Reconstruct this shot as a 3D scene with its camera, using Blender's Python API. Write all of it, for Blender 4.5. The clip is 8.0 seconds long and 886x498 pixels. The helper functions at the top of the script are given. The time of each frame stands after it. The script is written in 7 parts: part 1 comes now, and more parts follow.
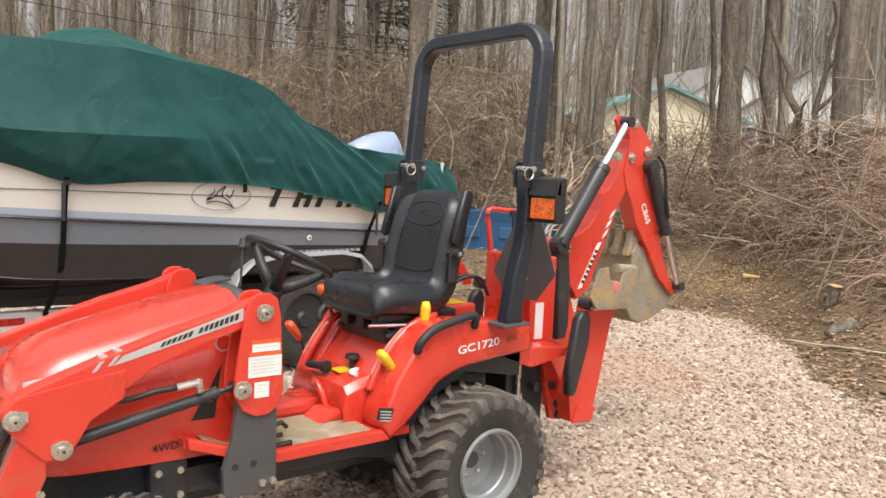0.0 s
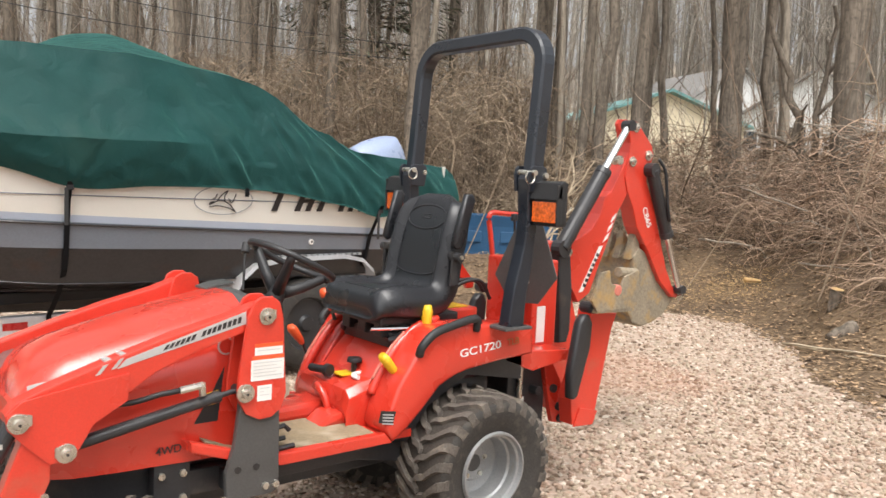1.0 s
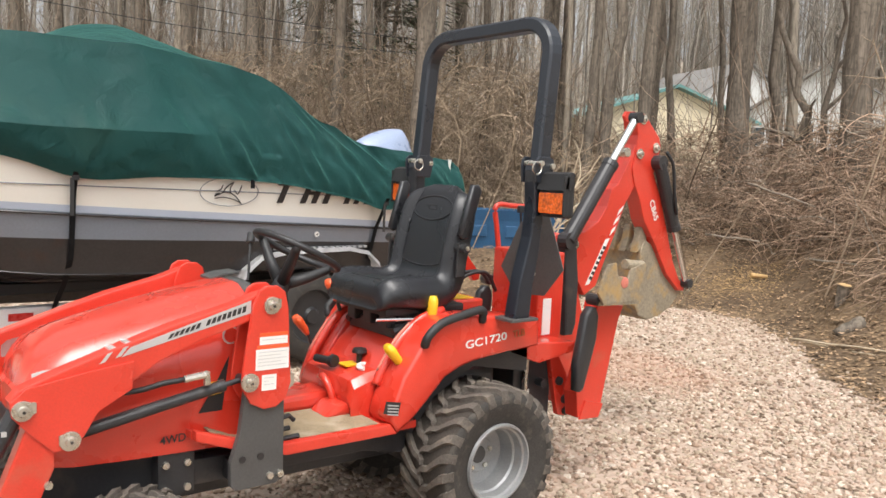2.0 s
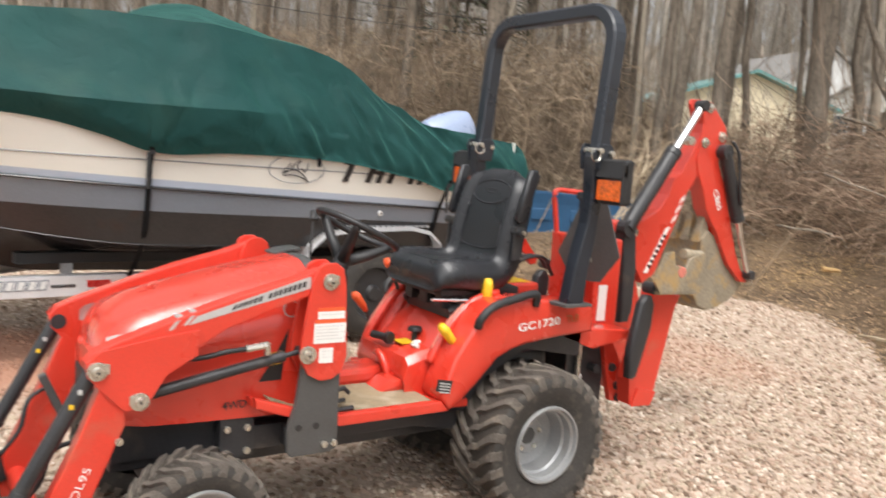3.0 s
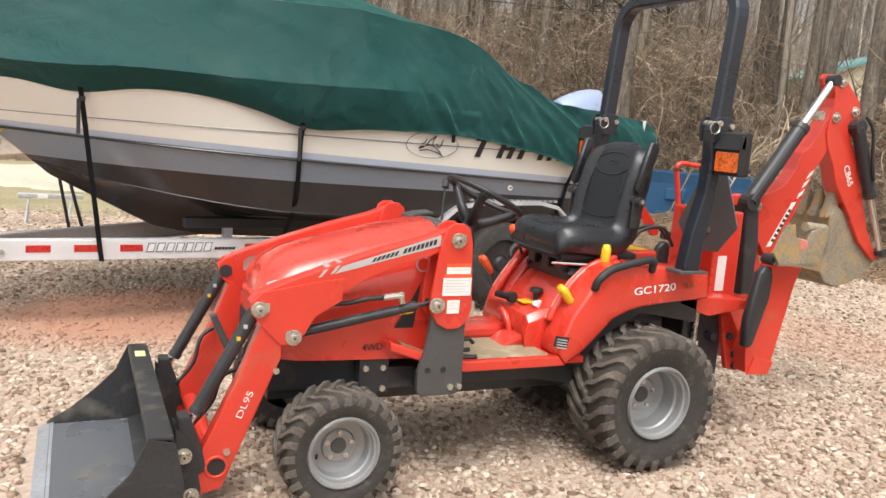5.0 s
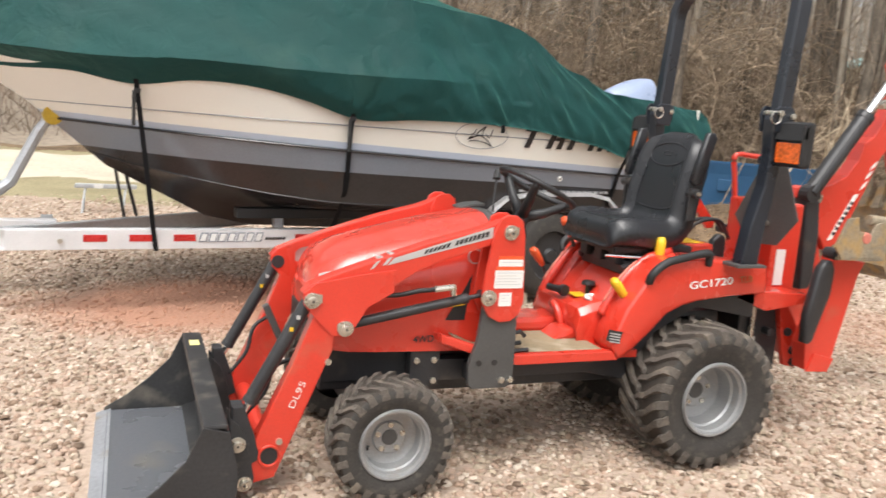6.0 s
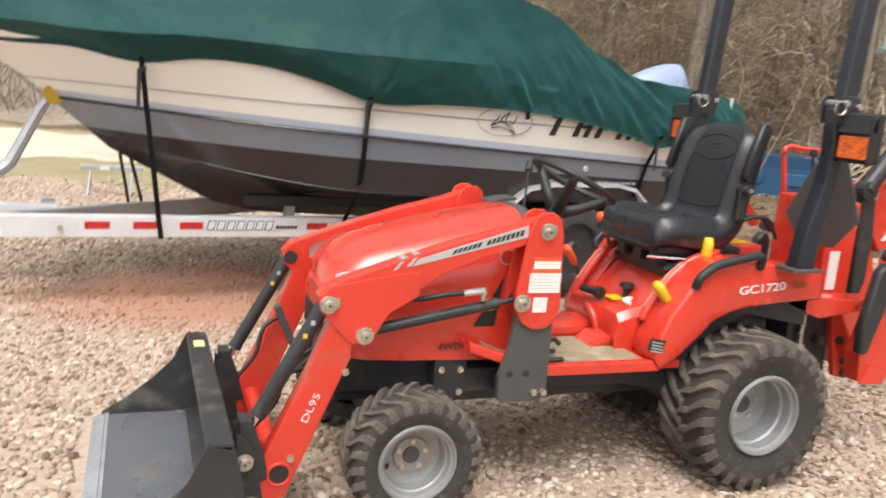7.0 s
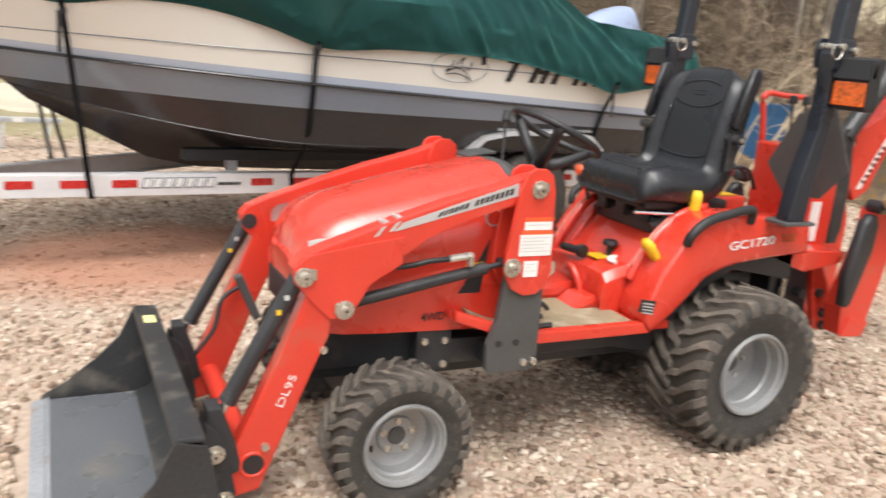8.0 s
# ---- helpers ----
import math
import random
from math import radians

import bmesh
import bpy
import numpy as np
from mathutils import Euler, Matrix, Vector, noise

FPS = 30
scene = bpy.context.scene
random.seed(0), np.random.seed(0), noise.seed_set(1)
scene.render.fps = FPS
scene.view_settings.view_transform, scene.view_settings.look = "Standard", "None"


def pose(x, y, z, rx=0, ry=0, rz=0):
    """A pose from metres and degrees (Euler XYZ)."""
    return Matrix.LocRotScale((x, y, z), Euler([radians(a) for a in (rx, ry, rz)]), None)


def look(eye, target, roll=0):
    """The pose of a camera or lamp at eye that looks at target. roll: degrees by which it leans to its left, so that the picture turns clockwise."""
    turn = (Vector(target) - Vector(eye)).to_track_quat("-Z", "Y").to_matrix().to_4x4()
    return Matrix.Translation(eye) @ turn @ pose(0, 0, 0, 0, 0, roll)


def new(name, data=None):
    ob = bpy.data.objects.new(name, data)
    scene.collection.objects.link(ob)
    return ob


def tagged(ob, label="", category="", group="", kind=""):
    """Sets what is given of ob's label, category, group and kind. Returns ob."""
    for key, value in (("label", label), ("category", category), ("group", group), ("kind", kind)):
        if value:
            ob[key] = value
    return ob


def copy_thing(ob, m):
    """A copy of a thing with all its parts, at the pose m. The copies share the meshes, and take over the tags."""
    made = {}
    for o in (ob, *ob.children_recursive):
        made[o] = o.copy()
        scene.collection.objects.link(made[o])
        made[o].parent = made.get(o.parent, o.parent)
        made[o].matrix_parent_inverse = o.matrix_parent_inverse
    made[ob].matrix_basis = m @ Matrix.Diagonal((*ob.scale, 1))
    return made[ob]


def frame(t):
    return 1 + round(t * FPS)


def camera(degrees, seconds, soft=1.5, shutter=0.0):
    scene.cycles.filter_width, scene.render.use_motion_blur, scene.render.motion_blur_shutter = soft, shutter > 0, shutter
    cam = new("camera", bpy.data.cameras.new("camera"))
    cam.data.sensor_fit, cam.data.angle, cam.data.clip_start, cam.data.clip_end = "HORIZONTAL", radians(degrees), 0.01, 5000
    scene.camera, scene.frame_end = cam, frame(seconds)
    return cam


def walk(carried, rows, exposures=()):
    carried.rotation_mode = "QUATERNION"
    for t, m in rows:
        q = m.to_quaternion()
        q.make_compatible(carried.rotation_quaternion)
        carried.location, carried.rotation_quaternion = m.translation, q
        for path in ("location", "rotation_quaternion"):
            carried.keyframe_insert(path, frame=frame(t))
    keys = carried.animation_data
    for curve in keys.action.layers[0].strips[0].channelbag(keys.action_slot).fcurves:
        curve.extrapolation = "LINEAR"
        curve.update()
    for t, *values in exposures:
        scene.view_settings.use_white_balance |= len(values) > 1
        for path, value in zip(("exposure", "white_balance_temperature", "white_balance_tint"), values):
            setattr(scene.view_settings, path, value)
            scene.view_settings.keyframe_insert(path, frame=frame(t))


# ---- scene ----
cam = camera(57.1, 8.0, soft=1.5, shutter=0.55)
PATH = [
    (0, (-2.176, -2.796, 1.444), (-0.920, -1.249, 1.271), 2.6),
    (0.3, (-2.166, -2.798, 1.446), (-0.904, -1.256, 1.274), 2.4),
    (0.5, (-2.174, -2.802, 1.443), (-0.906, -1.265, 1.271), 2.5),
    (0.8, (-2.178, -2.799, 1.443), (-0.913, -1.259, 1.278), 2.7),
    (1, (-2.184, -2.805, 1.441), (-0.931, -1.255, 1.279), 2.5),
    (1.2, (-2.181, -2.803, 1.447), (-0.938, -1.245, 1.288), 2.6),
    (2.3, (-2.169, -2.792, 1.415), (-0.928, -1.236, 1.221), 2.9),
    (2.5, (-2.162, -2.805, 1.422), (-0.950, -1.231, 1.194), 2.9),
    (2.8, (-2.172, -2.819, 1.433), (-1.004, -1.218, 1.166), 3.5),
    (3, (-2.183, -2.863, 1.436), (-1.071, -1.216, 1.206), 4.2),
    (3.2, (-2.203, -2.890, 1.430), (-1.139, -1.211, 1.215), 4.0),
    (3.5, (-2.236, -2.953, 1.416), (-1.227, -1.241, 1.185), 3.6),
    (3.8, (-2.280, -3.030, 1.403), (-1.356, -1.286, 1.083), 3.4),
    (4, (-2.301, -3.079, 1.399), (-1.433, -1.309, 1.059), 4.3),
    (4.2, (-2.299, -3.092, 1.409), (-1.455, -1.309, 1.084), 4.7),
    (5.3, (-2.281, -3.149, 1.397), (-1.480, -1.340, 1.101), 3.8),
    (5.5, (-2.287, -3.154, 1.401), (-1.521, -1.331, 1.102), 3.8),
    (5.8, (-2.292, -3.128, 1.392), (-1.544, -1.299, 1.079), 4.0),
    (6, (-2.298, -3.101, 1.399), (-1.575, -1.265, 1.072), 4.1),
    (6.2, (-2.289, -3.059, 1.388), (-1.601, -1.212, 1.045), 4.3),
    (6.5, (-2.283, -2.970, 1.375), (-1.539, -1.149, 1.013), 4.8),
    (6.8, (-2.259, -2.874, 1.367), (-1.515, -1.049, 1.029), 4.1),
    (7, (-2.264, -2.807, 1.398), (-1.560, -0.971, 1.031), 4.9),
    (7.2, (-2.263, -2.745, 1.393), (-1.555, -0.920, 0.982), 6.1),
    (7.5, (-2.287, -2.651, 1.386), (-1.559, -0.843, 0.939), 6.3),
    (7.8, (-2.309, -2.562, 1.375), (-1.531, -0.779, 0.908), 4.9),
    (8, (-2.331, -2.508, 1.384), (-1.467, -0.769, 0.904), 4.8),
]
walk_rows = [(t, look(eye, target, roll)) for t, eye, target, roll in PATH]
walk(cam, walk_rows, exposures=[(0, 0.68)])

# ---- daylight: an overcast winter sky ----
world = bpy.data.worlds.new("overcast")
scene.world = world
world.use_nodes = True
wn = world.node_tree
sky = wn.nodes.new("ShaderNodeTexSky")
sky.sky_type, sky.sun_disc = "NISHITA", False
sky.sun_elevation, sky.sun_rotation = radians(64), radians(211)
sky.air_density, sky.dust_density, sky.ozone_density = 1.0, 6.0, 1.0
pale = wn.nodes.new("ShaderNodeHueSaturation")
pale.inputs["Saturation"].default_value = 0.14
wn.links.new(sky.outputs[0], pale.inputs["Color"])
wn.links.new(pale.outputs[0], wn.nodes["Background"].inputs[0])
wn.nodes["Background"].inputs[1].default_value = 0.15
sun = new("sun", bpy.data.lights.new("sun", "SUN"))
sun.data.energy, sun.data.angle, sun.data.color = 1.1, radians(40), (1.0, 0.96, 0.9)
sun.matrix_world = look((-5.5, -9, 22), (0, 0, 0))

# ---- materials ----
MATS = {}


def mat(name, col, rough=0.6, metal=0.0, var=0.15, scale=6.0, fine=90.0, bump=0.15, coat=0.0, dirt=None, dirt_amount=0.0, piece=0.0, spec=0.5, patchy=0.09, stretch=1.0):
    """A plain surface with broad and fine variation of colour, gloss and relief."""
    if name in MATS:
        return MATS[name]
    m = MATS[name] = bpy.data.materials.new(name)
    m.use_nodes = True
    n, l = m.node_tree.nodes, m.node_tree.links
    b = n["Principled BSDF"]
    tc = n.new("ShaderNodeTexCoord")
    grain = n.new("ShaderNodeMapping")
    grain.inputs["Scale"].default_value = (1, 1, stretch)
    l.new(tc.outputs["Object"], grain.inputs["Vector"])
    big, small = n.new("ShaderNodeTexNoise"), n.new("ShaderNodeTexNoise")
    for t, s, d in ((big, scale, 5.0), (small, fine, 3.0)):
        t.inputs["Scale"].default_value, t.inputs["Detail"].default_value = s, d
        l.new(grain.outputs[0], t.inputs["Vector"])
    mean = n.new("ShaderNodeMath")
    mean.operation = "ADD"
    l.new(big.outputs[0], mean.inputs[0]), l.new(small.outputs[0], mean.inputs[1])
    ramp = n.new("ShaderNodeMapRange")
    ramp.inputs["From Min"].default_value, ramp.inputs["From Max"].default_value = 0.65, 1.35
    ramp.inputs["To Min"].default_value, ramp.inputs["To Max"].default_value = 1 - var, 1 + var
    l.new(mean.outputs[0], ramp.inputs["Value"])
    value = ramp.outputs[0]
    if piece:
        info = n.new("ShaderNodeNewGeometry")
        pr = n.new("ShaderNodeMapRange")
        pr.inputs["To Min"].default_value, pr.inputs["To Max"].default_value = 1 - piece, 1 + piece
        l.new(info.outputs["Random Per Island"], pr.inputs["Value"])
        mul = n.new("ShaderNodeMath")
        mul.operation = "MULTIPLY"
        l.new(value, mul.inputs[0]), l.new(pr.outputs[0], mul.inputs[1])
        value = mul.outputs[0]
    tint = n.new("ShaderNodeVectorMath")
    tint.operation = "SCALE"
    tint.inputs[0].default_value = col
    l.new(value, tint.inputs["Scale"])
    colour = tint.outputs[0]
    if dirt:
        spots = n.new("ShaderNodeTexNoise")
        spots.inputs["Scale"].default_value, spots.inputs["Detail"].default_value = scale * 1.7, 8.0
        l.new(tc.outputs["Object"], spots.inputs["Vector"])
        cut = n.new("ShaderNodeMapRange")
        cut.inputs["From Min"].default_value, cut.inputs["From Max"].default_value = 0.62 - dirt_amount * 0.3, 0.8 - dirt_amount * 0.2
        l.new(spots.outputs[0], cut.inputs["Value"])
        mix = n.new("ShaderNodeMix")
        mix.data_type = "RGBA"
        l.new(cut.outputs[0], mix.inputs["Factor"]), l.new(colour, mix.inputs[6])
        mix.inputs[7].default_value = (*dirt, 1)
        colour = mix.outputs[2]
    l.new(colour, b.inputs["Base Color"])
    rr = n.new("ShaderNodeMapRange")
    rr.inputs["From Min"].default_value, rr.inputs["From Max"].default_value = 0.3, 0.7
    rr.inputs["To Min"].default_value, rr.inputs["To Max"].default_value = max(rough - patchy, 0.03), min(rough + patchy, 1)
    l.new(big.outputs[0], rr.inputs["Value"]), l.new(rr.outputs[0], b.inputs["Roughness"])
    b.inputs["Metallic"].default_value, b.inputs["Coat Weight"].default_value = metal, coat
    b.inputs["Coat Roughness"].default_value = 0.07
    b.inputs["Specular IOR Level"].default_value = spec
    if bump:
        bp = n.new("ShaderNodeBump")
        bp.inputs["Strength"].default_value, bp.inputs["Distance"].default_value = bump, 0.01
        l.new(small.outputs[0], bp.inputs["Height"]), l.new(bp.outputs[0], b.inputs["Normal"])
    return m


RED = mat("red_paint", (0.63, 0.044, 0.024), 0.32, 0, 0.09, 4, 160, 0.02, coat=0.6, dirt=(0.5, 0.1, 0.06), dirt_amount=0.03)
RED_PLASTIC = mat("red_plastic", (0.64, 0.044, 0.024), 0.28, 0, 0.06, 5, 200, 0.012, coat=0.7)
# pale red: ridge highlights put into the colour, also used for a scuffed pin end
GLINT_WORN_RED = mat("glint_and_scuffed_red", (0.62, 0.2, 0.15), 0.4, 0, 0.2, 20, 120, 0.03)
BLACK = mat("black_paint", (0.029, 0.029, 0.031), 0.38, 0, 0.25, 6, 120, 0.04, dirt=(0.07, 0.06, 0.05), dirt_amount=0.03)
BLUEBLACK = mat("rollbar_paint", (0.017, 0.021, 0.029), 0.33, 0, 0.2, 6, 120, 0.03, coat=0.25)
GREY = mat("grey_paint", (0.072, 0.07, 0.068), 0.45, 0, 0.15, 8, 150, 0.05)
RUBBER = mat("tyre_rubber", (0.105, 0.091, 0.078), 0.85, 0, 0.3, 9, 120, 0.3, dirt=(0.2, 0.17, 0.135), dirt_amount=0.3, spec=0.25)
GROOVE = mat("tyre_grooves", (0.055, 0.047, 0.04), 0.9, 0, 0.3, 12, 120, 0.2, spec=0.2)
WALL = mat("tyre_sidewall", (0.045, 0.041, 0.037), 0.72, 0, 0.3, 14, 140, 0.15, dirt=(0.09, 0.078, 0.065), dirt_amount=0.25, spec=0.3)
RIM = mat("silver_rim", (0.33, 0.335, 0.335), 0.38, 0.45, 0.12, 8, 120, 0.05, dirt=(0.3, 0.27, 0.24), dirt_amount=0.15)
ZINC = mat("zinc_steel", (0.6, 0.57, 0.5), 0.28, 0.85, 0.15, 20, 200, 0.05)
CHROME = mat("chrome", (0.8, 0.8, 0.8), 0.12, 1.0, 0.05, 10, 100, 0.0)
SEAT = mat("seat_vinyl", (0.018, 0.019, 0.022), 0.31, 0, 0.2, 7, 260, 0.12)
PLASTIC = mat("black_plastic", (0.019, 0.019, 0.02), 0.5, 0, 0.2, 9, 220, 0.08)
YELLOW = mat("yellow_plastic", (0.78, 0.48, 0.02), 0.42, 0, 0.08, 9, 200, 0.02)
ORANGE = mat("orange_plastic", (0.8, 0.11, 0.03), 0.42, 0, 0.08, 9, 200, 0.02)
AMBER = mat("amber_lens", (0.68, 0.12, 0.012), 0.15, 0, 0.6, 28, 90, 0.3, coat=0.5)
WHITE = mat("white_decal", (0.78, 0.77, 0.74), 0.45, 0, 0.05, 9, 150, 0.0)
SILVER = mat("silver_decal", (0.55, 0.55, 0.54), 0.4, 0.3, 0.06, 9, 150, 0.0)
INK = mat("dark_print", (0.025, 0.022, 0.022), 0.5, 0, 0.1, 9, 150, 0.0)
TAN = mat("gold_print", (0.33, 0.09, 0.02), 0.5, 0, 0.1, 9, 150, 0.0)
MAT_FLOOR = mat("dusty_rubber_mat", (0.27, 0.21, 0.13), 0.9, 0, 0.28, 7, 130, 0.25, dirt=(0.4, 0.33, 0.24), dirt_amount=0.4)
LENS = mat("clear_lens", (0.5, 0.5, 0.48), 0.15, 0.2, 0.1, 30, 90, 0.1, coat=0.6)
MUDDY = mat("muddy_steel", (0.25, 0.21, 0.15), 0.85, 0, 0.3, 7, 60, 0.3, dirt=(0.4, 0.25, 0.09), dirt_amount=0.45)
STEEL_FLOOR = mat("scraped_bucket_steel", (0.17, 0.18, 0.2), 0.32, 0.4, 0.12, 2.5, 70, 0.02, dirt=(0.24, 0.23, 0.21), dirt_amount=0.15)
WORN = mat("worn_steel", (0.36, 0.375, 0.4), 0.4, 0.45, 0.2, 4, 60, 0.05, dirt=(0.3, 0.25, 0.17), dirt_amount=0.15)
BUCKET_BLACK = mat("dusty_black_paint", (0.03, 0.03, 0.031), 0.5, 0, 0.3, 5, 90, 0.06, dirt=(0.13, 0.115, 0.095), dirt_amount=0.25)
CLOTH = mat("green_canvas", (0.019, 0.106, 0.099), 0.62, 0, 0.14, 1.6, 420, 0.1, dirt=(0.035, 0.125, 0.108), dirt_amount=0.2, spec=0.4)
cn, cl = CLOTH.node_tree.nodes, CLOTH.node_tree.links
creases, puckers = cn.new("ShaderNodeTexNoise"), cn.new("ShaderNodeBump")
creases.inputs["Scale"].default_value, creases.inputs["Detail"].default_value, creases.inputs["Distortion"].default_value = 7.0, 5.0, 1.2
puckers.inputs["Strength"].default_value, puckers.inputs["Distance"].default_value = 0.45, 0.03
cl.new(cn["Texture Coordinate"].outputs["Object"], creases.inputs["Vector"])
cl.new(creases.outputs[0], puckers.inputs["Height"]), cl.new(cn["Bump"].outputs[0], puckers.inputs["Normal"])
cl.new(puckers.outputs[0], cn["Principled BSDF"].inputs["Normal"])
for inp, val in (("Sheen Weight", 0.6), ("Sheen Roughness", 0.35), ("Sheen Tint", (0.35, 0.95, 0.8, 1))):
    CLOTH.node_tree.nodes["Principled BSDF"].inputs[inp].default_value = val
GEL = mat("white_gelcoat", (0.84, 0.82, 0.75), 0.3, 0, 0.02, 2, 90, 0.0, coat=0.2, patchy=0.015)
HULL_BLUE = mat("pale_blue_stripe", (0.47, 0.53, 0.63), 0.3, 0, 0.05, 2, 90, 0.0, coat=0.2, patchy=0.015)
HULL_GREY = mat("slate_gelcoat", (0.2, 0.225, 0.265), 0.25, 0, 0.08, 2, 90, 0.0, coat=0.3, patchy=0.015)
HULL_DARK = mat("dark_bottom_paint", (0.03, 0.028, 0.029), 0.2, 0, 0.2, 3, 60, 0.03, dirt=(0.045, 0.026, 0.02), dirt_amount=0.15, patchy=0.03)
ALU = mat("aluminium_beam", (0.78, 0.78, 0.79), 0.42, 0.35, 0.08, 5, 140, 0.03)
GALV = mat("galvanised_steel", (0.5, 0.52, 0.54), 0.45, 0.6, 0.15, 30, 140, 0.04)
REFLECT = mat("red_reflector", (0.5, 0.03, 0.025), 0.3, 0, 0.1, 40, 200, 0.05)
REFLECT_WHITE = mat("white_reflector", (0.75, 0.75, 0.73), 0.3, 0, 0.05, 40, 200, 0.05)
BLUE_TUB = mat("blue_plastic", (0.022, 0.085, 0.18), 0.45, 0, 0.15, 4, 90, 0.03)
COWL = mat("engine_cowl", (0.29, 0.35, 0.49), 0.3, 0, 0.1, 5, 90, 0.0)
# grey bark of the far wood, lightened: distance haze is put into the colour
HAZED_BARK = mat("hazed_grey_bark", (0.36, 0.325, 0.28), 0.95, 0, 0.3, 0.8, 9, 0.0, piece=0.35, spec=0.15)
BARK = mat("grey_bark", (0.17, 0.142, 0.114), 0.95, 0, 0.6, 9, 42, 1.0, dirt=(0.09, 0.078, 0.062), dirt_amount=0.35, spec=0.15, stretch=0.13)
WORN_EDGE = mat("scuffed_hull_edge", (0.06, 0.056, 0.056), 0.4, 0, 0.3, 3, 60, 0.04)
BARK_PALE = mat("pale_bark", (0.3, 0.26, 0.21), 0.95, 0, 0.45, 8, 40, 0.8, spec=0.15, stretch=0.15)
TWIG = mat("winter_twigs", (0.24, 0.185, 0.14), 0.95, 0, 0.3, 1.0, 20, 0.0, piece=0.45, spec=0.15)
BRUSH = mat("dead_brush", (0.315, 0.225, 0.162), 0.95, 0, 0.3, 1.2, 20, 0.0, piece=0.7, spec=0.15)
VINE = mat("tan_vines", (0.31, 0.24, 0.17), 0.95, 0, 0.3, 1.0, 20, 0.0, piece=0.45, spec=0.15)
LEAF = mat("dead_leaves", (0.28, 0.19, 0.115), 0.9, 0, 0.2, 2.0, 20, 0.0, piece=0.75, spec=0.2)
STRAW = mat("bleached_stick", (0.52, 0.43, 0.31), 0.9, 0, 0.2, 6, 40, 0.2, spec=0.2)
WOODCUT = mat("cut_wood", (0.5, 0.33, 0.15), 0.85, 0, 0.2, 9, 60, 0.2)
SIDING = mat("cream_siding", (0.74, 0.66, 0.48), 0.7, 0, 0.06, 0.5, 9, 0.02)
ROOF_GREEN = mat("green_metal_roof", (0.16, 0.34, 0.33), 0.4, 0.2, 0.1, 0.7, 9, 0.0)
SIDING_WHITE = mat("white_siding", (0.7, 0.7, 0.68), 0.7, 0, 0.05, 0.5, 9, 0.02)
SHINGLE = mat("grey_shingles", (0.22, 0.21, 0.2), 0.9, 0, 0.2, 1.0, 12, 0.1)
PANE = mat("dark_window_glass", (0.06, 0.07, 0.08), 0.08, 0, 0.1, 2, 9, 0.0)
SIGN = mat("dull_grey_aluminium", (0.12, 0.115, 0.11), 0.55, 0.2, 0.15, 8, 120, 0.04)
WEB = mat("black_webbing", (0.012, 0.012, 0.013), 0.9, 0, 0.2, 20, 300, 0.1, spec=0.1)
CABLE = mat("black_cable", (0.03, 0.03, 0.03), 0.6, 0, 0.1, 3, 30, 0.0)


# ---- building helpers: everything is laid out in the place's own metres ----
HOME = {}


def part(name, bm, material, parent, label="", smooth=False):
    """Links a bmesh as one mesh object under a thing or a part."""
    me = bpy.data.meshes.new(name)
    bm.normal_update()
    bm.to_mesh(me)
    bm.free()
    me.materials.append(material)
    if smooth:
        me.polygons.foreach_set("use_smooth", [True] * len(me.polygons))
        me.update()
    ob = new(name, me)
    if parent is not None:
        ob.parent = parent
        ob.matrix_parent_inverse = HOME.get(parent, Matrix.Identity(4)).inverted()
    if label:
        tagged(ob, label)
    return ob


def thing(name, at, label, category, group="", kind=""):
    e = new(name)
    e.location = at
    e.empty_display_size = 0.2
    HOME[e] = Matrix.Translation(at)
    return tagged(e, label, category, group, kind)


def soften(bm, edges, w, seg=2):
    if w > 0:
        bmesh.ops.bevel(bm, geom=edges, offset=w, segments=seg, profile=0.6, affect="EDGES", clamp_overlap=True)


def box(bm, lo, hi, w=0.0, m=None):
    r = bmesh.ops.create_cube(bm, size=1.0)
    c, s = [(a + b) / 2 for a, b in zip(lo, hi)], [b - a for a, b in zip(lo, hi)]
    mm = Matrix.Translation(c) @ Matrix.Diagonal((*s, 1))
    bmesh.ops.transform(bm, matrix=(m or Matrix.Identity(4)) @ mm, verts=r["verts"])
    if w:
        soften(bm, list({e for v in r["verts"] for e in v.link_edges}), w)
    return bm


def prism(bm, pts, y0, y1, w=0.0):
    """A plate of the outline pts (x, z), from y0 to y1."""
    a = [bm.verts.new((x, y0, z)) for x, z in pts]
    b = [bm.verts.new((x, y1, z)) for x, z in pts]
    n = len(pts)
    faces = [bm.faces.new(a), bm.faces.new(b[::-1])]
    faces += [bm.faces.new((a[i], b[i], b[(i + 1) % n], a[(i + 1) % n])) for i in range(n)]
    bmesh.ops.recalc_face_normals(bm, faces=faces)
    if w:
        soften(bm, [e for f in faces[:2] for e in f.edges], w)
    return bm


def rod(bm, p, q, r0, r1=None, seg=12, w=0.0):
    p, q = Vector(p), Vector(q)
    d = q - p
    m = Matrix.Translation((p + q) / 2) @ d.to_track_quat("Z", "Y").to_matrix().to_4x4()
    r = bmesh.ops.create_cone(bm, cap_ends=True, segments=seg, radius1=r0, radius2=r0 if r1 is None else r1, depth=d.length, matrix=m)
    if w:
        soften(bm, [e for e in {e for v in r["verts"] for e in v.link_edges} if len(e.link_faces) == 2 and e.calc_face_angle(0) > 1.0], w)
    return bm


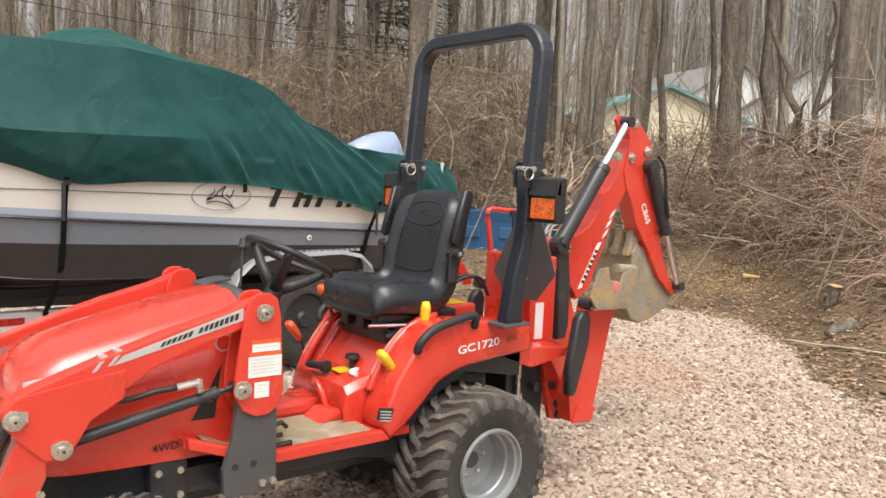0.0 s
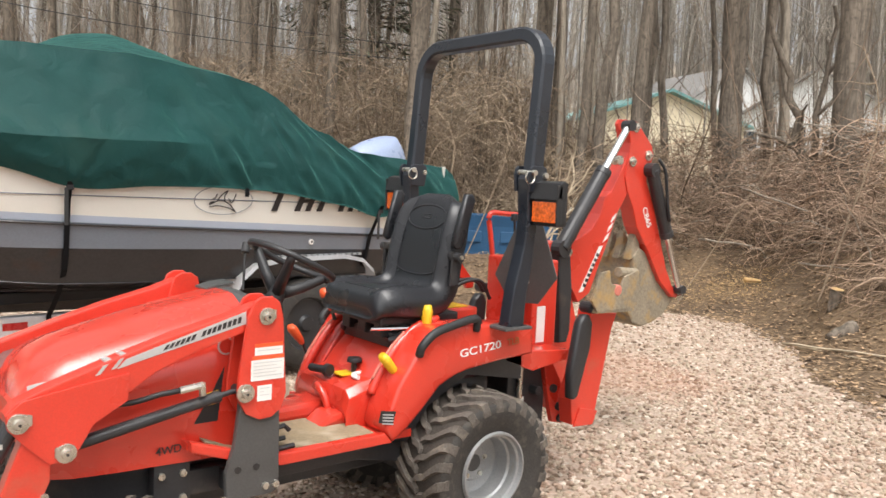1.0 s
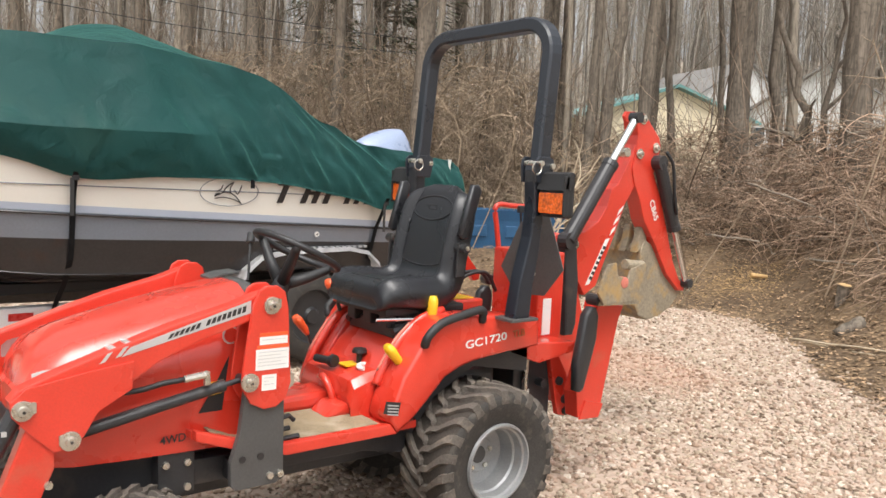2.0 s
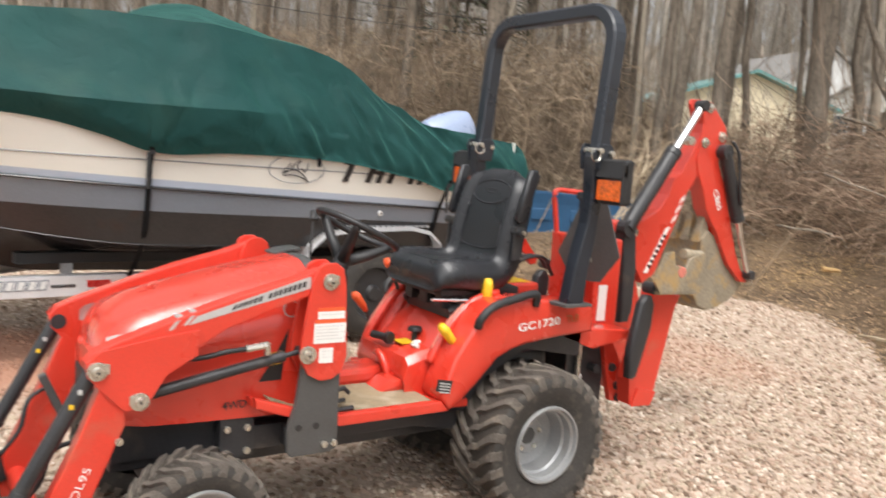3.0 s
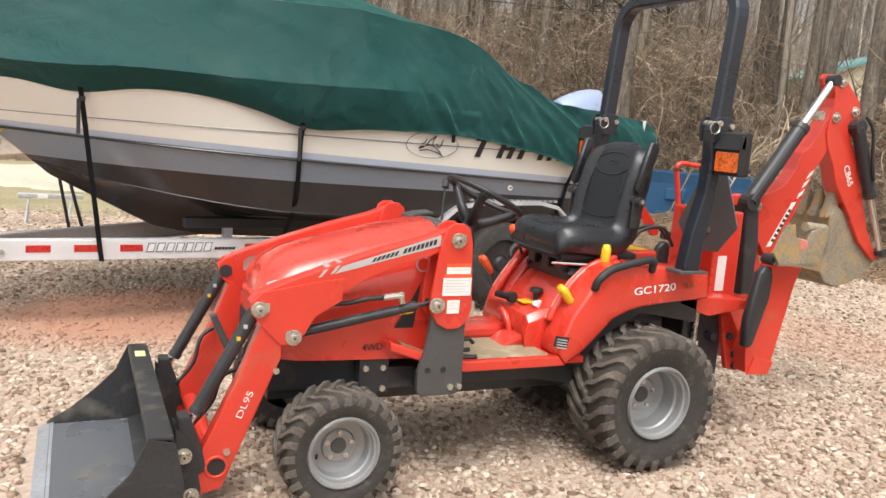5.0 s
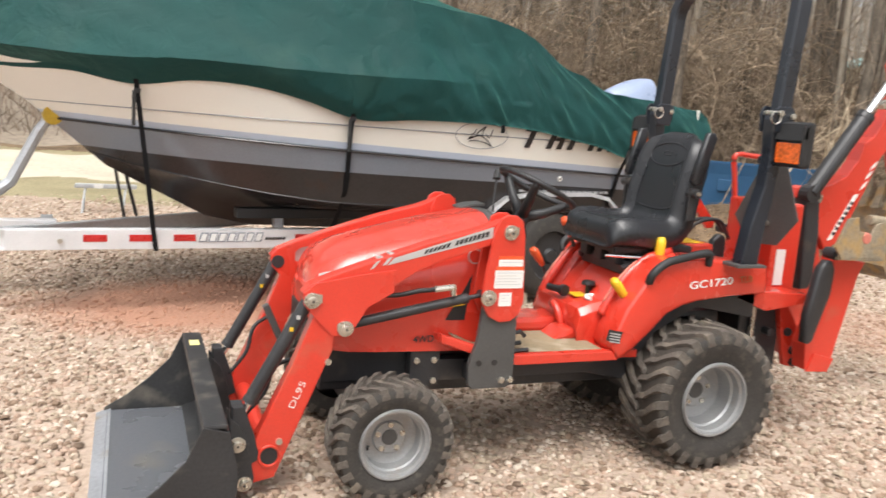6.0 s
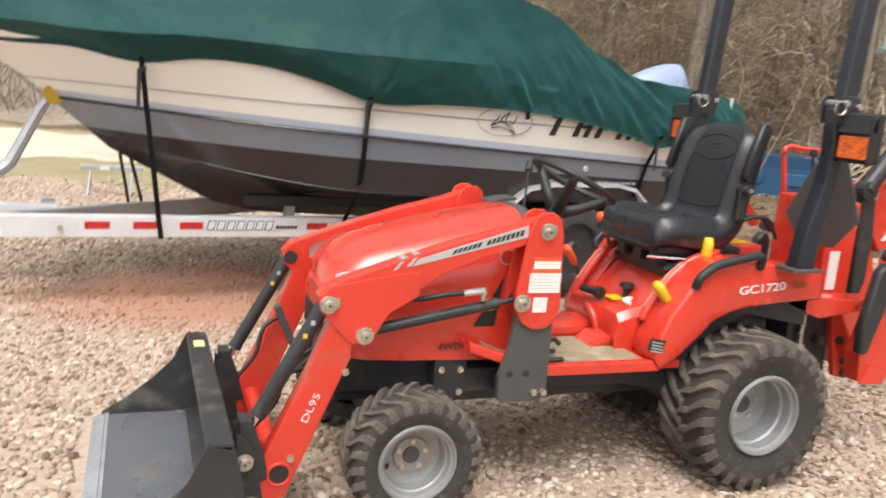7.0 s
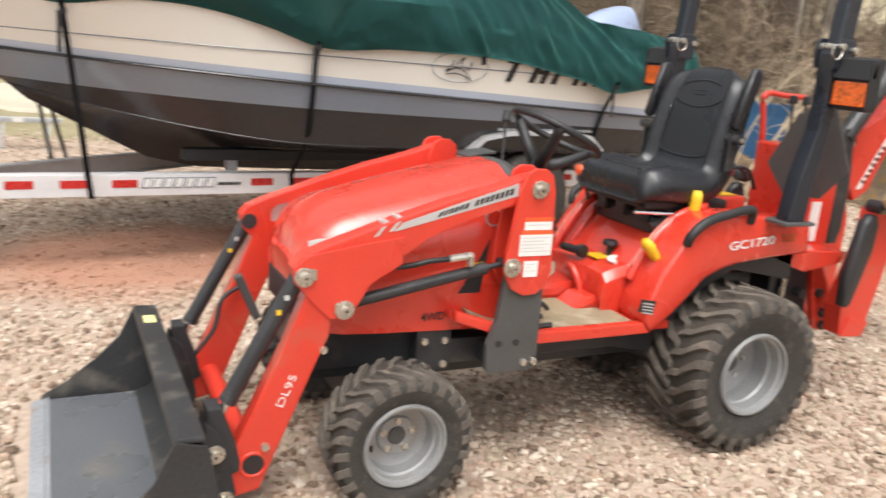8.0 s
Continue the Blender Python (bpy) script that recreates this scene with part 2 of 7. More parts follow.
def sweep(bm, pts, r, seg=8, flat=1.0, closed=False, up=(0, 0, 1)):
    """A round or flattened bar along points; r may be a list."""
    pts = [Vector(p) for p in pts]
    n = len(pts)
    rings = []
    for i, p in enumerate(pts):
        a = pts[(i - 1) % n] if closed or i else p
        b = pts[(i + 1) % n] if closed or i < n - 1 else p
        d = (b - a).normalized()
        s = d.cross(Vector(up))
        s = s.normalized() if s.length > 1e-4 else d.cross(Vector((1, 0, 0))).normalized()
        t = s.cross(d)
        rr = r[i] if isinstance(r, (list, tuple)) else r
        rings.append([bm.verts.new(p + s * (rr * math.cos(k * math.tau / seg)) + t * (rr * flat * math.sin(k * math.tau / seg))) for k in range(seg)])
    for i in range(n if closed else n - 1):
        a, b = rings[i], rings[(i + 1) % n]
        for k in range(seg):
            bm.faces.new((a[k], a[(k + 1) % seg], b[(k + 1) % seg], b[k]))
    if not closed:
        bm.faces.new(rings[0][::-1]), bm.faces.new(rings[-1])
    return bm


def curve_pts(ctrl, n=8):
    """Catmull-Rom points through ctrl."""
    c = [Vector(p) for p in ctrl]
    c = [c[0] * 2 - c[1]] + c + [c[-1] * 2 - c[-2]]
    out = []
    for i in range(1, len(c) - 2):
        for k in range(n):
            u = k / n
            out.append(0.5 * ((2 * c[i]) + (c[i + 1] - c[i - 1]) * u + (2 * c[i - 1] - 5 * c[i] + 4 * c[i + 1] - c[i + 2]) * u * u + (3 * c[i] - c[i - 1] - 3 * c[i + 1] + c[i + 2]) * u ** 3))
    return out + [c[-2]]


def loft(bm, rows, closed=False, caps=False):
    vs = [[bm.verts.new(p) for p in row] for row in rows]
    m = len(vs[0])
    for a, b in zip(vs, vs[1:]):
        for k in range(m if closed else m - 1):
            j = (k + 1) % m
            if len({a[k], a[j], b[j], b[k]}) == 4:
                bm.faces.new((a[k], a[j], b[j], b[k]))
    if caps:
        bm.faces.new(vs[0][::-1]), bm.faces.new(vs[-1])
    return bm


def spin(bm, prof, centre, seg=36, side=1):
    """A body turned about the y axis through centre; prof: (offset outwards, radius)."""
    rows = []
    for k in range(seg):
        a = k * math.tau / seg
        rows.append([Vector((centre[0] + r * math.cos(a), centre[1] + side * o, centre[2] + r * math.sin(a))) for o, r in prof])
    rows.append(rows[0])
    loft(bm, rows)
    bmesh.ops.remove_doubles(bm, verts=bm.verts, dist=1e-5)
    bmesh.ops.recalc_face_normals(bm, faces=bm.faces)
    return bm


def crisp(bm, angle=0.5):
    """Keeps edges sharp where faces meet at more than the angle."""
    for e in bm.edges:
        e.smooth = len(e.link_faces) == 2 and e.calc_face_angle(0) < angle
    return bm


def lettering(text, size, material, parent, m, name="lettering", slant=0.0, label="", weight=0.012):
    """Raised lettering in the plane of m."""
    cu = bpy.data.curves.new("tmp_text", "FONT")
    cu.body, cu.size, cu.extrude, cu.shear, cu.offset = text, size, 0.0006, slant, size * weight
    tmp = bpy.data.objects.new("tmp_text", cu)
    me = bpy.data.meshes.new_from_object(tmp)
    bpy.data.objects.remove(tmp)
    me.transform(m)
    me.materials.clear()
    me.materials.append(material)
    ob = new(name, me)
    ob.parent = parent
    ob.matrix_parent_inverse = HOME.get(parent, Matrix.Identity(4)).inverted()
    return tagged(ob, label) if label else ob


def side_plane(x, y, z, tilt=0.0):
    """Writing on a surface that faces -y, rising by tilt degrees along +x."""
    return Matrix.Translation((x, y, z)) @ pose(0, 0, 0, 90, 0, 0) @ pose(0, 0, 0, 0, 0, tilt)


def raw_mesh(name, verts, faces, material, label, category, kind="stuff"):
    me = fast_mesh(name, verts, faces, 4)
    me.materials.append(material)
    return tagged(new(name, me), label, category, kind=kind)


def tubes(paths, radii, sides=3):
    """Many thin tapered stems at once: arrays of verts and faces."""
    V, F, base = [], [], 0
    lengths = np.array([len(p) for p in paths])
    for n in sorted(set(lengths.tolist())):
        pick = np.flatnonzero(lengths == n)
        p = np.array([paths[i] for i in pick], float)
        ends = np.array([radii[i] for i in pick], float)
        d = np.gradient(p, axis=1)
        d /= np.linalg.norm(d, axis=2, keepdims=True) + 1e-9
        ref = np.where(np.abs(d[:, :1, 2:]) < 0.8, np.array([0.31, 0.17, 0.93]), np.array([1.0, 0.2, 0.1]))
        s = np.cross(d, np.broadcast_to(ref, d.shape))
        s /= np.linalg.norm(s, axis=2, keepdims=True) + 1e-9
        t = np.cross(s, d)
        u = np.linspace(0, 1, n)[None, :, None]
        r = ends[:, :1, None] * (1 - u) + ends[:, 1:, None] * u
        ring = [p + r * (math.cos(k * math.tau / sides) * s + math.sin(k * math.tau / sides) * t) for k in range(sides)]
        V.append(np.stack(ring, 2).reshape(-1, 3))
        k = np.arange(sides)
        row = np.stack([k, (k + 1) % sides, (k + 1) % sides + sides, k + sides], 1)
        one = (row[None] + (np.arange(n - 1) * sides)[:, None, None]).reshape(-1, 4)
        F.append((one[None] + base + (np.arange(len(pick)) * n * sides)[:, None, None]).reshape(-1, 4))
        base += len(pick) * n * sides
    return np.concatenate(V), np.concatenate(F)


# ---- ground: gravel lot, dirt bank, lane and verge in one sheet ----
def smooth(t):
    t = np.clip(t, 0, 1)
    return t * t * (3 - 2 * t)


EDGE_AZ = [-40, 0, 15, 20, 23, 31, 45, 60, 80, 110, 180]
EDGE_R = [4.6, 5.0, 5.75, 6.6, 7.7, 9.3, 10.6, 11.2, 11.6, 11.5, 12.0]


def lot(x, y):
    """How far a place lies beyond the gravel's edge, and its bearing."""
    dx, dy = np.asarray(x) + 2.0, np.asarray(y) + 2.0
    az = np.degrees(np.arctan2(dy, dx))
    az = np.where(az < -90, az + 360, az)
    wob = 0.18 * np.sin(az * 0.55) + 0.1 * np.sin(az * 1.7 + 1)
    return np.hypot(dx, dy) - np.interp(az, EDGE_AZ, EDGE_R) - wob, az


def height(x, y):
    d, az = lot(x, y)
    x, y = np.asarray(x, float), np.asarray(y, float)
    rising = smooth((86 - az) / 22)
    h = rising * (0.85 * smooth((d - 0.2) / 4.5) + 0.05 * np.clip(d - 1, 0, 60) + 0.2 * np.clip(d - 30, 0, 80))
    h = h + (1 - rising) * 0.22 * np.clip(y - 18.5, 0, 40) * smooth((y - 18) / 6)
    h = h + 0.05 * smooth(d / 2) * (np.sin(x * 1.9 + y * 0.7) + np.sin(y * 2.3 - x * 1.1))
    heap = 0.16 * np.exp(-(((x - 4.4) / 1.3) ** 2 + ((y - 2.2) / 1.0) ** 2))
    heap = heap + 0.5 * np.exp(-(((x - 5.1) / 0.8) ** 2 + ((y - 5.2) / 0.8) ** 2)) + 0.35 * np.exp(-(((x - 4.2) / 0.7) ** 2 + ((y - 6.0) / 0.7) ** 2))
    return h + heap + 0.012 * np.sin(x * 2.1 + 1.3 * np.sin(y * 1.7)) * np.cos(y * 1.5)


def fast_mesh(name, verts, faces, size):
    """A mesh from arrays of vertices and of faces with size corners each."""
    me = bpy.data.meshes.new(name)
    me.vertices.add(len(verts))
    me.vertices.foreach_set("co", np.asarray(verts, np.float32).ravel())
    me.loops.add(len(faces) * size)
    me.loops.foreach_set("vertex_index", np.asarray(faces, np.int32).ravel())
    me.polygons.add(len(faces))
    me.polygons.foreach_set("loop_start", np.arange(0, len(faces) * size, size, dtype=np.int32))
    me.update(calc_edges=True)
    return me


def ground_mat(name, low, high, scale, fine, bump, rust=False, stones=False):
    m = bpy.data.materials.new(name)
    m.use_nodes = True
    n, l = m.node_tree.nodes, m.node_tree.links
    b = n["Principled BSDF"]
    tc = n.new("ShaderNodeTexCoord")
    n1, n2, vo = n.new("ShaderNodeTexNoise"), n.new("ShaderNodeTexNoise"), n.new("ShaderNodeTexVoronoi")
    n1.inputs["Scale"].default_value, n1.inputs["Detail"].default_value = scale, 6
    n2.inputs["Scale"].default_value, n2.inputs["Detail"].default_value = fine, 4
    vo.inputs["Scale"].default_value = fine * 0.8
    for t in (n1, n2, vo):
        l.new(tc.outputs["Object"], t.inputs["Vector"])
    ramp = n.new("ShaderNodeValToRGB")
    if stones:
        geo = n.new("ShaderNodeNewGeometry")
        l.new(geo.outputs["Random Per Island"], ramp.inputs[0])
        ramp.color_ramp.interpolation = "LINEAR"
        el = ramp.color_ramp.elements
        el[0].color, el[1].color = (0.2, 0.14, 0.1, 1), (0.8, 0.7, 0.58, 1)
        for at, c in ((0.16, (0.4, 0.28, 0.2, 1)), (0.34, (0.58, 0.42, 0.325, 1)), (0.5, (0.46, 0.36, 0.27, 1)), (0.66, (0.58, 0.48, 0.36, 1)), (0.82, (0.66, 0.51, 0.41, 1))):
            el.new(at).color = c
        var = n.new("ShaderNodeMix")
        var.data_type, var.blend_type = "RGBA", "MULTIPLY"
        var.inputs["Factor"].default_value = 0.5
        l.new(ramp.outputs[0], var.inputs[6]), l.new(n2.outputs["Fac"], var.inputs[7])
        gain = n.new("ShaderNodeVectorMath")
        gain.operation = "SCALE"
        gain.inputs["Scale"].default_value = 1.02
        l.new(var.outputs[2], gain.inputs[0])
        colour = gain.outputs[0]
    else:
        mean = n.new("ShaderNodeMath")
        mean.operation = "MULTIPLY_ADD"
        l.new(n2.outputs["Fac"], mean.inputs[0])
        mean.inputs[1].default_value = 1.1
        l.new(n1.outputs["Fac"], mean.inputs[2])
        mr = n.new("ShaderNodeMapRange")
        mr.inputs["From Min"].default_value, mr.inputs["From Max"].default_value = 0.7, 1.4
        l.new(mean.outputs[0], mr.inputs["Value"]), l.new(mr.outputs[0], ramp.inputs[0])
        ramp.color_ramp.elements[0].color, ramp.color_ramp.elements[1].color = (*low, 1), (*high, 1)
        colour = ramp.outputs[0]
    if rust:
        for centre, radii, amount in (((-1.7, 2.6), (1.15, 0.75), 0.85), ((2.9, 1.25), (0.55, 0.8), 0.3)):
            mp = n.new("ShaderNodeMapping")
            mp.vector_type = "TEXTURE"
            mp.inputs["Location"].default_value, mp.inputs["Scale"].default_value = (*centre, 0), (*radii, 50)
            mp.inputs["Rotation"].default_value = (0, 0, 0.16)
            l.new(tc.outputs["Object"], mp.inputs["Vector"])
            ln = n.new("ShaderNodeVectorMath")
            ln.operation = "LENGTH"
            l.new(mp.outputs[0], ln.inputs[0])
            rag = n.new("ShaderNodeMath")
            rag.operation = "MULTIPLY_ADD"
            l.new(n1.outputs["Fac"], rag.inputs[0])
            rag.inputs[1].default_value = -1.1
            l.new(ln.outputs["Value"], rag.inputs[2])
            cut = n.new("ShaderNodeMapRange")
            cut.inputs["From Min"].default_value, cut.inputs["From Max"].default_value = 0.15, 0.75
            cut.inputs["To Min"].default_value, cut.inputs["To Max"].default_value = amount, 0.0
            l.new(rag.outputs[0], cut.inputs["Value"])
            mix = n.new("ShaderNodeMix")
            mix.data_type = "RGBA"
            l.new(cut.outputs[0], mix.inputs["Factor"]), l.new(colour, mix.inputs[6])
            mix.inputs[7].default_value = (0.4, 0.2, 0.13, 1)
            colour = mix.outputs[2]
    l.new(colour, b.inputs["Base Color"])
    b.inputs["Roughness"].default_value, b.inputs["Specular IOR Level"].default_value = 0.9, 0.25
    bp = n.new("ShaderNodeBump")
    bp.inputs["Strength"].default_value, bp.inputs["Distance"].default_value = bump, 0.02
    l.new(n2.outputs["Fac"] if stones else vo.outputs["Distance"], bp.inputs["Height"])
    l.new(bp.outputs[0], b.inputs["Normal"])
    return m


GRAVEL = ground_mat("gravel_bed", (0.34, 0.258, 0.2), (0.5, 0.395, 0.315), 1.3, 42, 0.4, rust=True)
STONES = ground_mat("gravel_stones", None, None, 1.3, 60, 0.25, rust=True, stones=True)
DIRT = ground_mat("leafy_dirt", (0.055, 0.038, 0.027), (0.25, 0.17, 0.1), 1.6, 24, 0.8)
LANE = ground_mat("pale_lane", (0.45, 0.4, 0.31), (0.62, 0.56, 0.45), 0.6, 14, 0.2)
SLOPE = ground_mat("leafy_slope", (0.2, 0.165, 0.13), (0.36, 0.3, 0.235), 0.5, 6, 0.5)
VERGE = ground_mat("dry_grass", (0.21, 0.18, 0.1), (0.4, 0.35, 0.22), 0.9, 30, 0.7)

gx = np.concatenate([[-500, -250, -120, -70, -45, -30, -22, -17], np.arange(-13, 15, 0.125), np.arange(15, 40, 1.0), [45, 60, 90, 150, 300, 500]])
gy = np.concatenate([[-500, -200, -80, -40, -22, -14], np.arange(-9, 19, 0.125), np.arange(19, 45, 1.0), [50, 65, 90, 150, 300, 500]])
GX, GY = np.meshgrid(gx, gy)
gv = np.stack([GX.ravel(), GY.ravel(), height(GX, GY).ravel()], 1)
nx, ny = len(gx), len(gy)
ii = (np.arange(ny - 1)[:, None] * nx + np.arange(nx - 1)[None]).ravel()
gf = np.stack([ii, ii + 1, ii + nx + 1, ii + nx], 1)
me = fast_mesh("ground", gv, gf, 4)
for m in (GRAVEL, DIRT, LANE, VERGE, SLOPE):
    me.materials.append(m)
fc = gv[gf].mean(1)
gd, gaz = lot(fc[:, 0], fc[:, 1])
wave = 0.3 * np.sin(fc[:, 0] * 1.3) + 0.15 * np.sin(fc[:, 0] * 3.1)
idx = np.where(gd < 0, 0, 1)
left = gaz > 78
idx[left & (fc[:, 1] > 7.9 + wave) & (fc[:, 1] < 20)] = 3
idx[left & (fc[:, 1] > 10.4 + wave * 0.5) & (fc[:, 1] < 15.8 + wave)] = 2
idx[left & (fc[:, 1] >= 17.0 + wave)] = 1
idx[(idx == 0) & (fc[:, 0] > 2.6) & (fc[:, 1] > 3.9) & (fc[:, 0] + fc[:, 1] > 7.4)] = 1
idx[(idx == 1) & (gd > 9)] = 4
me.polygons.foreach_set("material_index", idx.astype(np.int32))
me.polygons.foreach_set("use_smooth", [True] * len(me.polygons))
tagged(new("ground", me), "pale pinkish gravel lot with a leafy dirt bank and a lane", "ground", kind="structure")

# loose stones of the gravel
rng = np.random.default_rng(5)
ICO = np.array([(0, 0, 1), (0.89, 0, 0.45), (0.28, 0.85, 0.45), (-0.72, 0.53, 0.45), (-0.72, -0.53, 0.45), (0.28, -0.85, 0.45),
                (0.72, 0.53, -0.45), (-0.28, 0.85, -0.45), (-0.89, 0, -0.45), (-0.28, -0.85, -0.45), (0.72, -0.53, -0.45)])
ICOF = np.array([(0, 1, 2), (0, 2, 3), (0, 3, 4), (0, 4, 5), (0, 5, 1), (1, 6, 2), (2, 7, 3), (3, 8, 4), (4, 9, 5), (5, 10, 1), (6, 7, 2), (7, 8, 3), (8, 9, 4), (9, 10, 5), (10, 6, 1)])


def scatter(x0, x1, y0, y1, per_m2, r_lo, r_hi):
    n = int((x1 - x0) * (y1 - y0) * per_m2)
    p = np.stack([rng.uniform(x0, x1, n), rng.uniform(y0, y1, n)], 1) + rng.normal(0, 0.28, (n, 2))
    keep = lot(p[:, 0], p[:, 1])[0] < rng.normal(-0.05, 0.22, n)
    rusty = ((p[:, 0] + 1.7) / 1.05) ** 2 + ((p[:, 1] - 2.6) / 0.6) ** 2 < 1
    keep &= ~(rusty & (rng.random(n) < 0.72))
    keep &= ~((p[:, 0] > 2.6) & (p[:, 1] > 3.9) & (p[:, 0] + p[:, 1] > 7.4) & (rng.random(n) < 0.93))
    keep &= ~((p[:, 0] > -2.46) & (p[:, 0] < -1.93) & (np.abs(p[:, 1]) < 0.6))
    return p[keep], np.exp(rng.uniform(np.log(r_lo), np.log(r_hi), keep.sum()))


zones = [scatter(-3.6, 3.2, -1.8, 1.4, 1500, 0.008, 0.022), scatter(-3.8, 0.2, 1.4, 3.4, 1000, 0.008, 0.021), scatter(0.2, 4.2, 1.4, 3.4, 1000, 0.009, 0.022),
         scatter(3.2, 6.6, -1.2, 1.4, 1000, 0.009, 0.022), scatter(4.2, 7.6, 1.4, 4.6, 800, 0.01, 0.023), scatter(-5.0, 1.5, 3.4, 5.4, 850, 0.009, 0.022), scatter(-5.5, 1.5, 5.4, 8.0, 300, 0.012, 0.024),
         scatter(-5.5, 5.0, -3.0, -1.8, 800, 0.009, 0.024), scatter(-6.5, 6.0, -6.5, -3.0, 380, 0.009, 0.026), scatter(-7.5, -3.6, -1.8, 3.4, 480, 0.009, 0.024)]
sp, sr = np.concatenate([z[0] for z in zones]), np.concatenate([z[1] for z in zones])
k = len(sp)
shape = ICO[None] * (1 + rng.normal(0, 0.16, (k, 11, 1)))
shape = shape * np.stack([rng.uniform(0.75, 1.35, k), rng.uniform(0.7, 1.1, k), rng.uniform(0.4, 0.75, k)], 1)[:, None]
tilt_x, turn = rng.normal(0, 0.35, k), rng.uniform(0, math.tau, k)
y_, z_ = shape[..., 1] * np.cos(tilt_x)[:, None] - shape[..., 2] * np.sin(tilt_x)[:, None], shape[..., 1] * np.sin(tilt_x)[:, None] + shape[..., 2] * np.cos(tilt_x)[:, None]
x_ = shape[..., 0] * np.cos(turn)[:, None] - y_ * np.sin(turn)[:, None]
y_ = shape[..., 0] * np.sin(turn)[:, None] + y_ * np.cos(turn)[:, None]
sv = np.stack([x_, y_, z_], 2) * sr[:, None, None]
sv[..., 0] += sp[:, 0:1]
sv[..., 1] += sp[:, 1:2]
sv[..., 2] += (height(sp[:, 0], sp[:, 1]) + sr * rng.uniform(0.0, 0.5, k))[:, None]
me = fast_mesh("gravel", sv.reshape(-1, 3), (ICOF[None] + 11 * np.arange(k)[:, None, None]).reshape(-1, 3), 3)
me.materials.append(STONES)
tagged(new("gravel", me), "loose angular pinkish and beige gravel stones", "gravel", kind="stuff")

# ---- woods ----
TREES = [  # x, y, trunk radius, height, lean, pale
    (9.85, 4.76, 0.205, 17, -1.0, 0), (9.1, 2.56, 0.215, 16, 2.0, 0), (8.77, 5.9, 0.12, 17, 1.0, 0), (10.8, 4.75, 0.1, 14, 0.5, 0), (11.85, 4.9, 0.1, 14, 0.0, 1),
    (9.9, 6.6, 0.08, 15, 3.0, 0), (8.6, 7.2, 0.09, 15, -1.5, 0), (9.0, 7.9, 0.07, 13, 1.5, 0), (11.5, 6.0, 0.06, 12, -2.0, 0), (12.6, 4.2, 0.1, 15, 1.0, 0),
    (5.58, 7.63, 0.15, 18, 0.6, 0), (5.75, 7.9, 0.1, 16, -1.2, 0), (4.5, 11.74, 0.14, 18, 0.5, 0), (8.15, 6.65, 0.09, 15, 0.5, 0), (8.4, 6.37, 0.105, 15, 1.6, 0), (9.92, 6.06, 0.07, 14, -0.5, 0), (3.15, 11.9, 0.08, 15, 0.8, 1)]


def tree_mesh_parts(h, r, seed):
    """A bare trunk, and limbs that fork twice."""
    rg = np.random.default_rng(seed)
    zs = np.linspace(0, h, 24)
    off = np.cumsum(rg.normal(0, 0.085, (24, 2)), 0) * np.linspace(0.3, 1, 24)[:, None]
    trunk = np.column_stack([off, zs])
    trunk[0, 2] = -0.25
    flare = (r * 1.02, r * 0.22)
    tv, tf = tubes([trunk], [flare], 11)
    tv = tv + rg.normal(0, r * 0.085, (len(tv), 3))
    limbs, rad = [], []
    for _ in range(24):
        u = rg.uniform(0.3, 0.97)
        base = np.array([np.interp(u * h, zs, trunk[:, i]) for i in range(3)])
        a, ln = rg.uniform(0, math.tau), rg.uniform(0.1, 0.2) * h * (1.15 - u * 0.6)
        way = np.array([math.cos(a), math.sin(a), rg.uniform(0.7, 1.9)])
        pts = [base]
        for i in range(5):
            way = way + rg.normal(0, 0.16, 3) + np.array([0, 0, 0.05])
            pts.append(pts[-1] + way / np.linalg.norm(way) * ln / 5)
        limbs.append(np.array(pts)), rad.append((r * (0.24 - 0.15 * u), 0.006))
        for _ in range(5):
            i = rg.integers(1, 6)
            w2 = rg.normal(0, 1, 3) + np.array([0, 0, 0.6])
            q = [pts[i]]
            for _ in range(4):
                w2 = w2 + rg.normal(0, 0.25, 3)
                q.append(q[-1] + w2 / np.linalg.norm(w2) * ln * 0.13)
            limbs.append(np.array(q)), rad.append((0.008, 0.003))
    lv, lf = tubes(limbs, rad, 4)
    return (tv, tf), (lv, lf)


def plant_tree(x, y, r, h, lean, pale, seed, master=None):
    z = float(height(x, y)) - 0.05
    t = new("bare_tree")
    tagged(t, "leafless " + ("pale" if pale else "grey-brown") + " tree trunk with thin bare branches", "tree", "bare trees of the wood")
    t.matrix_basis = pose(x, y, z, 0, lean, 0)
    HOME[t] = Matrix.Identity(4)
    for nm, (v, f) in zip(("trunk", "crown"), tree_mesh_parts(h, r, seed)):
        me = fast_mesh(nm, v, f, 4)
        me.materials.append(BARK_PALE if pale else BARK)
        if nm == "trunk":
            me.polygons.foreach_set("use_smooth", [True] * len(me.polygons))
        o = new(nm, me)
        o.parent = t
    return t


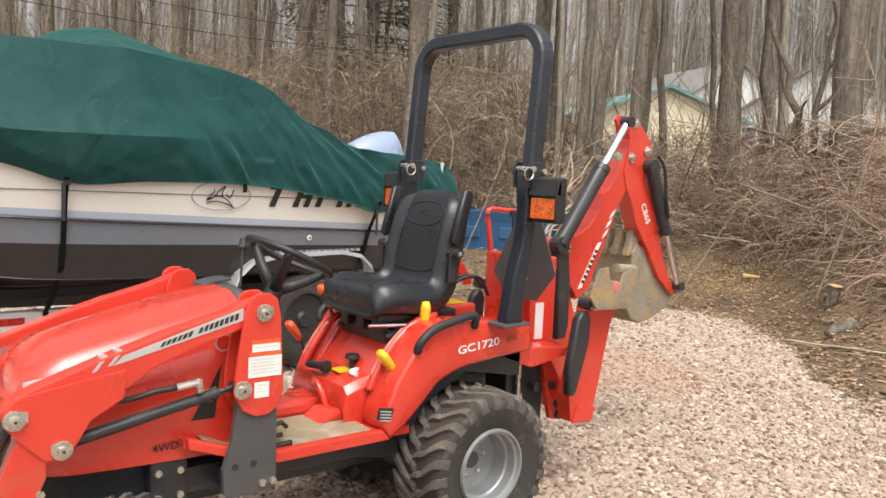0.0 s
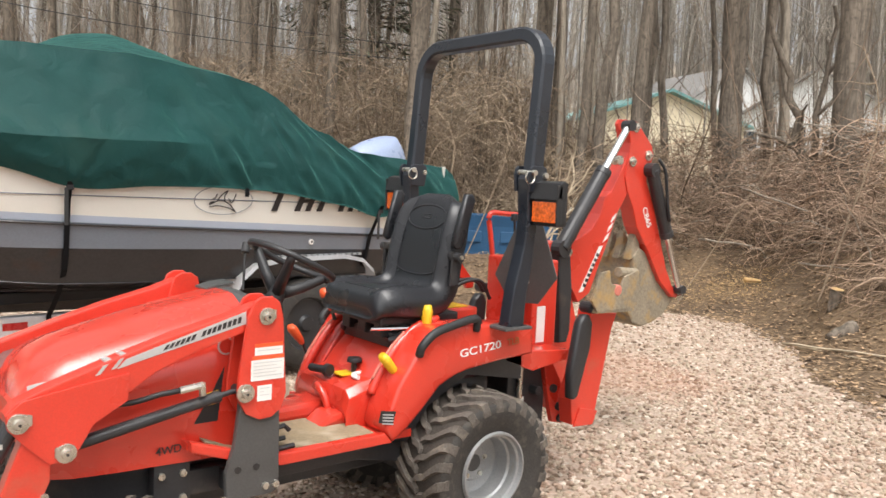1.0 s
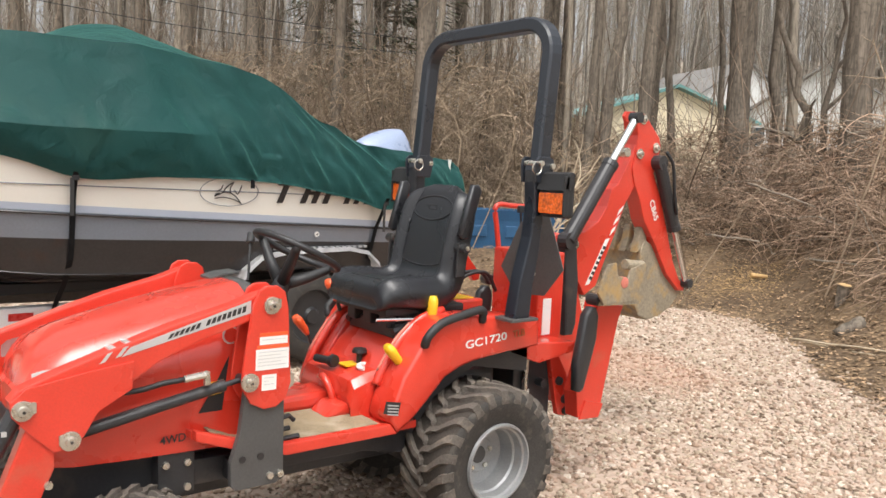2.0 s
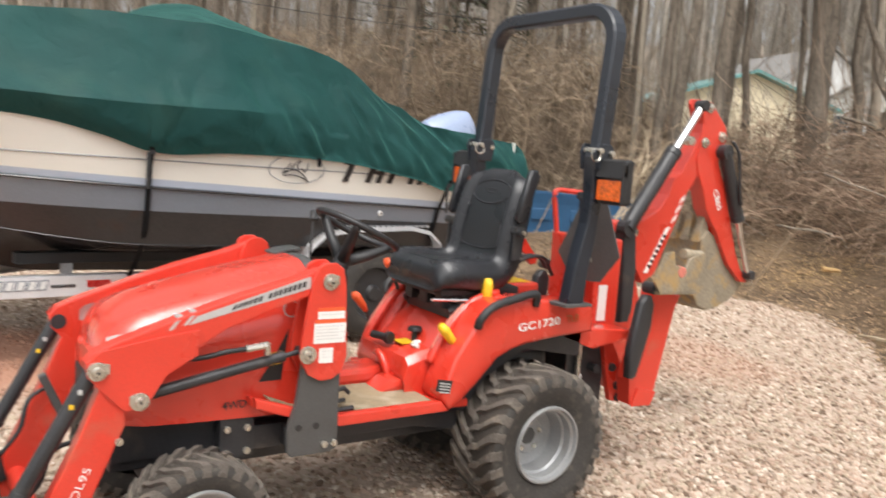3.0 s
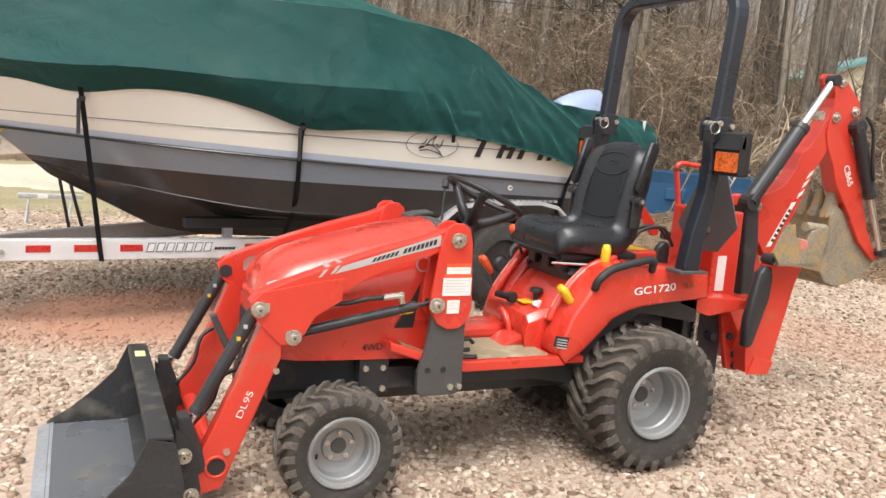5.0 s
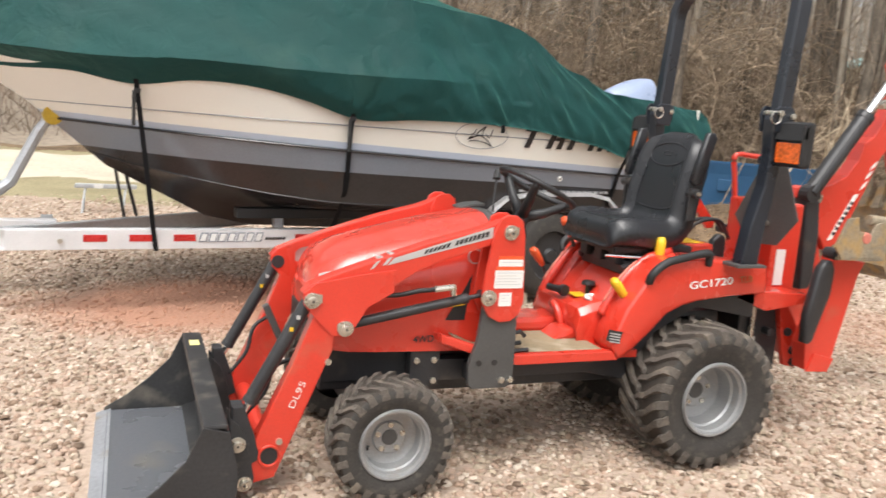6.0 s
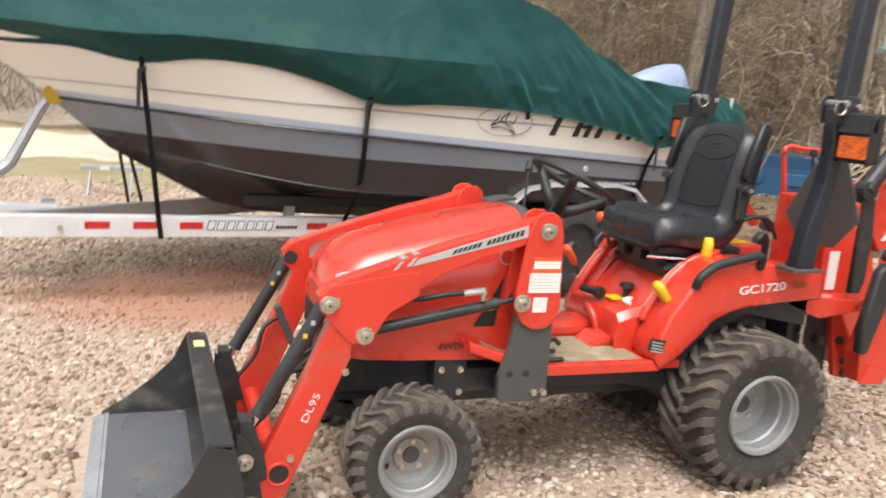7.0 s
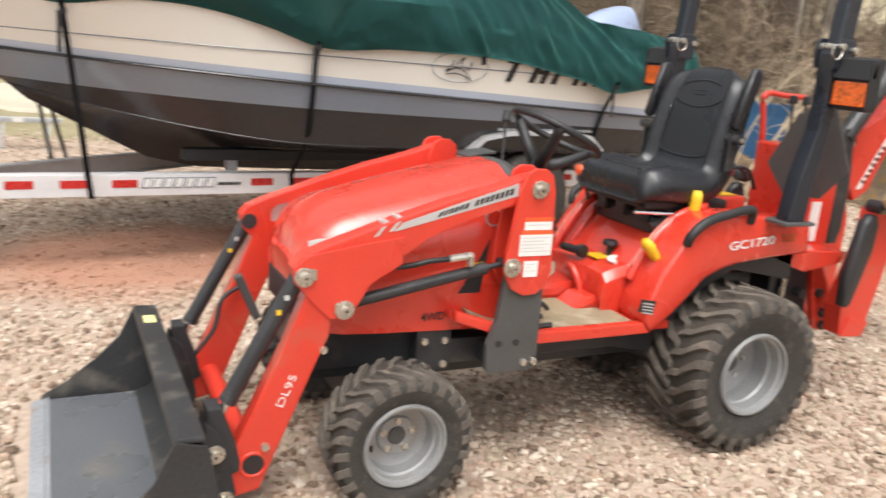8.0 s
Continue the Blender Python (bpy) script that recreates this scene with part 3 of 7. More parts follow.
for i, (x, y, r, h, lean, pale) in enumerate(TREES):
    plant_tree(x, y, r, h, lean, pale, i)
masters = [plant_tree(10.5, 9.5, 0.1, 17, 1, 0, 50), plant_tree(7.2, 11.5, 0.08, 16, -1, 0, 51), plant_tree(3.2, 13.8, 0.12, 18, 1, 0, 52), plant_tree(12.6, 10.2, 0.07, 15, 0, 1, 53)]
rg = np.random.default_rng(11)
spots = []
while len(spots) < 54:
    az, d = math.radians(rg.uniform(18, 86)), rg.uniform(13.5, 34)
    x, y = -2 + d * math.cos(az), -2 + d * math.sin(az)
    if (math.degrees(az) > 43 or d < 17 and math.degrees(az) > 39) and all((x - a) ** 2 + (y - b) ** 2 > 1.2 for a, b in spots):
        spots.append((x, y))
while len(spots) < 68:
    x, y = rg.uniform(-11, 1), rg.uniform(19, 34)
    spots.append((x, y))
for x, y in spots:
    s = rg.uniform(0.75, 1.25)
    c = copy_thing(masters[rg.integers(4)], pose(x, y, float(height(x, y)) - 0.1, rg.normal(0, 2), rg.normal(0, 2), rg.uniform(0, 360)))
    c.scale = (s, s, rg.uniform(0.9, 1.15))

# the deep wood behind: stems and a haze of twigs
paths, rad = [], []
for _ in range(1500):
    az, d = math.radians(rg.uniform(10, 122)), 26 + 50 * rg.random() ** 0.8
    x, y = -2 + d * math.cos(az), -2 + d * math.sin(az)
    if (x - 27) ** 2 + (y - 18) ** 2 < 60 or math.degrees(az) < 41 and d < 62:
        continue
    z, h, r = float(height(x, y)), rg.uniform(10, 20), rg.uniform(0.03, 0.10)
    lx, ly = rg.normal(0, 0.9, 2)
    paths.append(np.array([(x, y, z - 0.3), (x + lx * 0.3, y + ly * 0.3, z + h * 0.5), (x + lx, y + ly, z + h)])), rad.append((r, r * 0.25))
    for _ in range(9):
        u = rg.uniform(0.12, 0.95)
        p = np.array((x + lx * u, y + ly * u, z + h * u))
        w = np.array([rg.normal(), rg.normal(), rg.uniform(0.2, 1.0)])
        w *= rg.uniform(1.2, 3.0) / np.linalg.norm(w)
        paths.append(np.array([p, p + w * 0.5 + rg.normal(0, 0.1, 3), p + w])), rad.append((r * 0.3, 0.012))
v, f = tubes(paths, rad, 4)
raw_mesh("woodland", v, f, HAZED_BARK, "dense leafless grey-brown woodland in the distance", "woods")

paths, rad = [], []
for _ in range(11000):
    az, d = math.radians(rg.uniform(18, 100)), rg.uniform(12.5, 34)
    x, y = -2 + d * math.cos(az), -2 + d * math.sin(az)
    if y > 9 and az > math.radians(84) and y < 20 or (x - 24) ** 2 + (y - 17.6) ** 2 < 22 or math.degrees(az) < 42 and d > 13 and rg.random() < 0.86:
        continue
    h = rg.uniform(0.5, 2.6) if rg.random() < 0.6 else rg.uniform(1.5, 6)
    p = np.array((x, y, float(height(x, y)) - 0.05))
    w = np.array([rg.normal(0, 0.42), rg.normal(0, 0.42), 1.0])
    pts = [p]
    for _ in range(4):
        w = w + rg.normal(0, 0.2, 3)
        pts.append(pts[-1] + w / np.linalg.norm(w) * h / 4)
    paths.append(np.array(pts)), rad.append((rg.uniform(0.006, 0.018), 0.003))
v, f = tubes(paths, rad, 3)
raw_mesh("saplings", v, f, TWIG, "thin bare saplings and upright twigs under the trees", "undergrowth")


def tangle(name, count, place, length, radius, material, label, arch, seed, flat=0.35):
    """Arching stems that lie over one another."""
    rg = np.random.default_rng(seed)
    paths, rad = [], []
    for _ in range(count):
        x, y, zz = place(rg)
        ln = rg.uniform(*length)
        a = rg.uniform(0, math.tau)
        w = np.array([math.cos(a), math.sin(a), rg.uniform(0.0, arch)])
        p = np.array((x, y, float(height(x, y)) + zz))
        pts = [p]
        for _ in range(7):
            w = w / np.linalg.norm(w)
            pts.append(pts[-1] + w * ln / 7)
            w = w + rg.normal(0, 0.42, 3) + np.array([0, 0, -arch * flat])
        pts = np.array(pts)
        pts[:, 2] = np.maximum(pts[:, 2], height(pts[:, 0], pts[:, 1]) + 0.01)
        r = rg.uniform(*radius) * (2.0 if rg.random() < 0.06 else 1.0)
        paths.append(pts), rad.append((r, r * 0.35))
    v, f = tubes(paths, rad, 3)
    return raw_mesh(name, v, f, material, label, "brush")


def heap_place(rg):
    az, d = math.radians(rg.uniform(8, 40)), rg.uniform(2.3, 5.6)
    d += 0.6 if 19 < math.degrees(az) < 31 else 0
    r = np.interp(math.degrees(az), EDGE_AZ, EDGE_R) + d
    return -2 + r * math.cos(az), -2 + r * math.sin(az), rg.random() ** 1.6 * 1.35 * min((d - 1.9) / 1.8, 1)


def thicket_place(rg):
    az, d = math.radians(rg.uniform(34, 72)), rg.uniform(1.5, 7.0)
    r = np.interp(math.degrees(az), EDGE_AZ, EDGE_R) + d
    return -2 + r * math.cos(az), -2 + r * math.sin(az), rg.random() ** 1.2 * (2.7 if math.degrees(az) > 44 else 1.1)


tangle("brush_pile", 7600, heap_place, (0.3, 1.5), (0.0025, 0.0075), BRUSH, "heaped dead branches and brush on the dirt bank", 0.5, 3)
tangle("brush_pile", 130, heap_place, (0.6, 1.8), (0.006, 0.011), BARK_PALE, "bleached dead branches lying over the brush", 0.45, 8)
tangle("vine_thicket", 6200, thicket_place, (0.7, 2.6), (0.003, 0.009), VINE, "tangled tan vines and briars at the wood's edge", 1.0, 4)

# thin stems and a haze of bare twigs across the wood's depth
paths, rad = [], []
for _ in range(900):
    az, d = math.radians(rg.uniform(10, 84)), rg.uniform(16, 32)
    x, y = -2 + d * math.cos(az), -2 + d * math.sin(az)
    if lot(x, y)[0] < 2.5 or (x - 24) ** 2 + (y - 17.6) ** 2 < 22 or rg.random() < (0.72 if math.degrees(az) > 42 else 0.8) or 33 < math.degrees(az) < 40.5 and d > 13 and rg.random() < 0.86:
        continue
    z, h, r = float(height(x, y)), rg.uniform(4, 13), rg.uniform(0.012, 0.034)
    bend = rg.normal(0, 0.9, 2)
    stem = np.array([(x + bend[0] * u * u + 0.12 * math.sin(6 * u + x), y + bend[1] * u * u, z - 0.2 + h * u) for u in np.linspace(0, 1, 6)])
    paths.append(stem), rad.append((r, 0.004))
    for _ in range(22):
        u = rg.uniform(0.1, 0.98)
        p = np.array([np.interp(u, np.linspace(0, 1, 6), stem[:, i]) for i in range(3)])
        w = np.array([rg.normal(), rg.normal(), rg.uniform(0.3, 1.6)])
        w *= rg.uniform(0.4, 1.5) / np.linalg.norm(w)
        paths.append(np.array([p, p + w * 0.5 + rg.normal(0, 0.05, 3), p + w + np.array([0, 0, 0.1])])), rad.append((r * 0.35, 0.003))
for _ in range(16000):
    az, d = math.radians(rg.uniform(10, 100)), rg.uniform(22, 62)
    x, y = -2 + d * math.cos(az), -2 + d * math.sin(az)
    if math.degrees(az) < 41 and d < 58 and rg.random() < 0.75:
        continue
    p = np.array((x, y, float(height(x, y)) + rg.uniform(1.0, 13.0)))
    w = np.array([rg.normal(0, 0.6), rg.normal(0, 0.6), rg.uniform(0.3, 1.4)])
    w *= rg.uniform(0.8, 2.4) / np.linalg.norm(w)
    paths.append(np.array([p, p + w * 0.5 + rg.normal(0, 0.12, 3), p + w])), rad.append((0.009, 0.005))
for _ in range(420):
    az, d = math.radians(rg.uniform(6, 42)), rg.uniform(56, 84)
    x, y = -2 + d * math.cos(az), -2 + d * math.sin(az)
    z, h, r = float(height(x, y)), rg.uniform(10, 22), rg.uniform(0.05, 0.14)
    lx, ly = rg.normal(0, 1.2, 2)
    paths.append(np.array([(x, y, z - 0.5), (x + lx * 0.2, y + ly * 0.2, z + h * 0.5), (x + lx, y + ly, z + h)])), rad.append((r, r * 0.3))
for _ in range(11000):
    az, d = math.radians(rg.uniform(6, 42)), rg.uniform(57, 84)
    x, y = -2 + d * math.cos(az), -2 + d * math.sin(az)
    p = np.array((x, y, float(height(x, y)) + rg.uniform(0.2, 17.0)))
    w = np.array([rg.normal(0, 0.6), rg.normal(0, 0.6), rg.uniform(0.3, 1.4)])
    w *= rg.uniform(1.5, 4.0) / np.linalg.norm(w)
    paths.append(np.array([p, p + w * 0.5 + rg.normal(0, 0.25, 3), p + w])), rad.append((0.024, 0.012))
v, f = tubes(paths, rad, 3)
raw_mesh("thin_stems", v, f, HAZED_BARK, "slender bare stems and hazy twigs through the wood", "undergrowth")



def bearing(az, d, el):
    """A place seen from the lot at a bearing, a distance and an elevation."""
    return np.array((-2.18 + d * math.cos(math.radians(az)), -2.8 + d * math.sin(math.radians(az)), 1.44 + d * math.tan(math.radians(el))))


NEEDLES = mat("dull_evergreen_needles", (0.1, 0.105, 0.07), 0.8, 0, 0.3, 2.0, 20, 0.0, piece=0.5, spec=0.2)


def evergreen(az, d, h, seed):
    """A thin hemlock: a trunk and drooping boughs of small sprays."""
    rg = np.random.default_rng(seed)
    x, y, _ = bearing(az, d, 0)
    z = float(height(x, y)) - 0.1
    t = thing("evergreen_tree", (x, y, z), "dark evergreen tree with drooping boughs among bare trunks", "tree")
    boughs, rad, sprays = [np.array([(x, y, z + h * u) for u in np.linspace(0, 1, 8)])], [(0.13, 0.02)], []
    for _ in range(90):
        u = rg.uniform(0.12, 0.97)
        a, ln = rg.uniform(0, math.tau), (1.0 - u) * 0.16 * h + 0.5
        p0 = np.array((x, y, z + h * u))
        pts = np.array([p0 + np.array((math.cos(a) * ln * k, math.sin(a) * ln * k, 0.12 * ln * k - 0.45 * ln * k * k)) for k in np.linspace(0, 1, 8)])
        boughs.append(pts), rad.append((0.022, 0.004))
        for _ in range(46):
            k = rg.uniform(0.2, 1)
            p = p0 + (pts[-1] - p0) * k
            p[2] = np.interp(k, np.linspace(0, 1, 8), pts[:, 2])
            p = p + rg.normal(0, 0.12 + 0.1 * k, 3) * np.array((1, 1, 0.45))
            b, l2 = a + rg.normal(0, 0.8), rg.uniform(0.07, 0.2)
            e1 = np.array((math.cos(b), math.sin(b), rg.uniform(-0.6, 0.1))) * l2
            e2 = np.array((-math.sin(b), math.cos(b), rg.uniform(-0.3, 0.3))) * l2 * 0.22
            sprays.append([p - e1, p - e2, p + e1, p + e2])
    v, f = tubes(boughs, rad, 5)
    me = fast_mesh("trunk", v, f, 4)
    me.materials.append(BARK)
    sp_ = np.array(sprays).reshape(-1, 3)
    me2 = fast_mesh("crown", sp_, np.arange(len(sp_)).reshape(-1, 4), 4)
    me2.materials.append(NEEDLES)
    for nm, mesh in (("trunk", me), ("crown", me2)):
        o = new(nm, mesh)
        o.parent = t
        o.matrix_parent_inverse = HOME[t].inverted()


evergreen(56.3, 19, 13, 71)
evergreen(58.6, 23, 14, 72)


def forked_branch(name, pts, r, material, label, forks, seed, category="branch", group="dead branches"):
    """A bent branch with side shoots."""
    rg = np.random.default_rng(seed)
    line = np.array([tuple(p) for p in curve_pts([tuple(p) for p in pts], 6)])
    line = line + rg.normal(0, r * 0.5, line.shape)
    t = thing(name, tuple(line[0]), label, category, group)
    stems = [("stem", line, (r, r * 0.35))]
    for _ in range(forks):
        i = rg.integers(len(line) // 4, len(line) - 2)
        w = (line[i + 1] - line[i]) / (np.linalg.norm(line[i + 1] - line[i]) + 1e-6) + rg.normal(0, 0.6, 3)
        ln = rg.uniform(0.25, 0.8)
        q = [line[i]]
        for _ in range(6):
            w = w / np.linalg.norm(w) + rg.normal(0, 0.18, 3)
            q.append(q[-1] + w * ln / 6)
        stems.append(("shoot", np.array(q), (r * 0.5, r * 0.15)))
    for nm, pts_, ends in stems:
        v, f = tubes([pts_], [ends], 6)
        me = fast_mesh(nm, v, f, 4)
        me.materials.append(material)
        me.polygons.foreach_set("use_smooth", [True] * len(me.polygons))
        o = new(nm, me)
        o.parent = t
        o.matrix_parent_inverse = HOME[t].inverted()
    return t



for az0, el0, az1, el1, d, r, sd in ((45.6, -0.6, 40.9, 1.9, 9.2, 0.02, 1), (45.2, -1.2, 39.6, 1.0, 9.4, 0.017, 2), (44.4, 0.4, 42.0, 3.4, 9.3, 0.014, 3), (46.5, -2.2, 41.0, -0.4, 8.9, 0.016, 4), (47.2, -1.4, 43.3, 0.8, 9.1, 0.012, 5)):
    a, b = bearing(az0, d, el0), bearing(az1, d, el1)
    a[2] = min(a[2], float(height(a[0], a[1])) + 0.05)
    m_ = (a + b) / 2 + np.array((0, 0, 0.22 if sd != 3 else 0.05))
    forked_branch("dead_branch", (a, m_, b), r, STRAW, "forked bleached branch sticking out of the brush", 6, sd)
for az0, az1, el1, d, r, sd in ((26.0, 24.6, 9.5, 9.6, 0.012, 11), (35.0, 27.5, 4.6, 10.2, 0.008, 14), (51.8, 53.0, 6.0, 11.0, 0.012, 15), (49.5, 47.8, 5.5, 11.2, 0.01, 16)):
    a, b = bearing(az0, d, 0), bearing(az1, d, el1)
    a[2] = float(height(a[0], a[1])) - 0.02
    c = bearing((az0 + az1) / 2 - 1.8, d, el1 * 0.45)
    forked_branch("hanging_vine", (a, c, b), r, VINE, "pale woody vine climbing in the bare trees", 5, sd, "vine", "woody vines")
for az0, az1, el1, r, d, sd in ((26.6, 30.3, 11.5, 0.1, 13.0, 21), (27.6, 26.6, 12.0, 0.075, 13.4, 22)):
    a, b = bearing(az0, d, 0), bearing(az1, d, el1)
    a[2] = float(height(a[0], a[1])) - 0.1
    forked_branch("leaning_trunk", (a, a * 0.6 + b * 0.4 + np.array((0.05, -0.05, 0.1)), b), r, BARK, "dark crooked trunk leaning among the trees", 4, sd, "tree", "leaning trunks")

# fallen leaves and chips
n = 15000
az, d = np.radians(rng.uniform(8, 75, n)), rng.uniform(-0.25, 5.5, n) * rng.uniform(0.3, 1, n)
rr = np.interp(np.degrees(az), EDGE_AZ, EDGE_R) + d
lx, ly = -2 + rr * np.cos(az), -2 + rr * np.sin(az)
lx[:3500], ly[:3500] = rng.uniform(2.6, 7.0, 3500), rng.uniform(3.9, 7.5, 3500)
lz = height(lx, ly) + rng.uniform(0.004, 0.03, n)
s, a = rng.uniform(0.012, 0.036, n), rng.uniform(0, math.tau, n)
quad = np.array([(-1, 0, 0.1), (0, -0.55, -0.15), (1, 0, 0.25), (0, 0.55, 0.0)])
lv = np.empty((n, 4, 3))
lv[..., 0] = lx[:, None] + s[:, None] * (quad[:, 0] * np.cos(a)[:, None] - quad[:, 1] * np.sin(a)[:, None])
lv[..., 1] = ly[:, None] + s[:, None] * (quad[:, 0] * np.sin(a)[:, None] + quad[:, 1] * np.cos(a)[:, None])
lv[..., 2] = lz[:, None] + s[:, None] * quad[:, 2] * rng.uniform(0, 2.0, n)[:, None]
me = fast_mesh("fallen_leaves", lv.reshape(-1, 3), np.arange(n * 4).reshape(-1, 4), 4)
me.materials.append(LEAF)
tagged(new("fallen_leaves", me), "dry brown fallen leaves and wood chips on the dirt", "leaves", kind="stuff")

# sawdust and pale wood chips where logs were cut
n = 1500
cx, cy = rng.normal(7.35, 0.42, n), rng.normal(3.05, 0.36, n)
cs, ca = rng.uniform(0.006, 0.03, n) * rng.uniform(0.4, 1, n), rng.uniform(0, math.tau, n)
cv = np.empty((n, 4, 3))
cv[..., 0] = cx[:, None] + cs[:, None] * (quad[:, 0] * np.cos(ca)[:, None] - quad[:, 1] * np.sin(ca)[:, None])
cv[..., 1] = cy[:, None] + cs[:, None] * (quad[:, 0] * np.sin(ca)[:, None] + quad[:, 1] * np.cos(ca)[:, None])
cv[..., 2] = (height(cx, cy) + rng.uniform(0.01, 0.05, n))[:, None] + cs[:, None] * quad[:, 2]
me = fast_mesh("wood_chips", cv.reshape(-1, 3), np.arange(n * 4).reshape(-1, 4), 4)
me.materials.append(WOODCUT)
tagged(new("wood_chips", me), "pale yellow wood chips and sawdust on the dirt", "wood chips", kind="stuff")


# ---- buildings behind the trees ----
def gable_house(name, centre, turn, w, depth, eave, peak, wall_m, roof_m, label, windows):
    """A gabled building whose gable end faces -y before it is turned."""
    h = thing(name, centre, label, "building")
    M = Matrix.Translation(centre) @ pose(0, 0, 0, 0, 0, turn)
    bm = bmesh.new()
    prism(bm, [(-w / 2, 0), (w / 2, 0), (w / 2, eave), (0, peak), (-w / 2, eave)], 0, depth)
    bmesh.ops.transform(bm, matrix=M, verts=bm.verts)
    part("wall", bm, wall_m, h)
    for s in (-1, 1):
        bm = bmesh.new()
        ov = 0.25
        k = (peak - eave) / (w / 2)
        prism(bm, [(0, peak + 0.02), (s * (w / 2 + ov), eave - ov * k + 0.02), (s * (w / 2 + ov), eave - ov * k + 0.12), (0, peak + 0.14)], -0.35, depth + 0.35)
        bmesh.ops.transform(bm, matrix=M, verts=bm.verts)
        part("roof", bm, roof_m, h)
    for x, z, ww, hh in windows:
        bm = box(bmesh.new(), (x - ww / 2 - 0.08, -0.05, z - 0.08), (x + ww / 2 + 0.08, 0.0, z + hh + 0.08))
        bmesh.ops.transform(bm, matrix=M, verts=bm.verts)
        fr = part("window", bm, SIDING_WHITE, h)
        bm = box(bmesh.new(), (x - ww / 2, -0.07, z), (x + ww / 2, -0.051, z + hh))
        bmesh.ops.transform(bm, matrix=M, verts=bm.verts)
        part("pane", bm, PANE, fr)
    return h


def at(az, d):
    return -2.18 + d * math.cos(math.radians(az)), -2.8 + d * math.sin(math.radians(az))


sx, sy = at(36.2, 34)
gable_house("shed", (sx, sy, 1.3), -28, 6.8, 9, 2.9, 4.1, SIDING, ROOF_GREEN, "cream metal shed with a green roof behind bare trees", [])
sx, sy = at(27.0, 45)
gable_house("house", (sx, sy, 1.6), -75, 8.5, 9, 3.7, 6.2, SIDING_WHITE, SHINGLE, "white sided house with a grey shingle roof behind trees", [(-3.2, 2.3, 0.8, 0.9), (-0.9, 2.4, 0.9, 1.0), (2.6, 2.3, 0.8, 0.9)])
sx, sy = at(31.8, 52)
gable_house("house", (sx, sy, 2.6), -20, 7.0, 8, 4.2, 6.4, SIDING_WHITE, SHINGLE, "small white house with a grey roof beyond the shed", [(-1.6, 2.2, 1.0, 1.3), (1.6, 2.2, 1.0, 1.3)])
for za, zb, d in ((10.6, 8.3, 12.5), (12.6, 9.2, 13)):
    bm = bmesh.new()
    pts = []
    for i in range(13):
        az = 90 - i * 3.05
        dd = d + i * 0.2
        x, y = at(az, dd)
        pts.append((x, y, 1.44 + dd * math.tan(math.radians(za + (zb - za) * i / 12 - 0.35 * math.sin(i / 12 * math.pi)))))
    sweep(bm, pts, 0.007, 5)
    tagged(part("overhead_cable", bm, CABLE, None), "thin black overhead cable strung through the wood", "cable", "overhead cables")


# ---- boat on its trailer ----
BOAT_Y, STERN = 3.2, 1.95
STEM_Z = [0.48, 0.55, 0.888, 1.152, 1.314, 1.62, 1.75]
STEM_X = [-1.4, -1.73, -2.39, -2.70, -2.89, -3.38, -3.6]
BEAM_Z = [0.45, 0.72, 0.95, 1.1, 1.3, 1.62]
BEAM_B = [0.02, 0.9, 0.98, 1.02, 1.06, 1.1]


def hull_half(x, z):
    """Half the hull's breadth at a place along it and a height."""
    end = np.interp(z, STEM_Z, STEM_X)
    b = np.interp(z, BEAM_Z, BEAM_B)
    u = np.clip((-0.5 - x) / (-0.5 - end), 0, 1)
    return float(b * (1 - u ** 2.6) * (1 - 0.05 * np.clip((x + 0.5) / 2.4, 0, 1)))


LINES = {  # heights of the hull's lines, as height at x = 0 and rise per metre towards the stern
    "sheer": (1.46, -0.05), "knuckle": (1.27, -0.012), "stripe_top": (1.128, -0.042), "stripe": (1.085, -0.044), "band": (0.945, -0.03), "chine": (0.74, -0.02), "keel": (0.45, 0.0)}


def line_z(key, x):
    z0, k = LINES[key]
    return z0 + k * x + (0.17 * max(0, (-1.0 - x) / 1.4) ** 1.5 if key == "chine" else 0)


def stem_z(x):
    return float(np.interp(x, STEM_X[::-1], STEM_Z[::-1]))


def hull_line(key, side, n=48):
    """One of the hull's lines, from the stem to the transom."""
    lo, hi = -3.6, -1.4
    for _ in range(40):
        mid = (lo + hi) / 2
        lo, hi = (mid, hi) if stem_z(mid) > line_z("chine" if key == "keel" else key, mid) else (lo, mid)
    pts = []
    for i in range(n):
        x = lo + (STERN - lo) * (i / (n - 1)) ** 1.2
        if key == "keel":
            pts.append((x, BOAT_Y, stem_z(x) if x < -1.4 else 0.45 + 0.03 * float(np.clip(-0.4 - x, 0, 1))))
        else:
            z = line_z(key, x)
            pts.append((x, BOAT_Y - side * hull_half(x, z), z))
    return pts


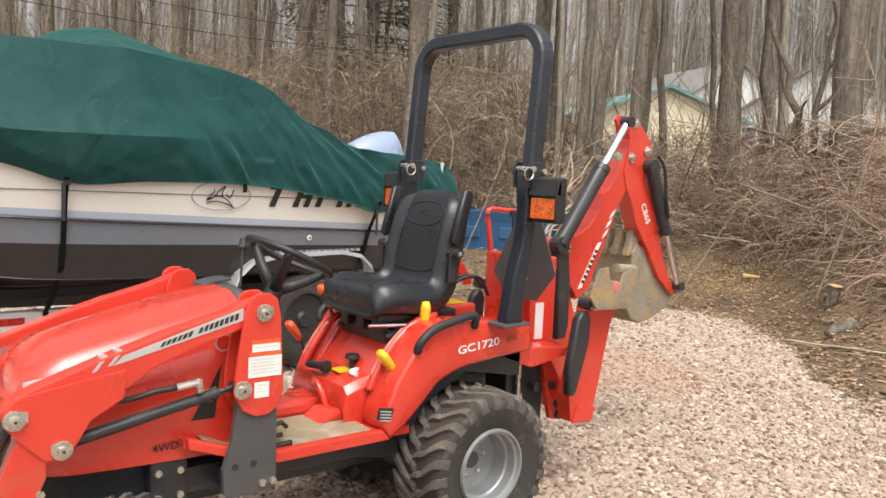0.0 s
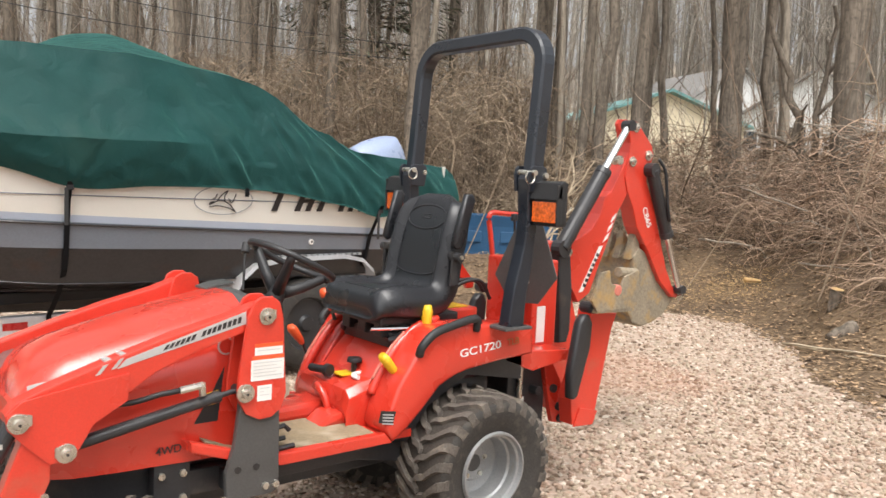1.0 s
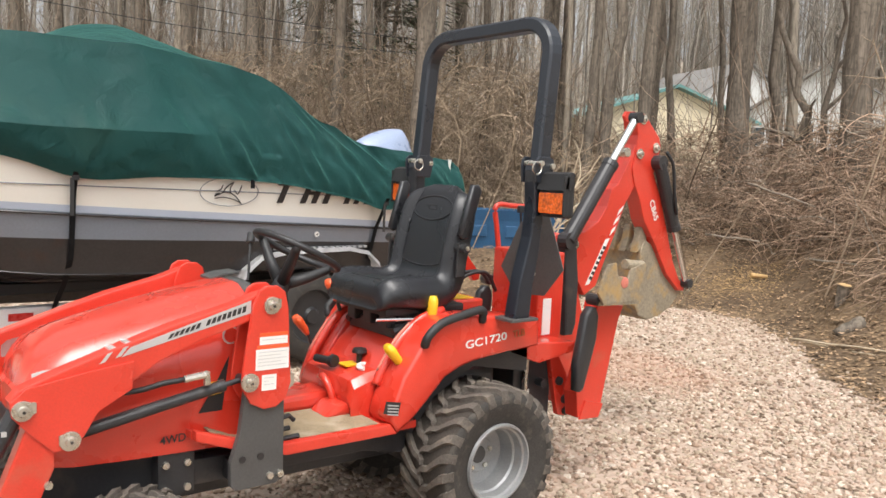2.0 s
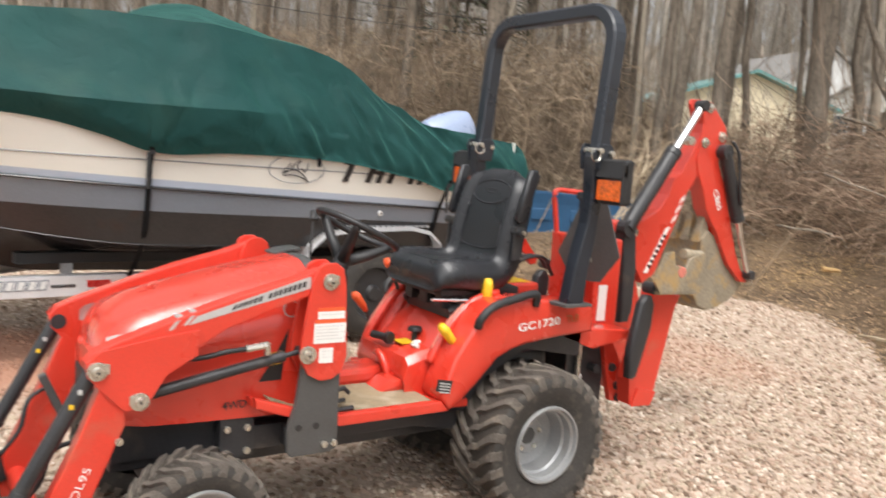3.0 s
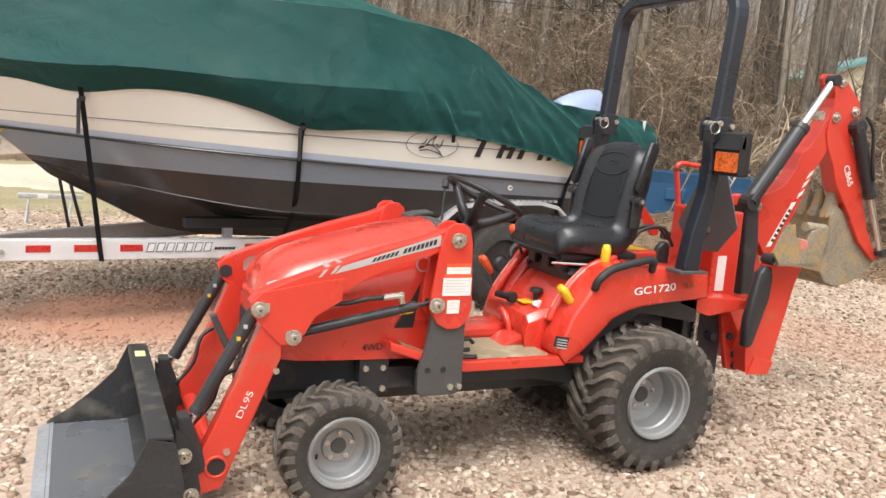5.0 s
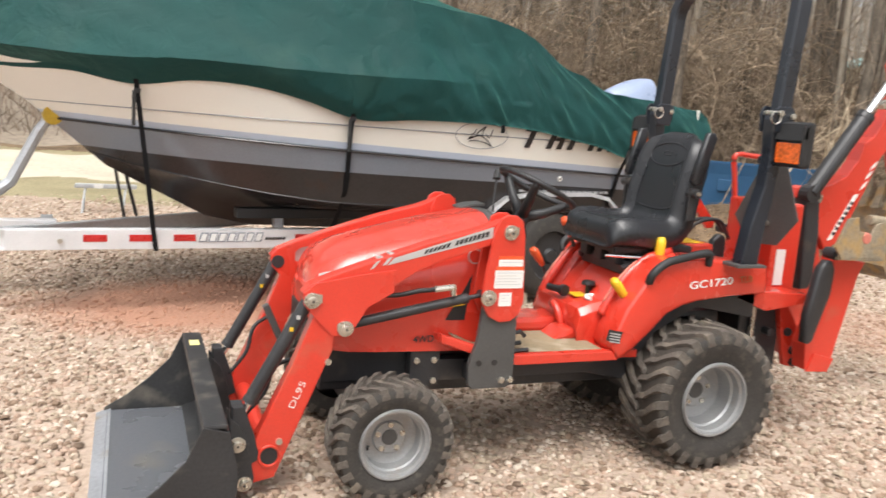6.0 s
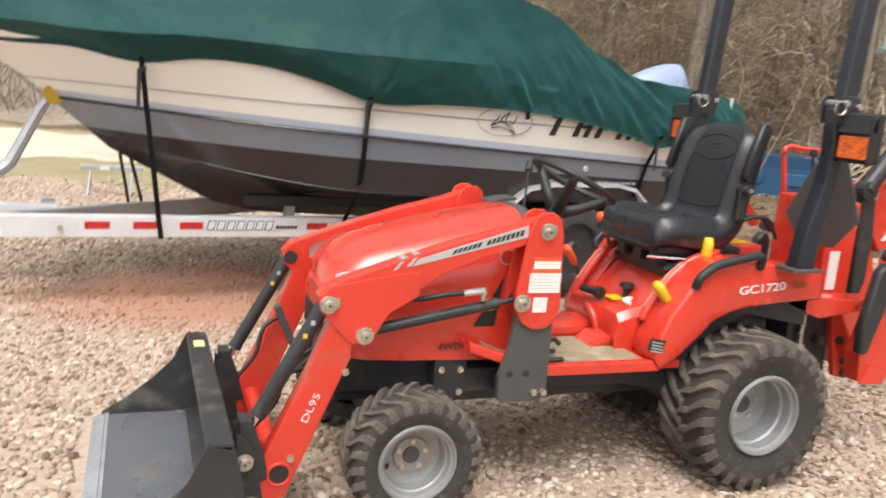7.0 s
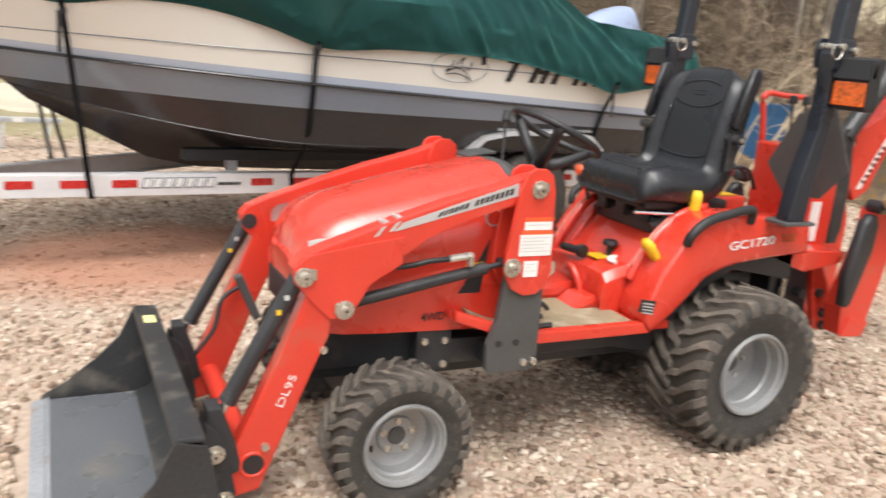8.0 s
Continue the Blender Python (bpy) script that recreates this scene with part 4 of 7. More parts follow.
boat = thing("boat", (0, BOAT_Y, 0.45), "white and slate motor boat under a fitted green canvas cover", "boat")
bands = [("topside", "sheer", "knuckle", GEL, "cream white gelcoat topside"), ("topside", "knuckle", "stripe_top", GEL, "cream white gelcoat topside"), ("stripe", "stripe_top", "stripe", HULL_BLUE, "pale blue stripe"),
         ("hull_band", "stripe", "band", HULL_GREY, "slate grey band"), ("bottom", "band", "chine", HULL_DARK, "dark painted bottom"), ("bottom", "chine", "keel", HULL_DARK, "dark painted bottom")]
for side in (1, -1):
    for nm, a, b, m, lab in bands:
        bm = bmesh.new()
        ra, rb = hull_line(a, side), hull_line(b, side)
        rows = [[Vector(p).lerp(Vector(q), k / 3) for p, q in zip(ra, rb)] for k in range(4)]
        if b == "keel":
            for row, k in zip(rows, range(4)):
                for p in row:
                    p.z += 0.04 * math.sin(k / 3 * math.pi)
        loft(bm, rows)
        if a == "sheer":
            for v in bm.verts:
                v.co.y -= 0.004 * side
        part(nm, bm, m, boat, lab, smooth=True)
    # a moulded line along the topside and a rub edge under the stripe
    for key, dz, r, m in (("knuckle", 0, 0.0035, HULL_GREY), ("stripe", -0.012, 0.008, HULL_DARK), ("chine", 0, 0.004, HULL_DARK)):
        part("rub_line", sweep(bmesh.new(), [(x, y - 0.004 * side, z + dz) for x, y, z in hull_line(key, side)], r, 6), m, boat)
bm = bmesh.new()
loft(bm, [[(STERN, BOAT_Y - s * hull_half(STERN, z) if z > 0.5 else BOAT_Y, z) for z in (1.57, 1.25, 0.95, 0.7, 0.45)] for s in (1, -1)])
part("transom", bm, GEL, boat)
for key, w in (("strake", 0.62), ("strake", 0.3)):
    part(key, sweep(bmesh.new(), [(x, BOAT_Y - 0.9 * w * min(1, (x + 2.2) / 1.2), 0.45 + 0.29 * w + 0.02 * math.sin(w * 3) + 0.04) for x in np.linspace(-1.35, 1.9, 24)], 0.014, 6), HULL_DARK, boat)
# drain fitting, emblem ring and slanted letter shapes on the topside


def on_hull(x, z, out=0.006):
    return Vector((x, BOAT_Y - hull_half(x, z) - out, z))


bm = bmesh.new()
p = on_hull(0.697, 0.978)
rod(bm, p + Vector((0, 0.004, 0)), p - Vector((0, 0.006, 0)), 0.021, 0.018, 20, 0.002)
drain = part("drain_fitting", bm, WHITE, boat, "small white round fitting")
part("bore", rod(bmesh.new(), p - Vector((0, 0.005, 0)), p - Vector((0, 0.0085, 0)), 0.008, None, 12), INK, drain)
ring = [on_hull(-0.05 + 0.21 * math.cos(a), 1.268 + 0.092 * math.sin(a), 0.008) for a in np.linspace(0, math.tau, 40)[:-1]]
part("emblem_ring", sweep(bmesh.new(), ring, 0.0022, 5, closed=True, up=(0, 1, 0)), HULL_GREY, boat, "thin grey oval ring")


def decal(name, pts, material, parent, thick=0.0015, label=""):
    """A thin printed shape laid on the hull; pts: (x, z)."""
    bm = bmesh.new()
    a = [bm.verts.new(on_hull(x, z, 0.008)) for x, z in pts]
    b = [bm.verts.new(on_hull(x, z, 0.008 + thick)) for x, z in pts]
    bm.faces.new(b), bm.faces.new(a[::-1])
    for i in range(len(a)):
        bm.faces.new((a[i], a[(i + 1) % len(a)], b[(i + 1) % len(a)], b[i]))
    bmesh.ops.recalc_face_normals(bm, faces=bm.faces)
    return part(name, bm, material, parent, label)


decal("emblem_mark", [(-0.16, 1.235), (-0.115, 1.25), (-0.125, 1.262), (-0.15, 1.257)], INK, boat, label="dark emblem mark")
for mark in ([(-0.15, 1.225), (-0.09, 1.232), (-0.03, 1.222), (0.02, 1.205), (0.045, 1.19)], [(-0.15, 1.24), (-0.1, 1.262), (-0.05, 1.262), (0.0, 1.235), (0.035, 1.2)],
             [(-0.1, 1.264), (-0.075, 1.30), (-0.03, 1.33), (-0.05, 1.295), (-0.045, 1.264)], [(-0.02, 1.28), (0.005, 1.255), (0.02, 1.275), (0.03, 1.31)], [(-0.14, 1.27), (-0.115, 1.285), (-0.105, 1.31)]):
    line = curve_pts([tuple(on_hull(x, z, 0.009)) for x, z in mark], 5)
    part("emblem_line", sweep(bmesh.new(), line, 0.0035, 5, up=(0, 1, 0)), INK, boat, "thin dark emblem line")
for i, x in enumerate(np.arange(0.338, 1.4, 0.19)):
    def sl(px, pz, x=x):
        return x + px + (pz - 1.27) * 0.35, pz
    decal("letter_bar", [sl(0.0, 1.2), sl(0.048, 1.2), sl(0.048, 1.345), sl(0.0, 1.345)], INK, boat, label="slanted dark letter bar")
    if i % 2:
        decal("letter_bar", [sl(0.092, 1.2), sl(0.138, 1.2), sl(0.138, 1.345), sl(0.092, 1.345)], INK, boat, label="slanted dark letter bar")
        decal("letter_bar", [sl(0.049, 1.26), sl(0.091, 1.26), sl(0.091, 1.285), sl(0.049, 1.285)], INK, boat, label="slanted dark letter bar")
    else:
        decal("letter_bar", [sl(-0.05, 1.318), sl(-0.001, 1.318), sl(-0.001, 1.345), sl(-0.05, 1.345)], INK, boat, label="slanted dark letter bar")
        decal("letter_bar", [sl(0.049, 1.318), sl(0.1, 1.318), sl(0.1, 1.345), sl(0.049, 1.345)], INK, boat, label="slanted dark letter bar")

# the canvas cover: hem, gunwale fold, shoulder and ridge along the boat
COVER_X = [-3.7, -2.95, -2.65, -2.285, -1.97, -1.6, -1.3, -1.03, -0.55, 0.0, 0.4, 0.65, 1.0, 1.2, 1.5, 1.8, 2.08]
HEM_Z = [1.6, 1.5, 1.5, 1.445, 1.49, 1.475, 1.41, 1.33, 1.345, 1.345, 1.32, 1.28, 1.22, 1.165, 1.2, 1.24, 1.26]
FOLD_Z = [1.68, 1.62, 1.6, 1.6, 1.61, 1.605, 1.6, 1.6, 1.61, 1.62, 1.63, 1.62, 1.55, 1.5, 1.5, 1.5, 1.46]
SHOULDER_X = [-3.7, -2.85, -2.3, -1.9, -1.26, -0.6, 0.0, 0.25, 0.33, 0.42, 0.52, 0.72, 1.12, 1.44, 2.02, 2.08]
SHOULDER_Z = [1.70, 1.93, 2.0, 2.05, 2.11, 2.12, 2.08, 2.035, 2.0, 1.945, 1.88, 1.765, 1.635, 1.60, 1.56, 1.5]
RIDGE_X = [-3.7, -2.6, -1.6, -1.05, -0.9, -0.7, -0.40, -0.25, 0.0, 0.2, 0.36, 0.55, 0.75, 1.15, 1.5, 2.08]
RIDGE_Z = [1.71, 1.99, 2.10, 2.12, 2.20, 2.30, 2.355, 2.32, 2.235, 2.14, 2.06, 1.91, 1.79, 1.65, 1.61, 1.52]


def spline(xs, zs):
    """A smooth height along x."""
    m = np.gradient(zs, xs)

    def f(x):
        x = float(np.clip(x, xs[0], xs[-1]))
        i = min(int(np.searchsorted(xs, x, "right")) - 1, len(xs) - 2)
        h = xs[i + 1] - xs[i]
        u = (x - xs[i]) / h
        return (2 * u ** 3 - 3 * u * u + 1) * zs[i] + (u ** 3 - 2 * u * u + u) * h * m[i] + (-2 * u ** 3 + 3 * u * u) * zs[i + 1] + (u ** 3 - u * u) * h * m[i + 1]
    return f


hem, fold = spline(COVER_X, HEM_Z), spline(COVER_X, FOLD_Z)


def taut(xs, zs):
    """A stretched line over supports, with slightly eased corners."""
    def f(x):
        return float(sum(w * np.interp(x + d, xs, zs) for d, w in ((-0.05, 0.25), (0, 0.5), (0.05, 0.25))))
    return f


shoulder, ridge = taut(SHOULDER_X, SHOULDER_Z), taut(RIDGE_X, RIDGE_Z)


def cover_row(x, side):
    """Points of the cover from the hem to the ridge at one place along the boat."""
    hz, fz, sz, rz = hem(x), fold(x), shoulder(x), ridge(x)
    yh = hull_half(x, 1.42) + 0.035
    yf = hull_half(x, 1.62) + 0.085
    ys = yf * float(np.interp(x, [-2.6, -1.5, 0.5, 1.0, 2.0], [0.66, 0.76, 0.8, 0.84, 0.88]))
    loose = float(smooth((x + 0.7) / 0.9))
    u_f = (fz - hz) / max(sz - hz, 0.05)
    yf += loose * 0.85 * (yh + (ys - yh) * u_f - yf)
    row = []
    nh, ns, nr = 16, 36, 10
    for k in range(nh):
        u = k / nh
        row.append((yh + (yf - yh) * u + 0.012 * math.sin(u * math.pi), hz + (fz - hz) * u, u * 0.3))
    for k in range(ns):
        u = k / ns
        sag = -0.035 * math.sin(u * math.pi) * (1 - 0.85 * loose)
        row.append((yf + (ys - yf) * u, fz + (sz - fz) * u + sag, 0.3 + u * 0.4))
    for k in range(nr + 1):
        u = k / nr
        row.append((ys * (1 - u), sz + (rz - sz) * min(1, u * 1.15) ** 0.92, 0.7 + u * 0.3))
    out = []
    for y, z, v in row:
        low = max(0, 1 - v / 0.42)
        edge = min(1, v / 0.06)
        pull = math.exp(-((x + 2.285) / 0.3) ** 2) + math.exp(-((x + 1.03) / 0.35) ** 2) + 0.8 * math.exp(-((x - 1.2) / 0.3) ** 2)
        # broad slack, folds that hang from the gunwale, and creases drawn towards the tie-downs
        wr = noise.noise(Vector((x * 2.3, z * 2.6, side * 3))) * 0.022
        wr += noise.noise(Vector((x * 5.5 - z * 3, z * 6 + x, side * 7))) * 0.009 + noise.noise(Vector((x * 3 + z * 9, x * 0.8, side * 2))) * 0.008
        wr += noise.noise(Vector((x * 9 + z * 3, z * 1.3, side * 5))) * (0.006 + 0.03 * low)
        for tx, tz in ((-2.285, 1.44), (-1.03, 1.32)):
            ang, dist = math.atan2(z - tz + 0.02, x - tx), math.hypot(x - tx, z - tz)
            wr += 0.03 * math.exp(-dist / 0.3) * noise.noise(Vector((ang * 4.5, tx, dist * 0.7)))
        across, along = (x - 0.36) * 0.694 + (z - 2.0) * 0.72, (x - 0.36) * 0.72 - (z - 2.0) * 0.694
        drawn = float(smooth((x - 0.2) / 0.4)) * float(smooth((2.2 - x) / 0.5))
        fan = math.atan2(across, along + 0.35)
        pleat = 1 - 2.4 * math.sqrt(noise.noise(Vector((fan * 7.5, along * 0.3, 4))) ** 2 + 0.004)
        wr += drawn * (0.055 * pleat + 0.022 * noise.noise(Vector((across * 15, along * 0.8, 4))) + 0.006 * noise.noise(Vector((across * 25, along * 1.2, 8)))) * (1 - 0.4 * v)
        mid = math.exp(-((x - 0.05 + (z - 1.55) * 0.6) / 0.35) ** 2)
        wr += mid * 0.06 * noise.noise(Vector(((x + z * 0.7) * 10, (z - x) * 1.6, 6))) * (1 - v)
        wr *= 0.25 + 0.75 * edge
        if z < line_z("sheer", x) + 0.06:
            wr = max(wr, hull_half(x, min(z, line_z("sheer", x))) + 0.022 - y)
        out.append(Vector((x, BOAT_Y - side * (y + wr), z + wr * 0.3 * edge + (0.012 * noise.noise(Vector((x * 5, y * 4, 9))) if v > 0.7 else 0))))
    return out


cover = thing("boat_cover", (0, BOAT_Y, 1.3), "dark green canvas cover with folds, tied down over the boat", "cover")
xs = np.concatenate([np.linspace(-3.68, 0.0, 170), np.linspace(0.012, 2.08, 210)])
for side in (1, -1):
    bm = bmesh.new()
    rows = [cover_row(float(x), side) for x in xs]
    if side < 0:
        for row in rows:
            for p in row:
                p.y = max(p.y, BOAT_Y)
    tail = [[Vector((2.08 + 0.035 * s, BOAT_Y + (p.y - BOAT_Y) * (1 - 0.05 * s), p.z - 0.02 * s)) for p in rows[-1]] for s in (1, 1.6)]
    tail.append([Vector((2.15, BOAT_Y + (p.y - BOAT_Y) * 0.9, min(p.z, 1.3))) for p in rows[-1]])
    loft(bm, rows + tail)
    bmesh.ops.solidify(bm, geom=bm.faces[:], thickness=0.004)
    for e in bm.edges:
        c = (e.verts[0].co + e.verts[1].co) / 2
        e.smooth = len(e.link_faces) != 2 or e.calc_face_angle(0) < 0.45 or c.x > -0.25 and c.z < 1.8 or c.x > 0.5
    part("canvas", bm, CLOTH, cover, smooth=True)


def strap(x, xb, z1, name="tie_down_strap"):
    """A black webbing strap from the cover's hem to the trailer's beam."""
    bm = bmesh.new()
    top = Vector((x, BOAT_Y - hull_half(x, 1.45) - 0.055, hem(x) + 0.03))
    pts = [top]
    for z in (1.25, 1.13, 1.02, 0.94, 0.85, 0.7):
        u = (top.z - z) / (top.z - z1)
        pts.append(Vector((x + (xb - x) * u, min(top.y + (2.59 - top.y) * u, BOAT_Y - hull_half(x + 0.03, z) - 0.02), z)))
    pts += [Vector((x + (xb - x) * (top.z - z1 - 0.13) / (top.z - z1), 2.592, z1 + 0.13)), Vector((xb, 2.59, z1))]
    rows = []
    for p in pts:
        rows.append([p + Vector((-0.015, 0, 0)), p + Vector((0.015, 0, 0)), p + Vector((0.015, 0.006, 0)), p + Vector((-0.015, 0.006, 0))])
    loft(bm, rows, closed=True, caps=True)
    o = thing(name, (xb, 2.6, z1), "black webbing strap holding the cover to the trailer", "strap", "cover straps")
    part("webbing", bm, WEB, o)
    p = pts[0].lerp(pts[1], 0.3)
    part("buckle", box(bmesh.new(), p - Vector((0.02, 0.008, 0.014)), p + Vector((0.02, 0.0, 0.014)), 0.003), PLASTIC, o)
    part("loose_end", box(bmesh.new(), p + Vector((-0.03, -0.006, -0.21)), p + Vector((-0.008, -0.003, 0.0))), CABLE, o)


p = on_hull(0.085, 1.34, 0.05)
part("tie_tab", box(bmesh.new(), p - Vector((0.014, 0.004, 0.045)), p + Vector((0.014, 0.004, 0.03)), 0.002), WEB, cover, "short black webbing tab")
strap(-2.285, -2.14, 0.40)
strap(-1.03, -0.955, 0.40)
strap(1.22, 1.25, 0.40)
for xa, xb in ((-2.27, -2.16), (-2.33, -2.25)):
    bm = bmesh.new()
    sweep(bm, [(xa, 3.2, 0.86), (xb, 3.3, 0.45)], 0.012, 6)
    tagged(part("tie_down_strap", bm, CABLE, None), "black strap running under the bow to the trailer", "strap", "cover straps")

# outboard engine cowl behind the cover
eng = thing("outboard_engine", (2.35, BOAT_Y, 0.9), "outboard engine with a pale blue-white cowl", "engine")
bm = bmesh.new()
rows = []
for i in range(13):
    u = i / 12
    x = 1.78 + 0.6 * u
    w, top = 0.2 * math.sin(math.pi * (0.12 + 0.8 * u)) ** 0.5, 1.66 + 0.19 * math.sin(math.pi / 2 * min(1, 0.15 + 1.1 * u)) - 0.12 * max(0, u - 0.85) / 0.15
    rows.append([(x, BOAT_Y + w * math.cos(a), 1.42 + (top - 1.42) * max(0, math.sin(a)) ** 0.7) for a in np.linspace(0, math.pi, 15)])
loft(bm, rows)
bmesh.ops.holes_fill(bm, edges=bm.edges)
part("cowl", bm, COWL, eng, smooth=True)
part("leg", box(bmesh.new(), (2.1, BOAT_Y - 0.08, 0.55), (2.35, BOAT_Y + 0.08, 1.45), 0.03), PLASTIC, eng)

# trailer
tr = thing("boat_trailer", (0, BOAT_Y, 0), "aluminium boat trailer with red and white reflective strips", "trailer")
for y0, s in ((2.62, 1), (3.78, -1)):
    bm = bmesh.new()
    for z0, z1, ya, yb in ((0.362, 0.374, 0, 0.07), (0.478, 0.49, 0, 0.07), (0.374, 0.478, 0.028, 0.042)):
        pts = [(2.2, y0), (-3.0, y0), (-4.7, BOAT_Y - 0.06 * s)] if s > 0 else [(2.2, y0), (-1.2, y0), (-3.05, 2.72)]
        dy = [(ya, yb) if s > 0 else (-ya, -yb)] * 3
        lo = [[Vector((x, y + d[k], z)) for (x, y), d in zip(pts, dy)] for k, z in ((0, z0), (1, z0), (1, z1), (0, z1))]
        rows = [[lo[k][i] for k in range(4)] for i in range(3)]
        loft(bm, rows, closed=True, caps=True)
    bmesh.ops.recalc_face_normals(bm, faces=bm.faces)
    part("side_beam", bm, ALU if s > 0 else GALV, tr)
# the near beam's smooth outer face with its strips
face = part("beam_face", box(bmesh.new(), (-3.0, 2.606, 0.364), (2.2, 2.619, 0.488), 0.003), ALU, tr)
for i in range(16):
    x = -2.57 + 0.27 * i
    if 3 <= i <= 4:
        continue
    part("reflector", box(bmesh.new(), (x, 2.603, 0.414), (x + 0.139, 2.6075, 0.458)), REFLECT, face, "red reflective strip")
for i in range(7):
    xa = -1.872 + i * 0.061
    lean = [(xa, 0.408), (xa + 0.05, 0.408), (xa + 0.066, 0.47), (xa + 0.016, 0.47)]
    part("letter_edge", prism(bmesh.new(), lean, 2.602, 2.606), HULL_GREY, face, "grey letter shape")
    part("letter_bar", prism(bmesh.new(), [(x + (0.007 if k in (0, 3) else -0.007), z + (0.006 if k < 2 else -0.006)) for k, (x, z) in enumerate(lean)], 2.6, 2.602), REFLECT_WHITE, face, "pale letter shape")
for i in range(6):
    xa = -1.43 + i * 0.024
    part("letter_bar", prism(bmesh.new(), [(xa, 0.42), (xa + 0.018, 0.42), (xa + 0.024, 0.438), (xa + 0.006, 0.438)], 2.6, 2.606), INK, face, "small dark letter bar")
for xc in (-2.75, -0.2, 1.6):
    part("cross_member", box(bmesh.new(), (xc - 0.04, 2.69, 0.37), (xc + 0.04, 3.71, 0.43), 0.004), GALV, tr)
part("tongue", box(bmesh.new(), (-5.4, BOAT_Y - 0.05, 0.37), (-2.7, BOAT_Y + 0.05, 0.47), 0.006), ALU, tr)
for y in (2.72, 3.68):
    part("bunk", box(bmesh.new(), (-1.6, y, 0.55), (1.8, y + 0.1, 0.62), 0.01), PLASTIC, tr)
    for xc in (-1.3, 0.2, 1.5):
        part("bunk_bracket", box(bmesh.new(), (xc - 0.03, y + 0.02, 0.43), (xc + 0.03, y + 0.08, 0.56)), GALV, tr)
part("bolt", rod(bmesh.new(), (-2.70, 2.606, 0.42), (-2.70, 2.594, 0.42), 0.016, None, 8), ZINC, face)
bm = bmesh.new()
sweep(bm, [(-3.3, BOAT_Y, 0.45), (-2.97, BOAT_Y, 0.72), (-2.80, BOAT_Y, 1.06), (-2.74, BOAT_Y, 1.15)], [0.045, 0.038, 0.034, 0.026], 8)
sweep(bm, [(-3.6, BOAT_Y, 0.45), (-3.15, BOAT_Y, 0.85)], 0.03, 8)
post = part("winch_post", bm, GALV, tr, "galvanised winch post")
bm = bmesh.new()
rod(bm, (-2.72, BOAT_Y - 0.09, 1.165), (-2.72, BOAT_Y + 0.09, 1.165), 0.062, None, 20, 0.012)
part("bow_roller", bm, mat("yellow_roller", (0.55, 0.36, 0.03), 0.55, 0, 0.2, 12, 90, 0.1), post, "weathered yellow bow roller")
bm = bmesh.new()
fen = [(0.10, 0.60), (0.14, 0.70), (0.25, 0.79), (0.45, 0.825), (1.0, 0.835), (1.18, 0.80), (1.29, 0.71), (1.33, 0.60)]
rows = [[Vector((x, y, z - dz)) for x, z in fen] for y, dz in ((2.22, 0.03), (2.23, 0.0), (2.48, 0.0), (2.50, 0.02))]
loft(bm, rows)
bmesh.ops.solidify(bm, geom=bm.faces[:], thickness=0.006)
fender = part("fender", bm, ALU, tr, "bright tread-plate fender")
for i in range(16):
    xx = 0.36 + i * 0.052
    part("tread_rib", box(bmesh.new(), (xx, 2.24, 0.826), (xx + 0.03, 2.46, 0.842)), GALV, fender)


def road_wheel(x, y, r, w, side, parent):
    prof = [(-w / 2, r * 0.6), (-w / 2, r * 0.9), (-w * 0.36, r), (w * 0.36, r), (w / 2, r * 0.9), (w / 2, r * 0.6)]
    tyre = part("wheel", spin(bmesh.new(), prof, (x, y, r), 32, -side), WALL, parent, smooth=True)
    part("rim", spin(bmesh.new(), [(w * 0.46, r * 0.6), (w * 0.3, r * 0.55), (w * 0.3, r * 0.2), (w * 0.42, r * 0.15), (w * 0.42, 0.0)], (x, y, r), 24, -side), BLACK, tyre)


for xx in (0.72,):
    road_wheel(xx, 2.36, 0.33, 0.2, 1, tr)
    road_wheel(xx, 4.04, 0.33, 0.2, -1, tr)
part("axle", rod(bmesh.new(), (0.72, 2.45, 0.33), (0.72, 3.95, 0.33), 0.03), GALV, tr)
jack = part("tongue_jack", rod(bmesh.new(), (-4.3, BOAT_Y - 0.12, 0.0), (-4.3, BOAT_Y - 0.12, 0.75), 0.03), GALV, tr)
part("foot", rod(bmesh.new(), (-4.3, BOAT_Y - 0.12, 0.0), (-4.3, BOAT_Y - 0.12, 0.03), 0.09), GALV, jack)


# boat, cover and trailer stand a little askew, bow towards the lot
ASKEW = Matrix.Translation((0, 2.62, 0)) @ pose(0, 0, 0, 0, 0, 6.0) @ Matrix.Translation((0, -2.62, 0))
for o in list(scene.objects):
    if o.parent is None and o.name.split(".")[0] in ("boat", "boat_cover", "outboard_engine", "tie_down_strap", "boat_trailer"):
        up = Matrix.Translation((0, 0, 0.045)) if o.name == "boat_trailer" else Matrix.Identity(4)
        o.matrix_basis = ASKEW @ up @ Matrix.Translation(o.location)

# ---- things behind the boat ----
tub = thing("plastic_tub", (5.9, 6.1, 0.15), "large blue plastic tub among leaves and brush", "tub")
M = Matrix.Translation((5.9, 6.1, 0)) @ pose(0, 0, 0, 0, 0, -38)
bm = bmesh.new()
rows = []
for z, g in ((0.05, 0.88), (0.15, 0.92), (0.85, 1.0), (0.95, 1.04), (1.0, 1.06), (1.0, 1.0), (0.86, 0.97), (0.3, 0.9)):
    rows.append([M @ Vector((sx * 0.95 * g + 0.0, sy * 0.42 * g, z)) for sx, sy in ((-1, -0.8), (-0.93, -1), (0.93, -1), (1, -0.8), (1, 0.8), (0.93, 1), (-0.93, 1), (-1, 0.8))])
loft(bm, rows, closed=True, caps=True)
